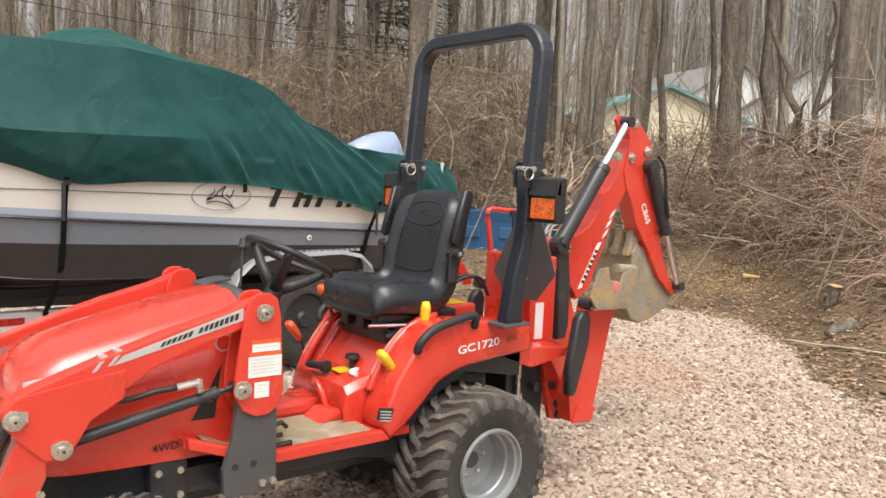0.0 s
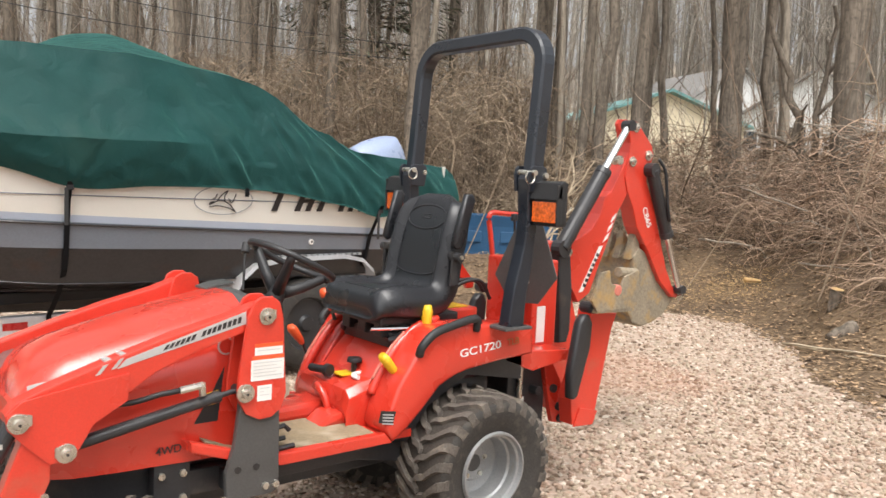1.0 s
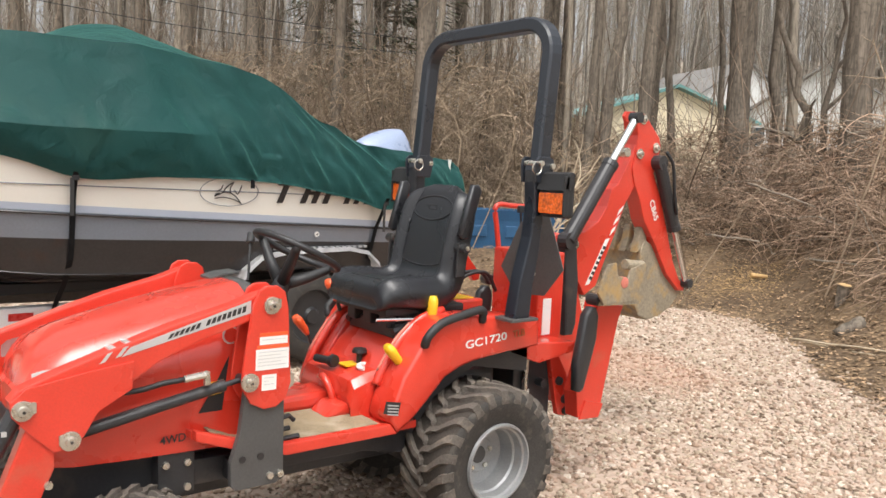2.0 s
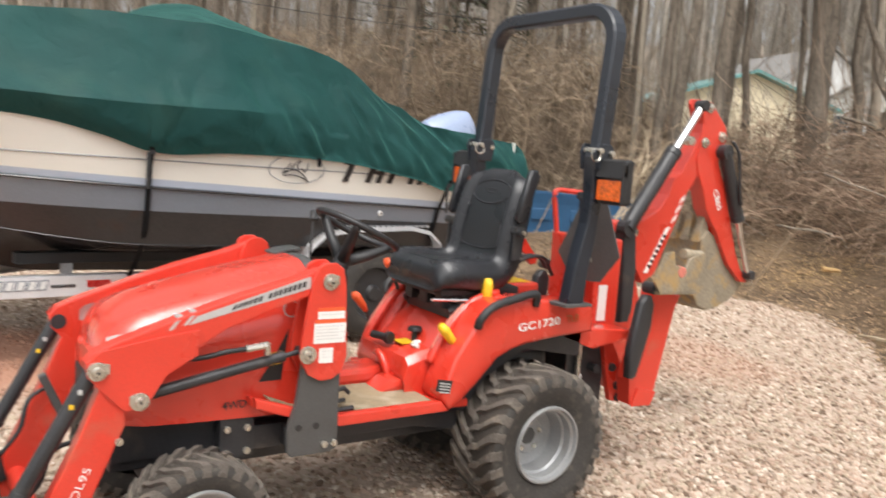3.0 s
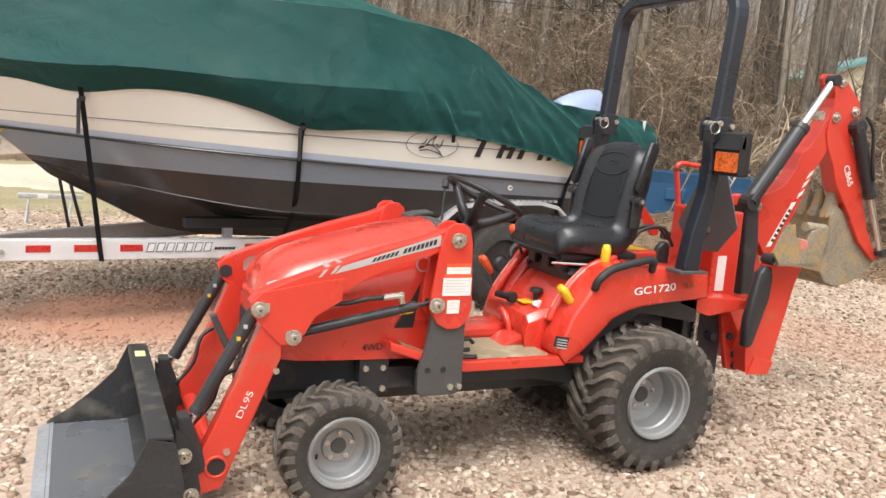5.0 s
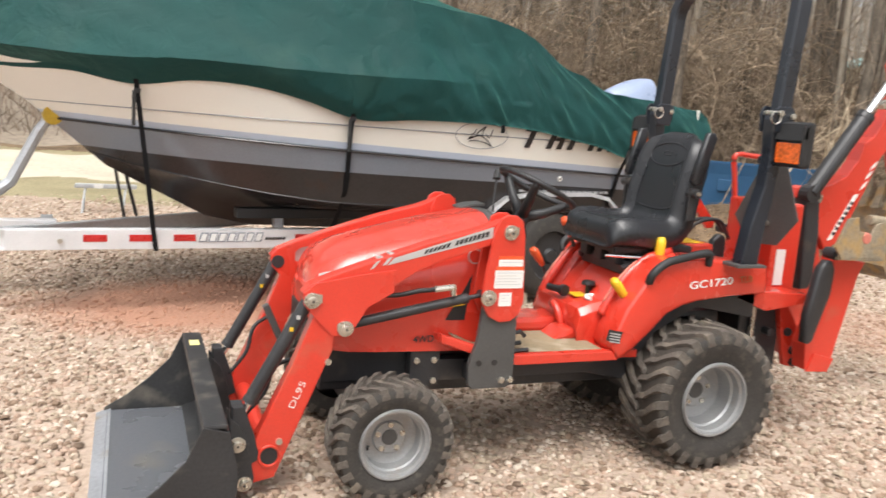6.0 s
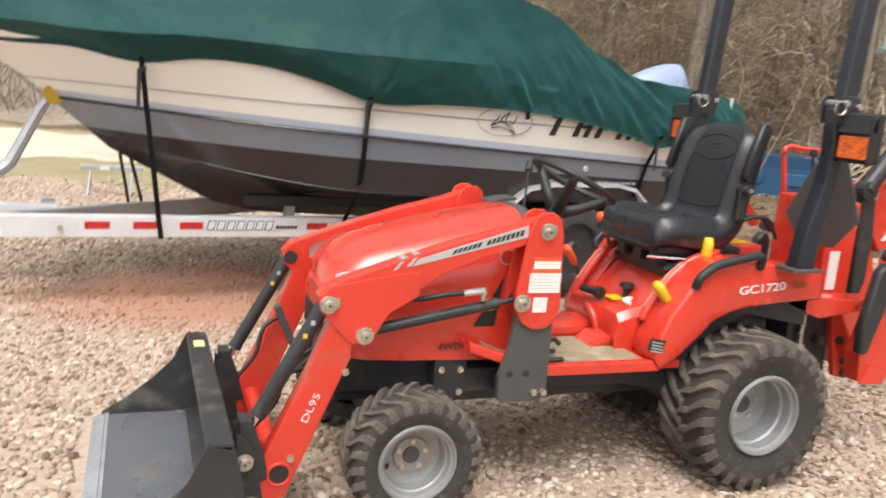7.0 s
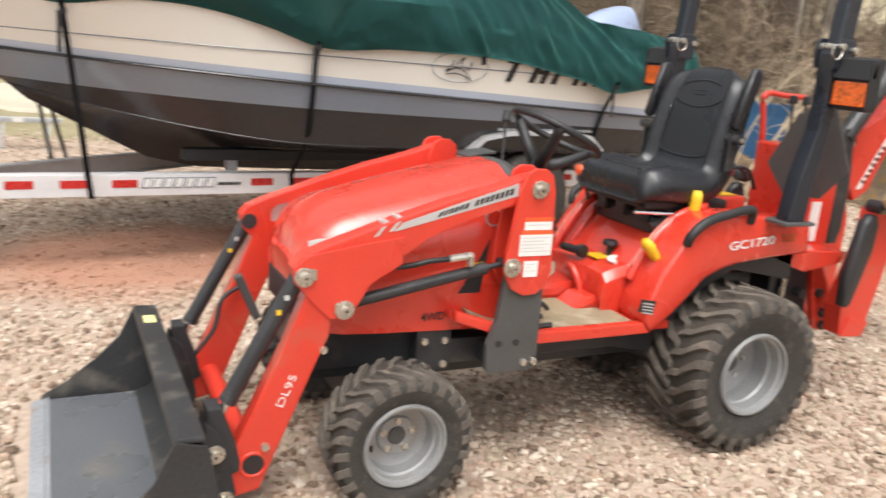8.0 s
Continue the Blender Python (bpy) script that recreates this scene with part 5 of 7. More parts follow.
bmesh.ops.recalc_face_normals(bm, faces=bm.faces)
part("body", bm, BLUE_TUB, tub)
for xx in (-0.3, 0.25):
    bm = box(bmesh.new(), (xx - 0.14, -0.435, 0.62), (xx + 0.14, -0.405, 0.78), 0.01)
    bmesh.ops.transform(bm, matrix=M, verts=bm.verts)
    part("panel", bm, BLUE_TUB, tub)
stand = thing("folding_stand", (-2.55, 7.0, 0), "grey folding metal stand on the gravel", "stand")
for xx in (-2.78, -2.35):
    for dy in (-0.15, 0.15):
        part("leg", rod(bmesh.new(), (xx, 7.0 + dy, 0.0), (xx + 0.03, 7.0, 0.30), 0.012, None, 8), GALV, stand)
part("top_bar", box(bmesh.new(), (-2.86, 6.96, 0.28), (-2.2, 7.04, 0.33), 0.01), GALV, stand)
part("label_plate", box(bmesh.new(), (-2.66, 6.945, 0.283), (-2.56, 6.958, 0.328)), WHITE, stand)


def log(p, q, r, label, group="cut logs and sticks", bark=BARK_PALE, name="log"):
    """A cut piece of wood with pale ends."""
    p, q = Vector(p), Vector(q)
    o = thing(name, (p + q) / 2, label, "wood", group)
    n, bend = 7, min(1.0, (q - p).length)
    pts = [p.lerp(q, i / n) + Vector((0.5 * r * bend * math.sin(i * 2.3), 0, 0.4 * r * bend * math.sin(i * 1.7))) for i in range(n + 1)]
    part("bark", sweep(bmesh.new(), pts, [r * (1 - 0.05 * i) for i in range(n + 1)], 9), bark, o, smooth=True)
    d = (pts[0] - pts[1]).normalized() * 0.004
    part("cut_end", rod(bmesh.new(), pts[0], pts[0] + d, r * 0.93, None, 12), WOODCUT, o)
    return o


def gz(x, y, up=0.0):
    return (x, y, float(height(x, y)) + up)


log(gz(5.16, 1.09, 0.03), gz(4.87, 0.0, 0.05), 0.012, "long pale stick lying at the gravel's edge", bark=STRAW, name="stick")
log(gz(5.22, 1.02, 0.02), gz(4.7, -0.3, 0.04), 0.010, "long pale stick lying at the gravel's edge", bark=STRAW, name="stick")
log(gz(6.02, 1.02, 0.16), gz(5.99, 1.05, -0.03), 0.068, "short upright cut log with a pale yellow end", bark=BARK)
log(gz(7.55, 2.95, 0.05), gz(7.7, 2.8, 0.02), 0.035, "small split piece of pale wood", bark=WOODCUT)
log(gz(5.55, 0.62, 0.02), gz(5.3, 0.72, 0.02), 0.075, "short grey log half sunk in leaves", bark=BARK)
log(gz(7.9, 3.9, 0.35), gz(7.6, 2.9, 0.5), 0.018, "bleached branch across the brush", name="stick")
log(gz(8.3, 6.4, 0.75), gz(6.6, 5.6, 0.5), 0.022, "long bleached branch across the brush", name="stick")
log(gz(8.4, 3.6, 0.9), gz(7.6, 2.2, 0.75), 0.014, "bleached branch across the brush", name="stick")
log(gz(6.9, 1.9, 0.35), gz(6.5, 1.15, 0.1), 0.012, "thin bent branch leaning out of the brush", name="stick")


# ---- compact tractor with loader and backhoe; x to its rear, its left side at -y ----
tractor = thing("tractor", (-0.4, 0, 0), "red compact tractor with front loader and rear backhoe on gravel", "tractor")


def tpart(name, bm, material, label="", smooth=False, parent=None):
    return part(name, bm, material, parent or tractor, label, smooth)


def tyre(name, cx, cy, cz, r, w, rim_r, dish, side, lugs):
    """A lugged tyre with its silver rim; dish: how deep the wheel disc lies."""
    out = w / 2
    prof = [(-out * 0.8, rim_r), (-out, r * 0.78), (-out * 0.985, r * 0.9), (-out * 0.86, r * 0.93), (0, r * 0.938), (out * 0.86, r * 0.93), (out * 0.985, r * 0.9), (out, r * 0.78), (out * 0.93, r * 0.66), (out * 0.8, rim_r)]
    wh = tpart(name, spin(bmesh.new(), prof, (cx, cy, cz), 48, -side), WALL, "lugged tyre with a dusty tread", True)
    pitch = math.tau / lugs
    # a hook at the middle, a slanting bar, and a broad shoulder that runs down the side
    bar = [(-0.05, -0.2, 0.13), (0.08, 0.02, 0.155), (0.32, 0.12, 0.17), (0.58, 0.52, 0.19), (0.84, 0.88, 0.235), (0.97, 0.98, 0.26), (1.03, 1.0, 0.27)]
    for k in range(lugs):
        for half in (1, -1):
            a0 = (k + (0.5 if half < 0 else 0)) * pitch
            bm = bmesh.new()
            lo, hi = [], []
            for f, da, wd in bar:
                o = half * f * out * 0.985
                base = r * (0.925 if f < 0.9 else 0.885 if f < 1 else 0.8)
                top = r * (1.0 - 0.012 * f if f < 0.9 else 0.968 if f < 1 else 0.86)
                for sgn in (-1, 1):
                    a, at_ = (a0 - da * pitch + sgn * wd * g * pitch for g in (1.15, 0.85))
                    lo.append(Vector((cx + base * math.cos(a), cy - side * o, cz + base * math.sin(a))))
                    hi.append(Vector((cx + top * math.cos(at_), cy - side * o, cz + top * math.sin(at_))))
            L, H = [bm.verts.new(p) for p in lo], [bm.verts.new(p) for p in hi]
            last = 2 * len(bar) - 2
            for i in range(len(bar) - 1):
                a, b, c, d = 2 * i, 2 * i + 1, 2 * i + 3, 2 * i + 2
                bm.faces.new((H[a], H[b], H[c], H[d])), bm.faces.new((L[a], L[d], H[d], H[a])), bm.faces.new((L[b], H[b], H[c], L[c]))
            bm.faces.new((L[0], H[0], H[1], L[1])), bm.faces.new((L[last], L[last + 1], H[last + 1], H[last]))
            bmesh.ops.recalc_face_normals(bm, faces=bm.faces)
            tpart("lug", bm, RUBBER, parent=wh)
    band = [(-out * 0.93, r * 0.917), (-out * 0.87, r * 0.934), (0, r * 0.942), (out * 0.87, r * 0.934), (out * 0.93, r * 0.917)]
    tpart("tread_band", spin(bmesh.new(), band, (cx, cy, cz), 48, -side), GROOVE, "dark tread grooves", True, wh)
    prof = [(out * 0.84, rim_r * 1.05), (out * 0.93, rim_r * 1.02), (out * 0.93, rim_r * 0.975), (out * 0.8, rim_r * 0.95), (out * 0.77, rim_r * 0.895), (out * 0.5, rim_r * 0.88), (out * 0.45, rim_r * 0.83),
            (out - dish + 0.02, rim_r * 0.82), (out - dish + 0.004, rim_r * 0.79), (out - dish, rim_r * 0.73), (out - dish, rim_r * 0.5), (out - dish + 0.007, rim_r * 0.46), (out - dish + 0.007, 0.0)]
    rim = tpart("rim", crisp(spin(bmesh.new(), prof, (cx, cy, cz), 48, -side), 0.6), RIM, "dusty silver steel rim", True, wh)
    part("valve", rod(bmesh.new(), (cx - rim_r * 0.6, cy - side * (out - dish), cz - rim_r * 0.25), (cx - rim_r * 0.66, cy - side * (out - dish + 0.02), cz - rim_r * 0.27), 0.005, None, 6), INK, wh)
    for k in range(5):
        a = k * math.tau / 5 + 0.3
        p = Vector((cx + rim_r * 0.38 * math.cos(a), cy - side * (out - dish + 0.002), cz + rim_r * 0.38 * math.sin(a)))
        tpart("wheel_nut", rod(bmesh.new(), p, p - Vector((0, side * 0.014, 0)), 0.011, None, 6), ZINC, parent=wh)
    p = Vector((cx, cy - side * (out - dish + 0.006), cz))
    tpart("hub_cap", rod(bmesh.new(), p, p - Vector((0, side * 0.006, 0)), rim_r * 0.24, rim_r * 0.22, 20, 0.002), GREY, parent=wh)
    return wh


for s in (1, -1):
    tyre("rear_wheel", -0.01, -0.375 * s, 0.304, 0.308, 0.285, 0.154, 0.15, s, 24)
    tyre("front_wheel", -1.40, -0.418 * s, 0.222, 0.228, 0.184, 0.129, 0.095, s, 24)

# chassis
bm = bmesh.new()
box(bm, (-1.62, -0.2, 0.335), (-1.2, 0.2, 0.5), 0.006)
box(bm, (-1.22, -0.17, 0.30), (-0.1, 0.17, 0.46), 0.006)
box(bm, (-0.2, -0.22, 0.22), (0.2, 0.22, 0.62), 0.03)
tpart("chassis", bm, BLACK, "black steel chassis and driveline")
tpart("front_axle", box(bmesh.new(), (-1.46, -0.34, 0.18), (-1.34, 0.34, 0.28), 0.02), BLACK)
tpart("rear_axle", rod(bmesh.new(), (0, -0.33, 0.318), (0, 0.33, 0.318), 0.075, None, 16), BLACK)
for s in (1, -1):
    plate = tpart("side_plate", prism(bmesh.new(), [(-1.62, 0.37), (-1.24, 0.37), (-1.24, 0.5), (-1.62, 0.5)], -0.215 * s, -0.201 * s, 0.003), BLACK)
    joint = tpart("joint_plate", prism(bmesh.new(), [(-1.285, 0.355), (-1.165, 0.355), (-1.165, 0.505), (-1.285, 0.505)], -0.272 * s, -0.2155 * s, 0.003), BLACK)
    for x in (-1.262, -1.19):
        for z in (0.378, 0.46):
            tpart("bolt", rod(bmesh.new(), (x, -0.272 * s, z), (x, -0.284 * s, z), 0.0125, None, 8, 0.002), ZINC, parent=joint)
    rail = tpart("loader_rail", prism(bmesh.new(), [(-1.24, 0.37), (-0.5, 0.37), (-0.3, 0.33), (-0.3, 0.42), (-0.9, 0.455), (-1.24, 0.455)], -0.26 * s, -0.2 * s, 0.004), BLACK)
    # grey bracket that carries the loader's post
    br = tpart("post_bracket", prism(bmesh.new(), [(-0.905, 0.70), (-0.899, 0.387), (-0.93, 0.372), (-1.07, 0.372), (-1.087, 0.39), (-1.09, 0.467), (-1.062, 0.555), (-1.045, 0.70)], -0.385 * s, -0.36 * s, 0.004), GREY)
    for x, z in ((-0.952, 0.405), (-0.915, 0.405), (-1.05, 0.475), (-0.985, 0.475)):
        zinc = z < 0.45
        tpart("bolt", rod(bmesh.new(), (x, -0.384 * s, z), (x, -(0.398 if zinc else 0.3875) * s, z), 0.0125, None, 8, 0.002 if zinc else 0), ZINC if zinc else INK, parent=br)
    box_arm = tpart("bracket_arm", box(bmesh.new(), (-1.06, min(-0.36 * s, -0.2 * s), 0.38), (-0.93, max(-0.36 * s, -0.2 * s), 0.45), 0.004), BLACK)

# engine hood
HOOD = [(-1.655, 0.2, 0.60, 0.72), (-1.645, 0.225, 0.55, 0.775), (-1.622, 0.245, 0.52, 0.82), (-1.59, 0.258, 0.51, 0.855), (-1.53, 0.266, 0.503, 0.886), (-1.40, 0.275, 0.50, 0.922), (-1.18, 0.282, 0.497, 0.975), (-1.0, 0.285, 0.495, 1.012), (-0.945, 0.283, 0.495, 1.018)]


def hood_row(x, w, z0, top):
    row = []
    for k in range(33):
        u = k / 32 * 2 - 1
        a = abs(u)
        y = w * min(1, a / 0.62) ** 0.92
        if a < 0.62:
            z = top - (top - z0) * 0.34 * (a / 0.62) ** 3.2
            z += 0.016 * math.exp(-((a - 0.42) / 0.04) ** 2) - 0.008 * math.exp(-((a - 0.3) / 0.07) ** 2)
        else:
            z = top - (top - z0) * (0.34 + 0.66 * (a - 0.62) / 0.38)
        row.append((x, math.copysign(y, u), z))
    return row


bm = bmesh.new()
loft(bm, [hood_row(*r) for r in HOOD])
vs = [bm.verts.new(p) for p in hood_row(-1.665, 0.17, 0.61, 0.71)]
bm.faces.new(vs[::-1])
hood = tpart("hood", bm, RED_PLASTIC, "glossy red engine hood", True)
bm = bmesh.new()
loft(bm, [hood_row(-1.665, 0.17, 0.61, 0.71), hood_row(*HOOD[0])])
tpart("nose", bm, RED_PLASTIC, smooth=True, parent=hood)
tpart("grille", box(bmesh.new(), (-1.67, -0.15, 0.53), (-1.63, 0.15, 0.63), 0.01), PLASTIC, parent=hood)
for s in (1, -1):
    bm = bmesh.new()
    rows = []
    for x, z0, z1, y in ((-1.645, 0.752, 0.792, 0.227), (-1.622, 0.744, 0.804, 0.249), (-1.59, 0.752, 0.808, 0.263), (-1.55, 0.775, 0.812, 0.268)):
        rows.append([(x, -y * s, z0), (x, -(y + 0.006) * s, (z0 + z1) / 2), (x, -y * s * 0.985, z1)])
    loft(bm, rows)
    tpart("headlight", bm, LENS, "clear headlight", True, hood)
    tpart("trim_strip", sweep(bmesh.new(), [(-1.57, -0.266 * s, 0.795), (-1.50, -0.272 * s, 0.814), (-1.38, -0.278 * s, 0.845)], [0.011, 0.009, 0.003], 8, 0.5), SILVER, "thin silver trim strip", True, hood)
    rec = prism(bmesh.new(), [(-1.16, 0.62), (-1.08, 0.62), (-1.06, 0.80), (-1.10, 0.72)], -0.2865 * s, -0.284 * s)
    tpart("side_vent", rec, PLASTIC, parent=hood)
    lower = prism(bmesh.new(), [(-1.16, 0.495), (-0.95, 0.495), (-0.95, 0.66), (-1.14, 0.66)], -0.27 * s, -0.255 * s, 0.003)
    tpart("side_panel", lower, RED, parent=hood)
lettering("4WD", 0.037, INK, hood, side_plane(-1.285, -0.2875, 0.535, 2))
# emblem disc on the hood's flank
tpart("emblem", rod(bmesh.new(), (-1.055, -0.284, 0.87), (-1.055, -0.287, 0.87), 0.03, None, 24), SILVER, parent=hood)
tpart("emblem_centre", rod(bmesh.new(), (-1.055, -0.2865, 0.87), (-1.055, -0.2885, 0.87), 0.024, None, 24), RED, parent=hood)
# dash cowl behind the hood
bm = bmesh.new()
loft(bm, [hood_row(-0.95, 0.272, 0.55, 1.02), hood_row(-0.90, 0.24, 0.55, 1.018), hood_row(-0.85, 0.20, 0.55, 0.985), hood_row(-0.82, 0.16, 0.55, 0.93)])
bmesh.ops.holes_fill(bm, edges=bm.edges)
tpart("dash_cowl", bm, GREY, "dusty grey dash cowl", True)
tpart("cowl_pad", prism(bmesh.new(), [(-0.99, 1.008), (-0.93, 1.022), (-0.88, 1.026), (-0.88, 1.036), (-0.94, 1.03), (-0.99, 1.016)], 0.05, 0.15, 0.003), GREY)

# steering wheel
sw = tpart("steering_column", sweep(bmesh.new(), [(-0.84, 0, 0.6), (-0.80, 0, 0.8), (-0.765, 0, 0.93), (-0.745, 0, 0.975)], [0.085, 0.08, 0.065, 0.04], 14), PLASTIC, "black steering column", True)
WM = Matrix.Translation((-0.665, 0, 1.115)) @ pose(0, 0, 0, 0, 26, 0)
ringp = [WM @ Vector((0.17 * math.cos(a), 0.17 * math.sin(a), 0)) for a in np.linspace(0, math.tau, 41)[:-1]]
wheel = tpart("steering_wheel", sweep(bmesh.new(), ringp, 0.0135, 10, closed=True, up=WM.to_3x3() @ Vector((0, 0, 1))), PLASTIC, "black plastic steering wheel", True)
tpart("hub", rod(bmesh.new(), WM @ Vector((0, 0, -0.165)), WM @ Vector((0, 0, -0.115)), 0.036, 0.03, 20, 0.006), PLASTIC, smooth=True, parent=wheel)
for a in (0, 120, 240):
    c, s_ = math.cos(math.radians(a)), math.sin(math.radians(a))
    tpart("spoke", sweep(bmesh.new(), [WM @ Vector((0.015 * c, 0.015 * s_, -0.135)), WM @ Vector((0.09 * c, 0.09 * s_, -0.075)), WM @ Vector((0.15 * c, 0.15 * s_, -0.018)), WM @ Vector((0.17 * c, 0.17 * s_, 0))], [0.024, 0.021, 0.018, 0.015], 8), PLASTIC, smooth=True, parent=wheel)
bm = sweep(bmesh.new(), [(-0.80, 0.14, 0.99), (-0.77, 0.19, 1.14)], 0.005, 6)
lev = tpart("shuttle_lever", bm, PLASTIC)
tpart("knob", rod(bmesh.new(), (-0.772, 0.187, 1.13), (-0.762, 0.203, 1.17), 0.018, 0.014, 12, 0.004), PLASTIC, parent=lev)

# operator's platform
STEP = [(-1.20, 0.586), (-1.05, 0.535), (-0.874, 0.492), (-0.445, 0.492), (-0.411, 0.451), (-0.876, 0.45), (-1.045, 0.495), (-1.195, 0.55)]
for s in (1, -1):
    tpart("step_rail", prism(bmesh.new(), STEP, -0.36 * s, -0.325 * s, 0.006), RED, "dusty red step edge")
bm = prism(bmesh.new(), [(-1.2, 0.575), (-1.05, 0.522), (-0.874, 0.48), (-0.30, 0.48), (-0.30, 0.45), (-0.88, 0.45), (-1.05, 0.495), (-1.2, 0.55)], -0.325, 0.325)
tpart("floor_pan", bm, RED)
for s in (1, -1):
    bm = bmesh.new()
    rows = []
    for x, z in ((-1.14, 0.566), (-1.05, 0.526), (-0.874, 0.484), (-0.47, 0.484)):
        inner = 0.035
        rows.append([(x, -0.322 * s, z), (x, -0.322 * s, z + 0.006), (x, -inner * s, z + 0.01), (x, -inner * s, z)])
    loft(bm, rows, closed=True, caps=True)
    bmesh.ops.recalc_face_normals(bm, faces=bm.faces)
    tpart("floor_mat", bm, MAT_FLOOR, "dusty brown rubber floor mat")
bm = bmesh.new()
sweep(bm, [(-0.90, -0.30, 0.487), (-0.90, -0.30, 0.56), (-0.84, -0.30, 0.57), (-0.82, -0.30, 0.55)], 0.009, 6)
sweep(bm, [(-0.90, -0.27, 0.51), (-0.82, -0.27, 0.515)], 0.009, 6)
sweep(bm, [(-0.90, -0.32, 0.495), (-0.81, -0.32, 0.50)], 0.009, 6)
tpart("foot_pedal", bm, PLASTIC)

# fenders with the raised quadrants for the levers
FENDER = [(-0.411, 0.453), (-0.34, 0.50), (-0.269, 0.565), (-0.193, 0.643), (-0.12, 0.675), (-0.052, 0.692), (0.127, 0.712), (0.315, 0.722), (0.31, 0.80), (0.296, 0.848), (0.088, 0.868), (-0.05, 0.878),
          (-0.19, 0.874), (-0.26, 0.845), (-0.31, 0.78), (-0.393, 0.661), (-0.43, 0.57), (-0.447, 0.506)]
for s in (1, -1):
    fen_ = tpart("fender", prism(bmesh.new(), FENDER, -0.362 * s, -0.205 * s, 0.014), RED_PLASTIC, "glossy red wheel fender", True)
    # inner lip above the tyre
    lip = [(x, z) for x, z in FENDER[:8]]
    tpart("fender_liner", prism(bmesh.new(), [(-0.40, 0.45), (-0.26, 0.555), (-0.185, 0.632), (-0.05, 0.68), (0.31, 0.71), (0.31, 0.60), (0.0, 0.655), (-0.2, 0.55), (-0.3, 0.42)], -0.30 * s, -0.2 * s), BLACK, parent=fen_)
    fwd = 0.0 if s > 0 else -0.055
    for k, y in enumerate((0.218, 0.272)):
        arc = [Vector((x - 0.008 + fwd * min(1, (-0.1 - x) / 0.15), -y * s, z + 0.01)) for x, z in (
            ((-0.415, 0.6), (-0.395, 0.645), (-0.36, 0.70), (-0.31, 0.765), (-0.25, 0.818), (-0.19, 0.853), (-0.10, 0.874)),
            ((-0.395, 0.56), (-0.373, 0.605), (-0.34, 0.655), (-0.30, 0.712), (-0.255, 0.772), (-0.20, 0.825), (-0.12, 0.86)))[k]]
        tpart("lever_quadrant", sweep(bmesh.new(), curve_pts(arc, 4), 0.019, 12, up=(0, 1, 0)), RED_PLASTIC, smooth=True, parent=fen_)
        # reflection along the ridge, painted as a thin pale red line
        slot = [p + Vector((-0.015, 0, 0.0125)) for p in arc[1:5]]
        tpart("slot", sweep(bmesh.new(), curve_pts(slot, 4), 0.0065, 6, up=(0, 1, 0)), GLINT_WORN_RED, smooth=True, parent=fen_)
    # levers
    col = YELLOW if s > 0 else ORANGE
    for x, y, z, dx, dz in (((-0.33, 0.272, 0.672, -0.085, 0.1), (-0.178, 0.235, 0.825, 0.002, 0.122)) if s > 0 else ((-0.475, 0.24, 0.735, -0.06, 0.075), (-0.36, 0.20, 0.88, -0.045, 0.085))):
        lv_ = tpart("hand_lever", sweep(bmesh.new(), [(x + 0.02, -y * s, z - 0.05), (x, -y * s, z)], 0.008, 6), BLACK)
        tpart("grip", sweep(bmesh.new(), [(x, -y * s, z - 0.005), (x + dx * 0.25, -y * s, z + dz * 0.25), (x + dx * 0.8, -y * s, z + dz * 0.8), (x + dx, -y * s, z + dz)], [0.015, 0.024, 0.03, 0.021], 8, 0.7), col, "yellow plastic grip" if s > 0 else "orange plastic grip", True, lv_)
    rail_pts = curve_pts([(-0.302, -0.36 * s, 0.776), (-0.298, -0.375 * s, 0.816), (-0.24, -0.378 * s, 0.862), (-0.15, -0.378 * s, 0.885), (-0.055, -0.378 * s, 0.903), (-0.024, -0.375 * s, 0.893), (-0.018, -0.36 * s, 0.852)], 4)
    tpart("grab_handle", sweep(bmesh.new(), rail_pts, 0.0175, 8), PLASTIC, "black grab handle", True)
lettering("GC1720", 0.046, WHITE, tractor, side_plane(-0.10, -0.3645, 0.747, 5.5) @ Matrix.Diagonal((1.42, 1, 1, 1)), label="white model lettering")
lettering("TLB", 0.042, TAN, tractor, side_plane(0.158, -0.3645, 0.771, 5.5), label="dull gold lettering")
pl = tpart("data_plate", prism(bmesh.new(), [(-0.472, 0.584), (-0.405, 0.572), (-0.418, 0.522), (-0.482, 0.54)], -0.3655, -0.362), INK, "small dark data plate")
for k in range(4):
    z = 0.572 - k * 0.0115
    tpart("print_bar", prism(bmesh.new(), [(-0.466, z), (-0.416, z - 0.009), (-0.416, z - 0.014), (-0.466, z - 0.005)], -0.3665, -0.3656), SILVER, parent=pl)

# centre console below the seat
bm = bmesh.new()
CON = [(-0.50, 0.47, 0.2), (-0.525, 0.56, 0.2), (-0.51, 0.625, 0.2), (-0.45, 0.648, 0.205), (-0.40, 0.657, 0.205), (-0.36, 0.71, 0.205), (-0.28, 0.79, 0.205), (0.0, 0.80, 0.205)]
loft(bm, [[(x, -y, 0.46), (x, -y, z - 0.03), (x, -y + 0.03, z), (x, y - 0.03, z), (x, y, z - 0.03), (x, y, 0.46)] for x, z, y in CON])
bmesh.ops.holes_fill(bm, edges=bm.edges)
soften(bm, [e for e in bm.edges if len(e.link_faces) == 2 and e.calc_face_angle(0) > 0.5], 0.008)
con = tpart("console", bm, RED_PLASTIC, "glossy red console under the seat", True)
tpart("knob", rod(bmesh.new(), (-0.52, 0.085, 0.665), (-0.50, 0.0, 0.668), 0.016, None, 12, 0.004), PLASTIC, parent=con)
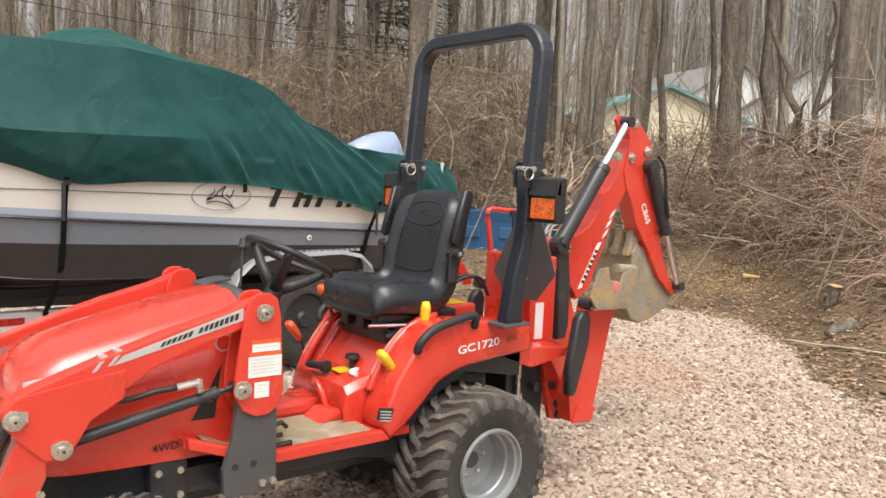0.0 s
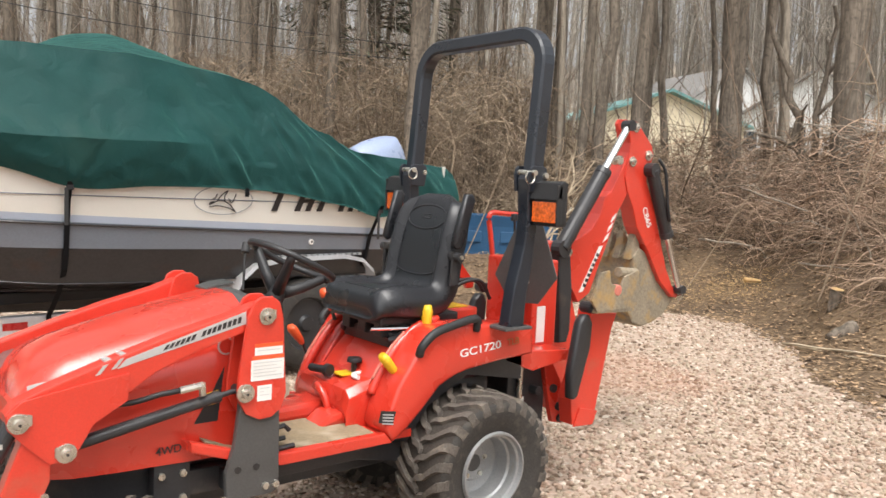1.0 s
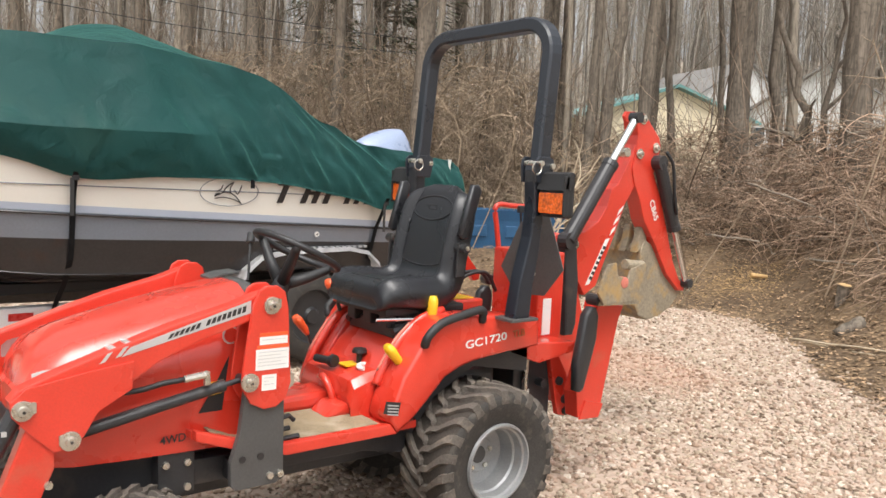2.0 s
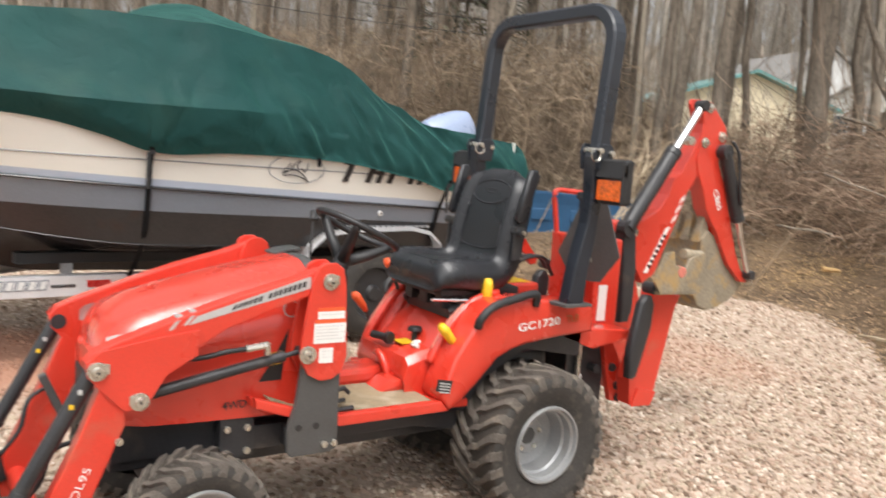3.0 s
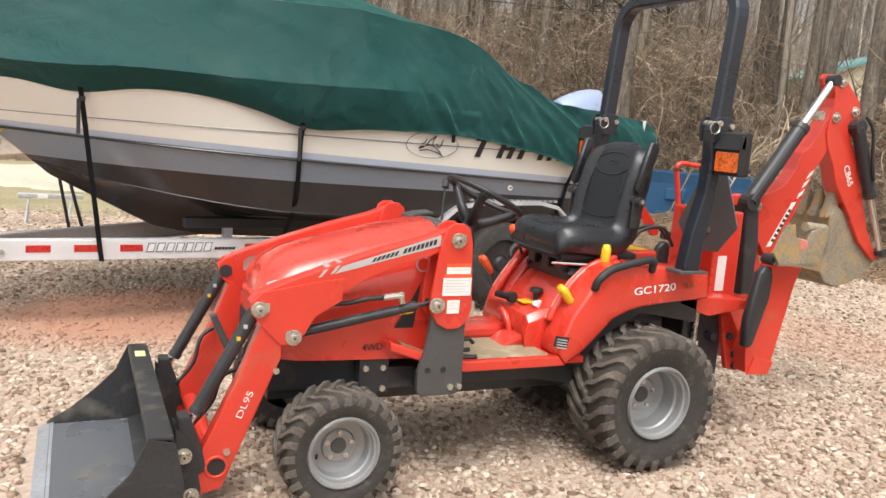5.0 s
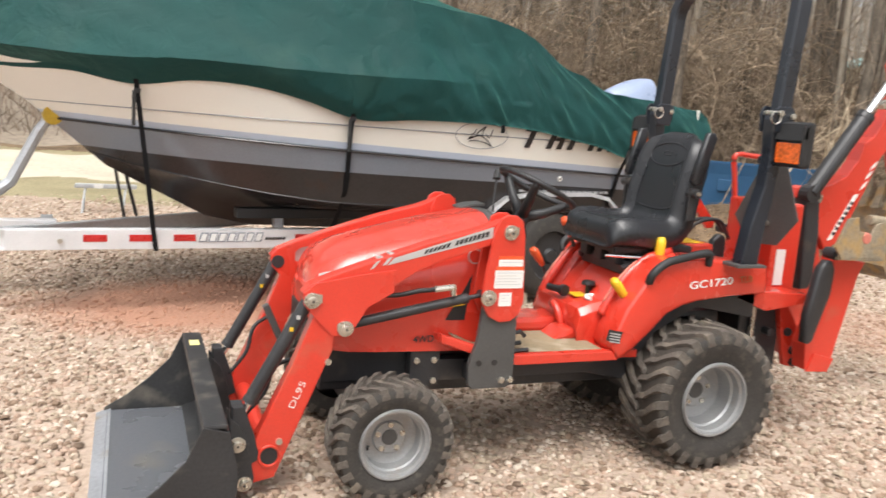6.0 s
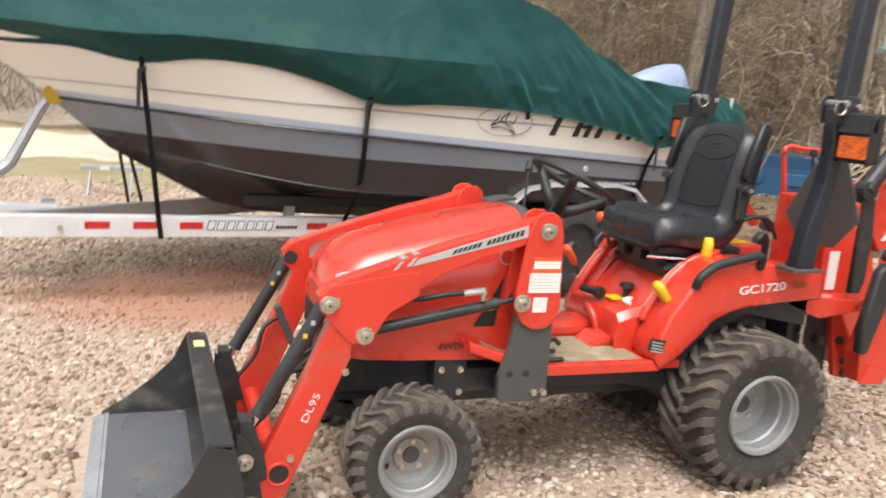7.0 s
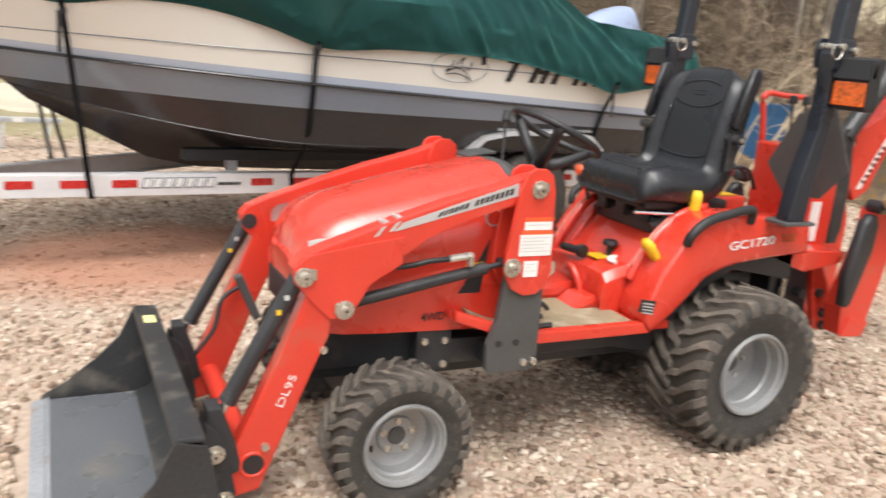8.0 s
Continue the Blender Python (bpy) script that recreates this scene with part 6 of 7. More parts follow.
tpart("knob", rod(bmesh.new(), (-0.498, 0.0, 0.668), (-0.493, -0.024, 0.669), 0.026, None, 14, 0.005), PLASTIC, parent=con)
tpart("knob", rod(bmesh.new(), (-0.395, -0.05, 0.65), (-0.395, -0.05, 0.71), 0.012, None, 10), PLASTIC, parent=con)
tpart("knob_top", rod(bmesh.new(), (-0.395, -0.05, 0.70), (-0.395, -0.05, 0.718), 0.032, 0.028, 16, 0.004), PLASTIC, parent=con)
tpart("warning_label", box(bmesh.new(), (-0.47, -0.075, 0.6525), (-0.40, 0.0, 0.6575)), YELLOW, parent=con)
bm = bmesh.new()
spin_r = [Vector((-0.40 + 0.045 * math.cos(a), -0.135 + 0.045 * math.sin(a), 0.661)) for a in np.linspace(-0.5, 3.6, 18)]
tpart("filler_ring", sweep(bm, spin_r, 0.010, 6), WHITE, parent=con)
tpart("brace_rib", sweep(bmesh.new(), curve_pts([(-0.525, 0.03, 0.60), (-0.54, -0.02, 0.61), (-0.535, -0.06, 0.57), (-0.52, -0.08, 0.50)], 5), 0.016, 8), RED_PLASTIC, smooth=True, parent=con)
bm = bmesh.new()
prism(bm, [(-0.98, 0.485), (-0.93, 0.545), (-0.62, 0.55), (-0.46, 0.56), (-0.44, 0.485)], -0.03, 0.13, 0.02)
tpart("tunnel", bm, RED)
bm = bmesh.new()
prism(bm, [(-0.62, 0.485), (-0.56, 0.53), (-0.44, 0.55), (-0.40, 0.485)], -0.17, -0.03, 0.02)
tpart("floor_hump", bm, RED)

# seat: one padded shell bent from cushion into back, with raised bolsters
SEAT_X = [-0.40, -0.407, -0.405, -0.395, -0.366, -0.31, -0.235, -0.16, -0.112, -0.084, -0.072, -0.064, -0.052, -0.036, -0.014, 0.01, 0.024, 0.044]
SEAT_Z = [0.928, 0.942, 0.965, 0.987, 1.003, 1.003, 0.995, 0.987, 0.994, 1.018, 1.05, 1.09, 1.15, 1.22, 1.29, 1.35, 1.375, 1.392]
SEAT_W = [0.165, 0.187, 0.206, 0.222, 0.235, 0.242, 0.24, 0.234, 0.228, 0.224, 0.222, 0.222, 0.222, 0.221, 0.214, 0.192, 0.16, 0.1]
SEAT_T = [0.03, 0.05, 0.075, 0.095, 0.105, 0.105, 0.105, 0.105, 0.105, 0.1, 0.095, 0.09, 0.09, 0.09, 0.082, 0.066, 0.05, 0.03]
SEAT_F = [spline(np.arange(len(SEAT_X)), np.array(v, float)) for v in (SEAT_X, SEAT_Z, SEAT_W, SEAT_T)]


def seat_frame(q):
    """The middle of the seat's face at a station, the way it faces, its half width and thickness."""
    x, z, w, th = (g(q) for g in SEAT_F)
    dx, dz = SEAT_F[0](q + 0.05) - SEAT_F[0](q - 0.05), SEAT_F[1](q + 0.05) - SEAT_F[1](q - 0.05)
    ln = math.hypot(dx, dz)
    lie = float(smooth((q - 2.5) / 2.5))
    return Vector((x, 0, z)), Vector((-dz / ln * lie, 0, dx / ln * lie + 1 - lie)).normalized(), w, th


def seat_at(q, a):
    """A place on the padded face: a runs from one side to the other, -1 to 1."""
    c, n, w, th = seat_frame(q)
    b = abs(a)
    rise = 0.036 * float(smooth((q - 1.8) / 4.5)) * float(smooth((16.3 - q) / 2.2))
    h = rise * float(smooth((b - 0.58) / 0.24)) - 0.004 * math.exp(-((b - 0.6) / 0.03) ** 2) * (rise > 0.01) - th * 0.62 * (max(0, b - 0.68) / 0.32) ** 2.3
    return c + Vector((0, a * w, 0)) + n * h


def seat_rows(i0, i1, sub_=4):
    """Cross-sections of the seat between two stations of its bent profile."""
    rows = []
    for q in np.linspace(i0, i1, (i1 - i0) * sub_ + 1):
        c, n, w, th = seat_frame(q)
        row = [seat_at(q, -1 + 2 * k / 36) for k in range(37)]
        for a, k in ((0.985, 0.8), (0.86, 1.0), (0, 1.0), (-0.86, 1.0), (-0.985, 0.8)):
            row.append(c + Vector((0, a * w, 0)) - n * (th * k))
        rows.append(row)
    return rows


def seat_piece(name, i0, i1, label):
    bm = loft(bmesh.new(), seat_rows(i0, i1), closed=True, caps=True)
    bmesh.ops.recalc_face_normals(bm, faces=bm.faces)
    for e in bm.edges:
        e.smooth = e.calc_face_angle(0) < 0.9
    return tpart(name, bm, SEAT, label, True)


seat = seat_piece("seat_cushion", 0, 9, "black vinyl seat cushion with raised bolsters")
back = seat_piece("seat_back", 9, 17, "black vinyl seat back with an oval badge")
oval = [seat_at(14.05 + 0.78 * math.sin(a), 0.62 * math.cos(a)) for a in np.linspace(0, math.tau, 41)[:-1]]
tpart("piping", sweep(bmesh.new(), oval, 0.0042, 6, closed=True, up=(1, 0, 0)), SEAT, smooth=True, parent=back)
tpart("badge", sweep(bmesh.new(), [seat_at(13.95 + d, 0.13 * k) for d, k in ((0, -1), (0, 1), (0.25, 1), (0.25, -1))], 0.003, 4, closed=True, up=(1, 0, 0)), PLASTIC, parent=back)
panel = [seat_at(q, 0.62) for q in np.linspace(13.2, 10.6, 12)] + [seat_at(10.6 - 0.75 * math.sin(u), 0.62 * math.cos(u)) for u in np.linspace(0.25, math.pi - 0.25, 12)] + [seat_at(q, -0.62) for q in np.linspace(10.6, 13.2, 12)]
tpart("piping", sweep(bmesh.new(), panel, 0.0038, 6, up=(1, 0, 0)), SEAT, smooth=True, parent=back)
panel = [seat_at(q, 0.5) for q in np.linspace(7.6, 4.4, 10)] + [seat_at(4.3, a) for a in np.linspace(0.42, -0.42, 10)] + [seat_at(q, -0.5) for q in np.linspace(4.4, 7.6, 10)]
tpart("piping", sweep(bmesh.new(), panel, 0.0032, 6), SEAT, smooth=True, parent=seat)
tpart("seat_pan", box(bmesh.new(), (-0.37, -0.19, 0.865), (0.03, 0.19, 0.9), 0.01), PLASTIC)
bm = bmesh.new()
for y in (-0.17, 0.17):
    sweep(bm, [(-0.32, y, 0.885), (-0.1, y, 0.81), (0.02, y, 0.80)], 0.016, 6)
    sweep(bm, [(-0.32, y, 0.80), (-0.1, y, 0.875)], 0.016, 6)
box(bm, (-0.31, -0.17, 0.77), (0.04, 0.17, 0.83), 0.006)
for y in (-0.12, 0.0, 0.12):
    box(bm, (-0.335, y - 0.03, 0.81), (-0.29, y + 0.03, 0.87), 0.006)
tpart("suspension", bm, BLACK, "black seat suspension frame")
tpart("adjust_bar", sweep(bmesh.new(), [(-0.42, -0.2, 0.86), (-0.2, -0.21, 0.85)], 0.006, 6), CHROME)
for s in (1, -1):
    bm = bmesh.new()
    pad = [(-0.07, 1.19), (-0.05, 1.17), (-0.022, 1.18), (0.038, 1.375), (0.022, 1.40), (-0.012, 1.398)]
    prism(bm, pad, -0.262 * s, -0.234 * s, 0.01)
    ar = tpart("armrest", bm, SEAT, "black padded armrest folded up", True)
    tpart("hinge_arm", prism(bmesh.new(), [(-0.07, 1.02), (-0.03, 1.02), (-0.02, 1.16), (-0.065, 1.16)], -0.25 * s, -0.238 * s, 0.003), BLACK, parent=ar)
    tpart("hinge", rod(bmesh.new(), (-0.045, -0.215 * s, 1.14), (-0.045, -0.28 * s, 1.14), 0.02, None, 12), BLACK, parent=ar)
    tpart("hinge_bolt", rod(bmesh.new(), (-0.045, -0.28 * s, 1.14), (-0.045, -0.287 * s, 1.14), 0.009, None, 8), ZINC, parent=ar)

# roll bar
for s in (1, -1):
    low = [(0.09, 0.865), (0.176, 0.865), (0.185, 1.0), (0.211, 1.136), (0.224, 1.28), (0.218, 1.47), (0.208, 1.505), (0.168, 1.505), (0.159, 1.47), (0.17, 1.33), (0.16, 1.198), (0.115, 1.028)]
    post_ = tpart("rollbar_post", prism(bmesh.new(), low, -0.437 * s, -0.372 * s, 0.008), BLUEBLACK, "black lower roll bar post")
    foot = tpart("mounting_foot", box(bmesh.new(), (0.055, -0.46 * s if s > 0 else 0.34, 0.855), (0.205, -0.34 * s if s > 0 else 0.46, 0.868), 0.004), GREY, parent=post_)
    for y in (0.446, 0.364):
        cheek = tpart("hinge_cheek", prism(bmesh.new(), [(0.158, 1.42), (0.24, 1.42), (0.254, 1.49), (0.248, 1.515), (0.232, 1.525), (0.168, 1.525), (0.156, 1.512), (0.15, 1.49)], -(y + 0.006) * s, -(y - 0.006) * s, 0.004), BLUEBLACK, parent=post_)
    for x, z in ((0.172, 1.497), (0.236, 1.488)):
        pin = tpart("pin", rod(bmesh.new(), (x, -0.466 * s, z), (x, -0.35 * s, z), 0.012, None, 10, 0.002), ZINC, parent=post_)
    ringc = Vector((0.145, 0.33 if s < 0 else -0.462, 1.478))
    tpart("lynch_ring", sweep(bmesh.new(), [ringc + Vector((0.025 * math.cos(a), 0, 0.025 * math.sin(a))) for a in np.linspace(0, math.tau, 17)[:-1]], 0.003, 5, closed=True, up=(0, 1, 0)), ZINC, parent=post_)
ctrl = [(0.208, -0.407, 1.44), (0.245, -0.407, 1.92)]
for a in np.linspace(0, math.pi / 2, 8):
    ctrl.append((0.247 + 0.009 * math.sin(a), -0.407 + 0.135 * (1 - math.cos(a)), 1.942 + 0.135 * math.sin(a)))
ctrl += [(x, -y, z) for x, y, z in ctrl[::-1]]
bm = bmesh.new()
rows = []
for i, p in enumerate(ctrl):
    p = Vector(p)
    d = (Vector(ctrl[min(i + 1, len(ctrl) - 1)]) - Vector(ctrl[max(i - 1, 0)])).normalized()
    nrm = Vector((1, 0, 0))
    t = d.cross(nrm).normalized()
    hx, ht, c = 0.036, 0.03, 0.009
    rows.append([p + nrm * a + t * b for a, b in ((-hx + c, -ht), (hx - c, -ht), (hx, -ht + c), (hx, ht - c), (hx - c, ht), (-hx + c, ht), (-hx, ht - c), (-hx, -ht + c))])
loft(bm, rows, closed=True, caps=True)
bmesh.ops.recalc_face_normals(bm, faces=bm.faces)
tpart("rollbar_hoop", bm, BLUEBLACK, "black folding roll bar hoop")
for s in (1, -1):
    side = [-0.588, -0.442] if s > 0 else [0.442, 0.588]
    lamp = tpart("turn_lamp", box(bmesh.new(), (0.186, side[0], 1.283), (0.24, side[1], 1.462), 0.016), PLASTIC, "black lamp housing with an amber lens")
    tpart("hood_lip", prism(bmesh.new(), [(0.17, 1.393), (0.21, 1.393), (0.236, 1.458), (0.215, 1.467), (0.186, 1.458)], side[0] - 0.004, side[1] + 0.004, 0.006), PLASTIC, parent=lamp)
    tpart("lens", box(bmesh.new(), (0.178, side[0] + 0.009, 1.299), (0.19, side[1] - 0.004, 1.383), 0.004), AMBER, "amber front lens", parent=lamp)
    edge = side[0] if s > 0 else side[1]
    tpart("side_lip", box(bmesh.new(), (0.172, edge - 0.004, 1.29), (0.2, edge + 0.004, 1.45), 0.003), PLASTIC, parent=lamp)
    tpart("bracket", box(bmesh.new(), (0.195, -0.446 if s > 0 else 0.43, 1.31), (0.225, -0.43 if s > 0 else 0.446, 1.43), 0.003), BLUEBLACK, parent=lamp)
# back of the slow vehicle sign
bm = bmesh.new()
tri = [(-0.035, 1.03), (-0.15, 1.24), (-0.27, 1.30), (-0.32, 1.29), (-0.425, 1.055), (-0.32, 0.93), (-0.14, 0.915)]
a = [bm.verts.new((0.372, y, z)) for y, z in tri]
b = [bm.verts.new((0.376, y, z)) for y, z in tri]
bm.faces.new(a), bm.faces.new(b[::-1])
for i in range(len(tri)):
    bm.faces.new((a[i], b[i], b[(i + 1) % len(tri)], a[(i + 1) % len(tri)]))
bmesh.ops.recalc_face_normals(bm, faces=bm.faces)
smv = tpart("sign_board", bm, SIGN, "grey back of a triangular sign board")
tpart("bolt", rod(bmesh.new(), (0.372, -0.25, 1.02), (0.360, -0.25, 1.02), 0.012, None, 8), ZINC, parent=smv)

# ---- front loader ----
ARM = [(-0.93, 1.03), (-0.998, 1.020), (-1.089, 0.988), (-1.266, 0.941), (-1.446, 0.883), (-1.639, 0.815), (-1.707, 0.786), (-1.732, 0.756), (-1.724, 0.709), (-1.690, 0.672), (-1.745, 0.526), (-1.895, 0.193), (-1.893, 0.11), (-1.880, 0.071),
       (-1.807, 0.086), (-1.644, 0.483), (-1.616, 0.548), (-1.615, 0.60), (-1.58, 0.60), (-1.54, 0.635), (-1.50, 0.70), (-1.43, 0.757), (-1.312, 0.832), (-1.187, 0.882), (-1.027, 0.930), (-0.94, 0.935)]
KNEE = [(-1.69, 0.79), (-1.64, 0.80), (-1.52, 0.822), (-1.40, 0.838), (-1.405, 0.755), (-1.50, 0.70), (-1.54, 0.632), (-1.58, 0.602), (-1.62, 0.60), (-1.69, 0.67), (-1.722, 0.71), (-1.728, 0.756)]
POST = [(-1.01, 1.03), (-0.985, 1.045), (-0.945, 1.045), (-0.918, 1.025), (-0.905, 0.972), (-0.888, 0.717), (-0.905, 0.665), (-0.94, 0.64), (-0.985, 0.637), (-1.03, 0.66), (-1.062, 0.715), (-1.060, 0.776), (-1.03, 0.98)]


def pin_boss(x, y, z, s, parent, ear=0.0, r=0.034):
    r *= 0.78
    b = tpart("pin_plate", rod(bmesh.new(), (x, y, z), (x, y - 0.008 * s, z), r, None, 20, 0.002), ZINC, parent=parent)
    if ear:
        tpart("pin_ear", prism(bmesh.new(), [(x, z - r * 0.8), (x + ear, z - 0.008), (x + ear, z + 0.02), (x, z + r)], y - 0.007 * s, y - 0.001 * s), ZINC, parent=parent)
    tpart("pin_head", rod(bmesh.new(), (x, y - 0.008 * s, z), (x, y - 0.022 * s, z), 0.0165, 0.015, 16, 0.003), ZINC, parent=parent)
    tpart("grease_point", rod(bmesh.new(), (x, y - 0.022 * s, z), (x, y - 0.0235 * s, z), 0.0045, None, 8), INK, parent=parent)


def cylinder(p, q, split, r, parent, s, name="hydraulic_cylinder", rod_m=CHROME, body=BLACK):
    p, q = Vector(p), Vector(q)
    m = p.lerp(q, split)
    c = tpart(name, rod(bmesh.new(), p, m, r, None, 16, 0.004), body, "black hydraulic cylinder", parent=parent)
    tpart("gland", rod(bmesh.new(), p.lerp(q, split - 0.02), p.lerp(q, split + 0.025), r * 1.08, None, 16, 0.003), body, parent=parent)
    tpart("piston_rod", rod(bmesh.new(), m, q, r * 0.5, None, 12), rod_m, parent=parent)
    for e, g in ((p, 1.1), (q, 0.72)):
        tpart("eye", rod(bmesh.new(), e - Vector((0, 0.03, 0)), e + Vector((0, 0.03, 0)), r * g, None, 14), body, parent=parent)
    return c


for s in (1, -1):
    arm = tpart("loader_arm", prism(bmesh.new(), ARM, -0.378 * s, -0.318 * s, 0.006), RED, "red bent loader arm")
    tpart("knee_plate", prism(bmesh.new(), KNEE, -0.386 * s, -0.3785 * s, 0.002), RED, parent=arm)
    pst = tpart("loader_post", prism(bmesh.new(), POST, -0.398 * s, -0.382 * s, 0.004), RED, "red loader post with warning stickers")
    tpart("inner_plate", prism(bmesh.new(), POST, -0.312 * s, -0.298 * s, 0.004), RED, parent=pst)
    pin_boss(-0.967, -0.398 * s, 0.981, s, pst, 0.032, 0.037)
    pin_boss(-1.037, -0.398 * s, 0.733, s, pst, 0.0, 0.04)
    pin_boss(-1.577, -0.386 * s, 0.627, s, arm, -0.03, 0.037)
    pin_boss(-1.70, -0.386 * s, 0.731, s, arm, 0.034, 0.037)
    tpart("pin_ear", prism(bmesh.new(), [(-0.90, 0.69), (-0.875, 0.71), (-0.878, 0.745), (-0.90, 0.755)], -0.396 * s, -0.385 * s), ZINC, parent=pst)
    cylinder((-1.577, -0.345 * s, 0.627), (-1.037, -0.345 * s, 0.733), 0.86, 0.0185, arm, s, rod_m=BLACK)
    cylinder((-1.70, -0.345 * s, 0.731), (-1.925, -0.345 * s, 0.31), 0.86, 0.025, arm, s)
    for k, c_ in ((0.15, SILVER), (0.25, YELLOW)):
        p = Vector((-1.70, -0.345 * s, 0.731)).lerp(Vector((-1.925, -0.345 * s, 0.31)), k)
        tpart("sticker", box(bmesh.new(), (p.x - 0.015, p.y - 0.026, p.z - 0.008), (p.x - 0.002, p.y + 0.0, p.z + 0.006)), c_, parent=arm)
    tpart("pivot_pin", rod(bmesh.new(), (-0.967, -0.317 * s, 0.981), (-0.967, -0.306 * s, 0.981), 0.024, None, 16, 0.003), BLACK, parent=arm)
    tpart("port_hole", rod(bmesh.new(), (-1.828, -0.378 * s, 0.168), (-1.828, -0.3795 * s, 0.168), 0.033, None, 20), INK, parent=arm)
    tpart("cross_pipe_end", sweep(bmesh.new(), [Vector((-1.828 + 0.037 * math.cos(a), -0.38 * s, 0.168 + 0.037 * math.sin(a))) for a in np.linspace(0, math.tau, 25)[:-1]], 0.006, 6, closed=True, up=(0, 1, 0)), RED, parent=arm)
    tpart("bolt", rod(bmesh.new(), (-1.795, -0.378 * s, 0.222), (-1.795, -0.39 * s, 0.222), 0.012, None, 8), ZINC, parent=arm)
    tpart("bolt", rod(bmesh.new(), (-1.632, -0.378 * s, 0.505), (-1.632, -0.386 * s, 0.505), 0.012, None, 8), ZINC, parent=arm)
    # stickers on the post
    for x0, x1, z0, z1, c_ in ((-1.006, -0.906, 0.853, 0.879, WHITE), (-1.006, -0.906, 0.88, 0.892, ORANGE), (-1.018, -0.900, 0.769, 0.838, WHITE), (-1.014, -0.902, 0.839, 0.851, ORANGE), (-0.995, -0.943, 0.70, 0.752, WHITE)):
        st = tpart("sticker", box(bmesh.new(), (x0, -0.4 * s if s > 0 else 0.398, z0), (x1, -0.398 * s if s > 0 else 0.4, z1)), c_, "white and orange warning sticker", parent=pst)
        if c_ is WHITE and s > 0:
            for k in range(int((z1 - z0) / 0.011) - 1):
                z = z1 - 0.011 * (k + 1)
                tpart("print_bar", box(bmesh.new(), (x0 + 0.008, -0.4008, z), (x1 - 0.008 - 0.02 * (k % 2), -0.4001, z + 0.0022)), SILVER, parent=pst)
    if s > 0:
        dec = tpart("decal_stripe", prism(bmesh.new(), [(-1.409, 0.880), (-1.03, 0.998), (-1.03, 0.957), (-1.435, 0.853)], -0.3796, -0.3781), SILVER, "silver stripe with dark letter shapes", parent=arm)
        for k in range(15):
            if k == 6:
                continue
            u0, u1 = 0.32 + k * 0.043, 0.32 + k * 0.043 + 0.031
            pts = []
            for u, v in ((u0, 0.25), (u1, 0.25), (u1 + 0.006, 0.75), (u0 + 0.006, 0.75)):
                xb, xt = -1.435 + 0.405 * u, -1.409 + 0.379 * u
                zb, zt = 0.853 + 0.104 * u, 0.880 + 0.118 * u
                pts.append((xb + (xt - xb) * v, zb + (zt - zb) * v))
            tpart("letter_bar", prism(bmesh.new(), pts, -0.3803, -0.3797), INK, parent=arm)
        for dx in (0.0, -0.045):
            tpart("slash", prism(bmesh.new(), [(-1.452 + dx, 0.852 + dx * 0.3), (-1.437 + dx, 0.856 + dx * 0.3), (-1.415 + dx, 0.885 + dx * 0.3), (-1.43 + dx, 0.88 + dx * 0.3)], -0.3796, -0.3781), SILVER, parent=arm)
            tpart("slash", box(bmesh.new(), (-1.425 + dx, -0.372, 0.889 + dx * 0.3), (-1.40 + dx, -0.33, 0.8955 + dx * 0.3), m=None), SILVER, parent=arm)
        M = Matrix.Translation((-1.748, -0.3795, 0.335)) @ pose(0, 0, 0, 90, 0, 0) @ pose(0, 0, 0, 0, 0, 67)
        lettering("DL95", 0.033, WHITE, arm, M @ Matrix.Diagonal((1.45, 1, 1, 1)), label="white lettering", weight=-0.008)
    hose = curve_pts([(-1.30, -0.36 * s, 0.755), (-1.38, -0.34 * s, 0.735), (-1.48, -0.33 * s, 0.735)], 5)
    hs = tpart("hydraulic_hose", sweep(bmesh.new(), [(-1.17, -0.362 * s, 0.766), (-1.26, -0.36 * s, 0.757)] + hose, 0.009, 8), PLASTIC, smooth=True)
    tpart("fitting", rod(bmesh.new(), (-1.24, -0.362 * s, 0.759), (-1.165, -0.362 * s, 0.768), 0.012, None, 8), ZINC, parent=hs)
    tpart("fitting", rod(bmesh.new(), (-1.168, -0.362 * s, 0.775), (-1.165, -0.362 * s, 0.735), 0.012, None, 8), ZINC, parent=hs)
    tpart("warning_label", prism(bmesh.new(), [(-1.145, 0.672), (-1.085, 0.68), (-1.08, 0.725), (-1.14, 0.715)], -0.29 * s, -0.287 * s), YELLOW, parent=pst)
    hose2 = curve_pts([(-1.73, -0.30 * s, 0.50), (-1.80, -0.27 * s, 0.46), (-1.83, -0.25 * s, 0.36), (-1.90, -0.24 * s, 0.27)], 5)
    tpart("hydraulic_hose", sweep(bmesh.new(), hose2, 0.008, 8), PLASTIC, smooth=True)
tpart("cross_tube", rod(bmesh.new(), (-1.828, -0.32, 0.168), (-1.828, 0.32, 0.168), 0.035, None, 16), RED, "red loader cross tube")
tpart("pipe_guard", box(bmesh.new(), (-0.014, -0.018, -0.085), (0.014, 0.018, 0.085), 0.008, Matrix.Translation((-1.745, 0.12, 0.517)) @ pose(0, 0, 0, 0, -24, 0)), GREY)

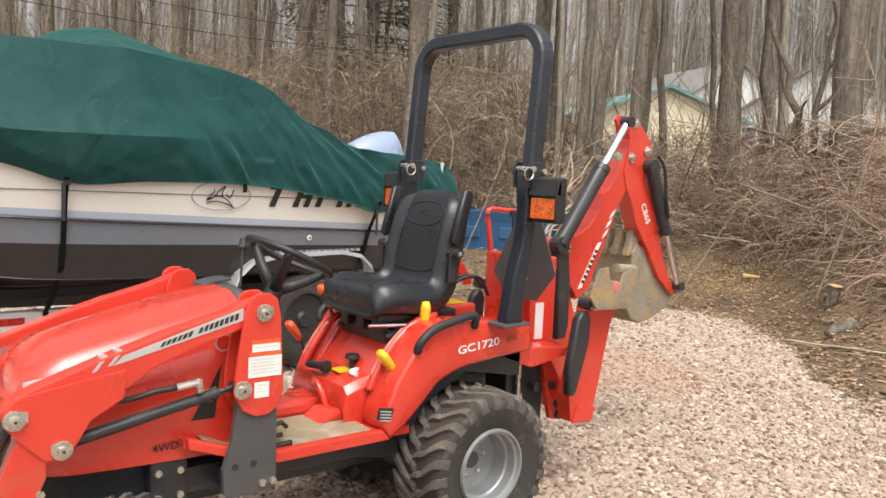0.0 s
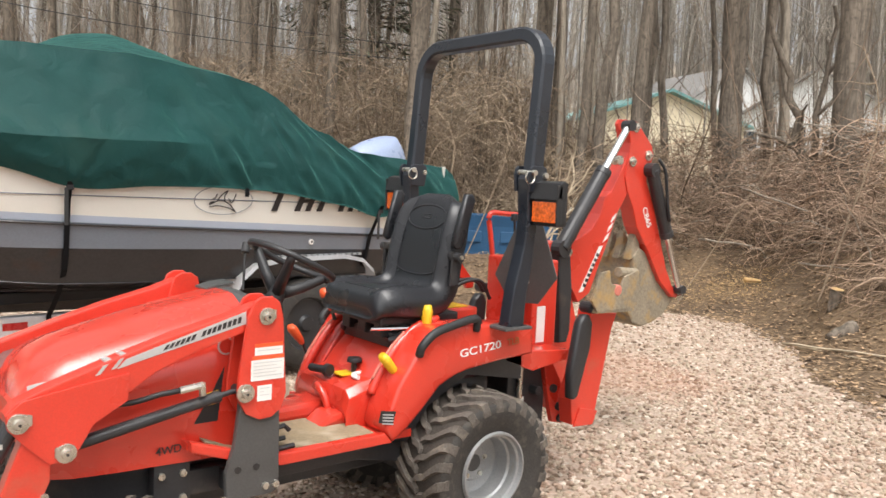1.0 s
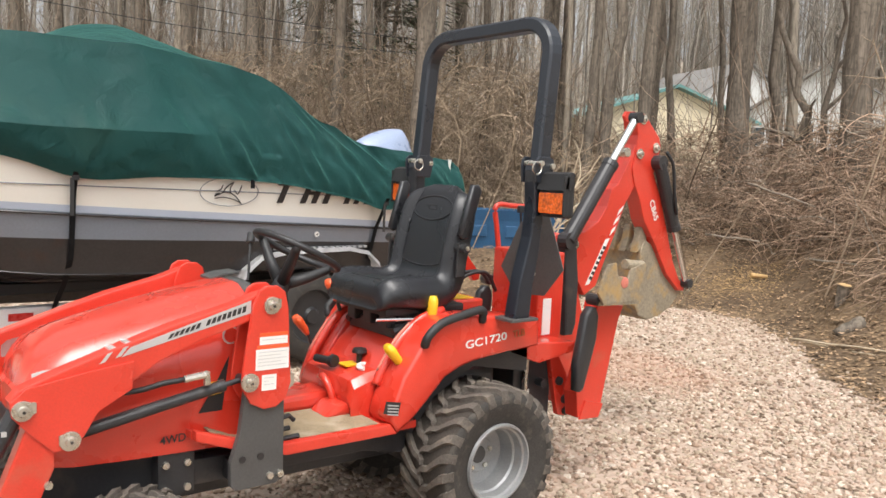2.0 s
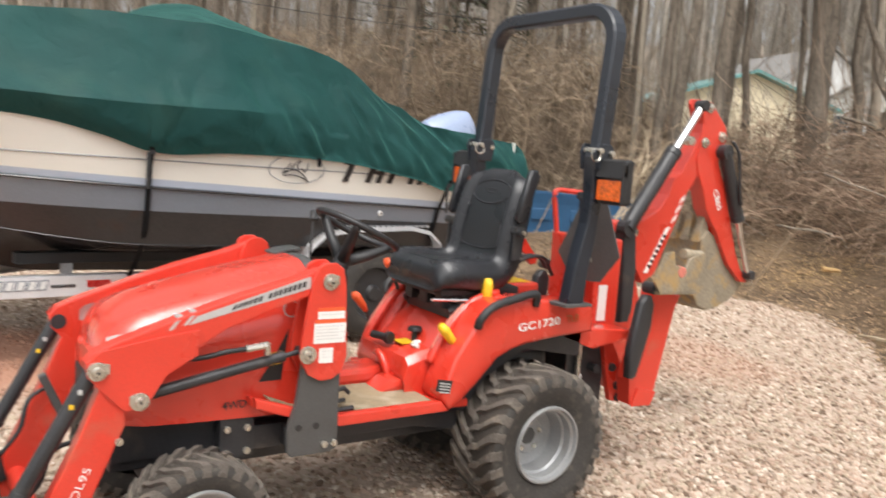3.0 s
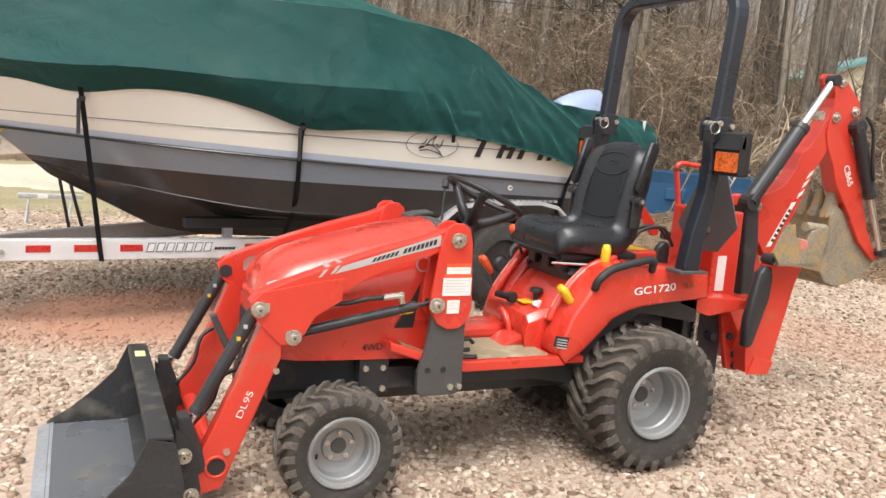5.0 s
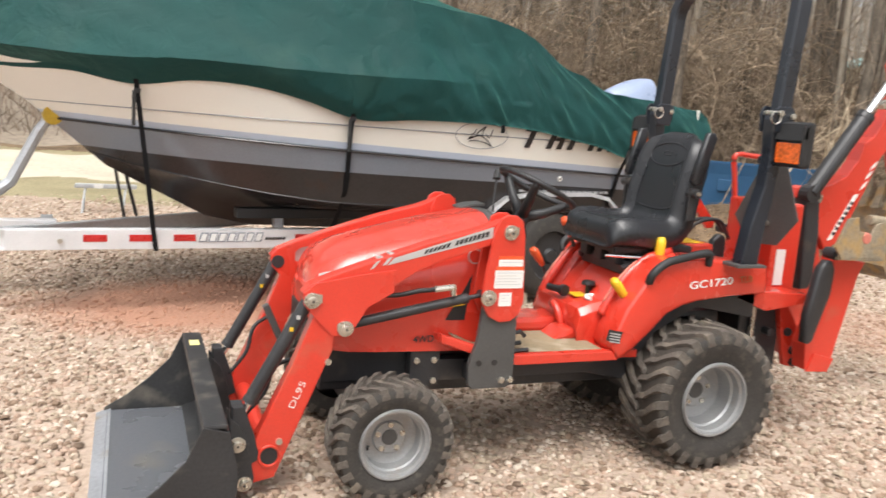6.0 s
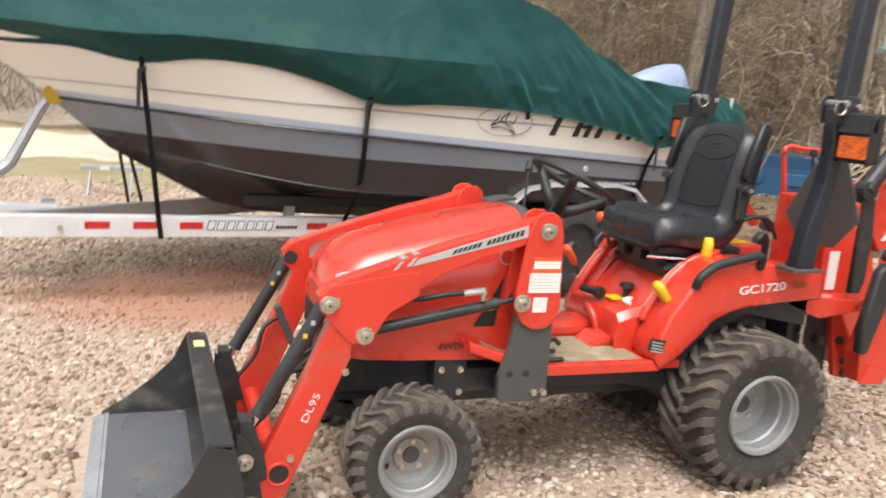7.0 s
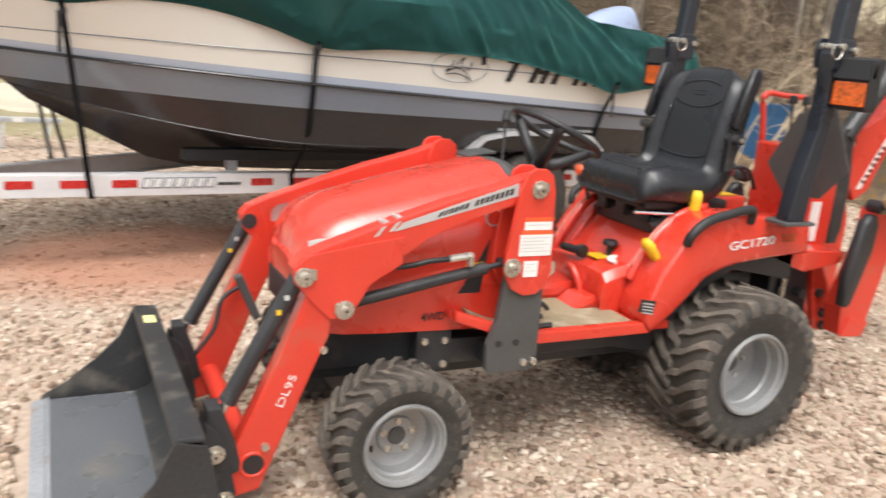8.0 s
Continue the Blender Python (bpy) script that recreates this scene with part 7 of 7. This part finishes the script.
# loader bucket
BW = 0.55
back_line = [(-2.06, 0.352), (-2.0, 0.352), (-1.985, 0.335), (-1.955, 0.20), (-1.96, 0.08), (-2.0, 0.025), (-2.08, 0.012), (-2.39, 0.008), (-2.39, 0.018), (-2.08, 0.026), (-2.015, 0.045), (-1.985, 0.09), (-1.98, 0.2), (-2.015, 0.325), (-2.06, 0.335)]
bk = tpart("front_bucket", prism(bmesh.new(), back_line, -BW, BW, 0.0), BUCKET_BLACK, "black loader bucket lying on the gravel")
tpart("top_bar", box(bmesh.new(), (-2.068, -BW, 0.325), (-1.99, BW, 0.366), 0.008), BUCKET_BLACK, parent=bk)
tpart("bucket_floor", box(bmesh.new(), (-2.375, -BW + 0.015, 0.0275), (-2.0, BW - 0.015, 0.030)), STEEL_FLOOR, "worn bright steel floor", parent=bk)
tpart("cutting_edge", prism(bmesh.new(), [(-2.42, 0.008), (-2.37, 0.018), (-2.36, 0.034), (-2.42, 0.014)], -BW - 0.01, BW + 0.01, 0.002), WORN, "worn steel cutting edge", parent=bk)
for s in (1, -1):
    sidep = [(-2.068, 0.36), (-1.985, 0.34), (-1.955, 0.2), (-1.96, 0.08), (-2.0, 0.02), (-2.39, 0.012), (-2.385, 0.04), (-2.30, 0.09), (-2.2, 0.17), (-2.12, 0.25)]
    tpart("side_plate", prism(bmesh.new(), sidep, -(BW + 0.006) * s, -(BW - 0.004) * s, 0.002), BUCKET_BLACK, parent=bk)
    for y in (0.395, 0.30):
        ear = [(-1.97, 0.33), (-1.93, 0.29), (-1.905, 0.23), (-1.88, 0.10), (-1.89, 0.055), (-1.96, 0.06)]
        tpart("bucket_ear", prism(bmesh.new(), ear, -(y + 0.006) * s, -(y - 0.006) * s, 0.003), BUCKET_BLACK, parent=bk)
    pin_boss(-1.941, -0.402 * s, 0.230, s, bk, 0.0, 0.036)
    pin_boss(-1.915, -0.402 * s, 0.085, s, bk, 0.0, 0.036)
    tpart("coupler", prism(bmesh.new(), [(-1.96, 0.36), (-1.92, 0.36), (-1.88, 0.25), (-1.86, 0.16), (-1.95, 0.12)], -0.385 * s, -0.31 * s, 0.006), BLACK, parent=bk)
tpart("sticker", box(bmesh.new(), (-2.05, 0.345, 0.3665), (-2.01, 0.42, 0.368)), mat("pale_yellow_label", (0.8, 0.72, 0.3), 0.5, 0, 0.05, 9, 90, 0), "pale yellow label", parent=bk)

# ---- backhoe ----
bh = tpart("backhoe_frame", bmesh.new(), RED, "red backhoe main frame")
bm = bmesh.new()
box(bm, (0.50, -0.16, 0.66), (0.665, 0.16, 1.10), 0.012)
me = bh.data
bm.to_mesh(me)
bm.free()
tpart("operator_step", prism(bmesh.new(), [(0.2, 0.69), (0.39, 0.625), (0.60, 0.655), (0.62, 0.70), (0.42, 0.715), (0.24, 0.72)], -0.30, 0.30, 0.006), RED, "dirty red backhoe step", parent=bh)
tpart("mount_box", box(bmesh.new(), (0.36, -0.17, 0.30), (0.60, 0.17, 0.645), 0.008), BLACK, parent=bh)
tpart("mount_plate", prism(bmesh.new(), [(0.55, 0.66), (0.58, 0.635), (0.622, 0.612), (0.70, 0.495), (0.715, 0.34), (0.70, 0.315), (0.635, 0.33), (0.592, 0.475)], -0.20, -0.17, 0.005), RED, parent=bh)
for x, z in ((0.624, 0.496), (0.668, 0.403), (0.68, 0.345), (0.515, 0.50), (0.515, 0.36), (0.45, 0.36)):
    tpart("bolt", rod(bmesh.new(), (x, -0.17, z), (x, -0.216, z), 0.02, None, 14, 0.004), BLACK, parent=bh)
tpart("white_strip", box(bmesh.new(), (0.532, -0.1645, 0.715), (0.585, -0.1605, 0.885)), WHITE, "white instruction sticker", parent=bh)
tpart("white_strip", box(bmesh.new(), (0.503, -0.1645, 0.93), (0.525, -0.1605, 0.985)), WHITE, "white instruction sticker", parent=bh)
tpart("white_strip", box(bmesh.new(), (0.40, -0.1755, 0.38), (0.46, -0.1705, 0.47)), WHITE, "white instruction sticker", parent=bh)
tpart("prop_rod", rod(bmesh.new(), (0.42, -0.185, 0.45), (0.42, -0.185, 0.64), 0.014, None, 8), ZINC, parent=bh)
loop = curve_pts([(0.53, 0.15, 1.04), (0.50, 0.15, 1.20), (0.485, 0.15, 1.28), (0.51, 0.15, 1.305), (0.60, 0.15, 1.30), (0.74, 0.15, 1.295)], 4)
tpart("guard_rail", sweep(bmesh.new(), loop, 0.013, 8), RED, "red tubular guard rail", True, bh)
for y in (0.02, 0.09):
    lv2 = tpart("control_lever", sweep(bmesh.new(), [(0.62, y, 1.06), (0.60, y, 1.28)], 0.006, 6), PLASTIC, parent=bh)
    tpart("knob", rod(bmesh.new(), (0.60, y, 1.27), (0.598, y, 1.305), 0.02, 0.016, 12, 0.005), PLASTIC, parent=lv2)
# swing post
tpart("swing_post", prism(bmesh.new(), [(0.80, 1.05), (0.90, 1.06), (1.02, 0.86), (1.06, 0.75), (1.06, 0.30), (0.92, 0.28), (0.80, 0.42), (0.86, 0.62), (0.86, 0.85)], 0.06, 0.16, 0.008), RED, "red swing post and folded boom", parent=bh)
tpart("swing_cylinder", prism(bmesh.new(), [(0.80, 1.12), (0.89, 1.105), (0.915, 0.93), (0.915, 0.72), (0.895, 0.66), (0.84, 0.66), (0.82, 0.93)], -0.03, 0.06, 0.012), BLACK, "black swing cylinder", parent=bh)
# folded stabiliser legs with their cylinders and clay-caked foot pads
for s in (1, -1):
    st_leg = tpart("stabiliser_leg", prism(bmesh.new(), [(0.71, 0.885), (0.90, 0.857), (0.868, 0.79), (0.77, 0.352), (0.755, 0.345), (0.625, 0.352), (0.605, 0.47), (0.70, 0.76)], -0.335 * s, -0.255 * s, 0.006), RED, "red folded stabiliser leg", parent=tractor)
    tpart("leg_foot", prism(bmesh.new(), [(0.625, 0.345), (0.755, 0.338), (0.785, 0.40), (0.66, 0.43)], -0.345 * s, -0.335 * s, 0.003), RED, parent=st_leg)
    tpart("stabiliser_cylinder", prism(bmesh.new(), [(0.62, 0.875), (0.65, 0.872), (0.672, 0.83), (0.666, 0.72), (0.598, 0.50), (0.575, 0.487), (0.552, 0.495), (0.545, 0.62), (0.585, 0.84)], -0.385 * s, -0.34 * s, 0.014), BLACK, "black stabiliser cylinder", True, st_leg)
    tpart("pin_knob", rod(bmesh.new(), (0.655, -0.33 * s, 0.905), (0.655, -0.40 * s, 0.905), 0.027, None, 14, 0.005), BLACK, parent=st_leg)
    if s < 0:
        tpart("leg_lug", prism(bmesh.new(), [(0.37, 1.05), (0.385, 1.075), (0.425, 1.075), (0.54, 0.945), (0.535, 0.915), (0.50, 0.912), (0.44, 0.98)], 0.30, 0.33, 0.006), RED, parent=st_leg)
        continue
    pad_ = tpart("foot_pad", prism(bmesh.new(), [(0.60, 0.945), (0.655, 1.07), (0.712, 1.078), (0.728, 1.018), (0.80, 1.002), (0.818, 1.045), (0.915, 1.075), (0.93, 1.018), (0.895, 0.89), (0.64, 0.893)], -0.432 * s, -0.418 * s, 0.004), MUDDY, "clay-caked steel stabiliser foot pad", parent=st_leg)
    tpart("pad_plate", prism(bmesh.new(), [(0.64, 0.885), (0.90, 0.88), (0.905, 0.895), (0.645, 0.90)], -0.43 * s, -0.345 * s, 0.003), MUDDY, parent=pad_)
    tpart("pad_tube", rod(bmesh.new(), (0.80, -0.405 * s, 1.065), (0.93, -0.405 * s, 1.055), 0.024, None, 12, 0.004), MUDDY, parent=pad_)
    tpart("pad_pin", rod(bmesh.new(), (0.775, -0.436 * s, 0.985), (0.775, -0.40 * s, 0.985), 0.026, None, 14, 0.006), GLINT_WORN_RED, "scuffed red pin end", parent=pad_)
BOOM = [(0.79, 1.117), (0.802, 1.16), (0.855, 1.171), (0.918, 1.165), (1.003, 1.181), (1.108, 1.234), (1.168, 1.313), (1.196, 1.403), (1.248, 1.435), (1.297, 1.515), (1.345, 1.60), (1.372, 1.66), (1.38, 1.73), (1.43, 1.74),
        (1.45, 1.56), (1.40, 1.46), (1.345, 1.37), (1.315, 1.333), (1.25, 1.18), (1.162, 0.999), (1.117, 0.895), (1.033, 0.848), (0.959, 0.947), (0.884, 1.06)]
boom = tpart("boom", prism(bmesh.new(), BOOM, 0.03, 0.115, 0.006), RED, "red folded backhoe boom")
DIP = [(1.351, 1.784), (1.386, 1.82), (1.426, 1.815), (1.491, 1.755), (1.558, 1.698), (1.579, 1.646), (1.548, 1.56), (1.53, 1.50), (1.60, 1.38), (1.68, 1.20), (1.76, 1.01), (1.83, 0.90), (1.93, 0.852), (1.92, 0.824), (1.837, 0.834),
       (1.712, 0.933), (1.587, 1.105), (1.472, 1.242), (1.426, 1.351), (1.368, 1.442), (1.345, 1.517), (1.365, 1.62), (1.372, 1.70)]
dip = tpart("dipper", prism(bmesh.new(), DIP, 0.022, 0.115, 0.006), RED, "red backhoe dipper arm")
for x, z, p_ in ((1.406, 1.785, dip), (1.395, 1.60, dip), (1.53, 1.64, dip), (1.905, 0.842, dip), (0.93, 1.115, boom)):
    pin_boss(x, 0.022 if p_ is dip else 0.03, z, 1, p_, 0.0, 0.036)
cylinder((0.83, -0.015, 1.14), (1.30, -0.015, 1.785), 0.60, 0.04, boom, 1)
tpart("clevis", prism(bmesh.new(), [(1.285, 1.795), (1.30, 1.82), (1.37, 1.825), (1.37, 1.77), (1.30, 1.765)], 0.05, 0.07, 0.004), RED, parent=boom)
tpart("cross_pin", rod(bmesh.new(), (1.245, -0.02, 1.60), (1.245, 0.03, 1.60), 0.026, None, 12, 0.003), ZINC, parent=boom)
cylinder((1.535, -0.005, 1.56), (1.87, 0.0, 0.88), 0.52, 0.036, dip, 1)
tpart("hydraulic_hose", sweep(bmesh.new(), curve_pts([(1.56, -0.03, 1.62), (1.60, -0.05, 1.55), (1.63, -0.05, 1.40), (1.67, -0.045, 1.28)], 6), 0.009, 8), PLASTIC, smooth=True, parent=dip)
for k, (x, z) in enumerate(((1.20, 1.16), (1.225, 1.215), (1.25, 1.265))):
    tpart("slash", prism(bmesh.new(), [(x, z), (x + 0.035, z + 0.025), (x + 0.05, z + 0.055), (x + 0.015, z + 0.03)], 0.028, 0.0295), WHITE, parent=boom)
tpart("decal_stripe", prism(bmesh.new(), [(1.03, 0.90), (1.06, 0.905), (1.20, 1.145), (1.17, 1.14)], 0.027, 0.0295), WHITE, "white stripe with dark letter shapes", parent=boom)
for k in range(7):
    u = 0.12 + k * 0.11
    x, z = 1.045 + 0.14 * u, 0.9 + 0.24 * u
    tpart("letter_bar", prism(bmesh.new(), [(x - 0.008, z + 0.004), (x + 0.014, z - 0.004), (x + 0.022, z + 0.012), (x, z + 0.02)], 0.0262, 0.0268), INK, parent=boom)
M = Matrix.Translation((1.505, 0.0195, 1.345)) @ pose(0, 0, 0, 90, 0, 0) @ pose(0, 0, 0, 0, 0, -62)
lettering("CB65", 0.055, WHITE, dip, M, label="white lettering")
# digging bucket, curled, caked with clay
db = tpart("digging_bucket", prism(bmesh.new(), [(1.50, 0.86), (1.478, 0.76), (1.52, 0.70), (1.60, 0.672), (1.70, 0.689), (1.80, 0.73), (1.91, 0.83), (1.83, 0.92), (1.72, 1.01), (1.60, 1.10), (1.54, 1.13), (1.50, 1.08)], 0.05, 0.32, 0.012), MUDDY, "clay-caked digging bucket")
for k in range(4):
    y = 0.03 + k * 0.08
    tpart("tooth", prism(bmesh.new(), [(1.47, 1.06), (1.57, 1.08), (1.545, 1.17), (1.51, 1.215)], y + 0.03, y + 0.075, 0.006), MUDDY, parent=db)
for y, z in ((0.17, 0.86), (0.12, 0.83)):
    tpart("hydraulic_hose", sweep(bmesh.new(), curve_pts([(0.20, y, 0.86), (0.28, y, 0.96), (0.40, y - 0.02, 0.98), (0.47, y - 0.02, z + 0.06)], 6), 0.009, 8), PLASTIC, smooth=True)
tpart("tool_box", box(bmesh.new(), (0.03, -0.12, 0.82), (0.2, 0.2, 0.9), 0.012), RED)
tpart("warning_label", box(bmesh.new(), (0.04, -0.1, 0.901), (0.16, 0.06, 0.904)), YELLOW)
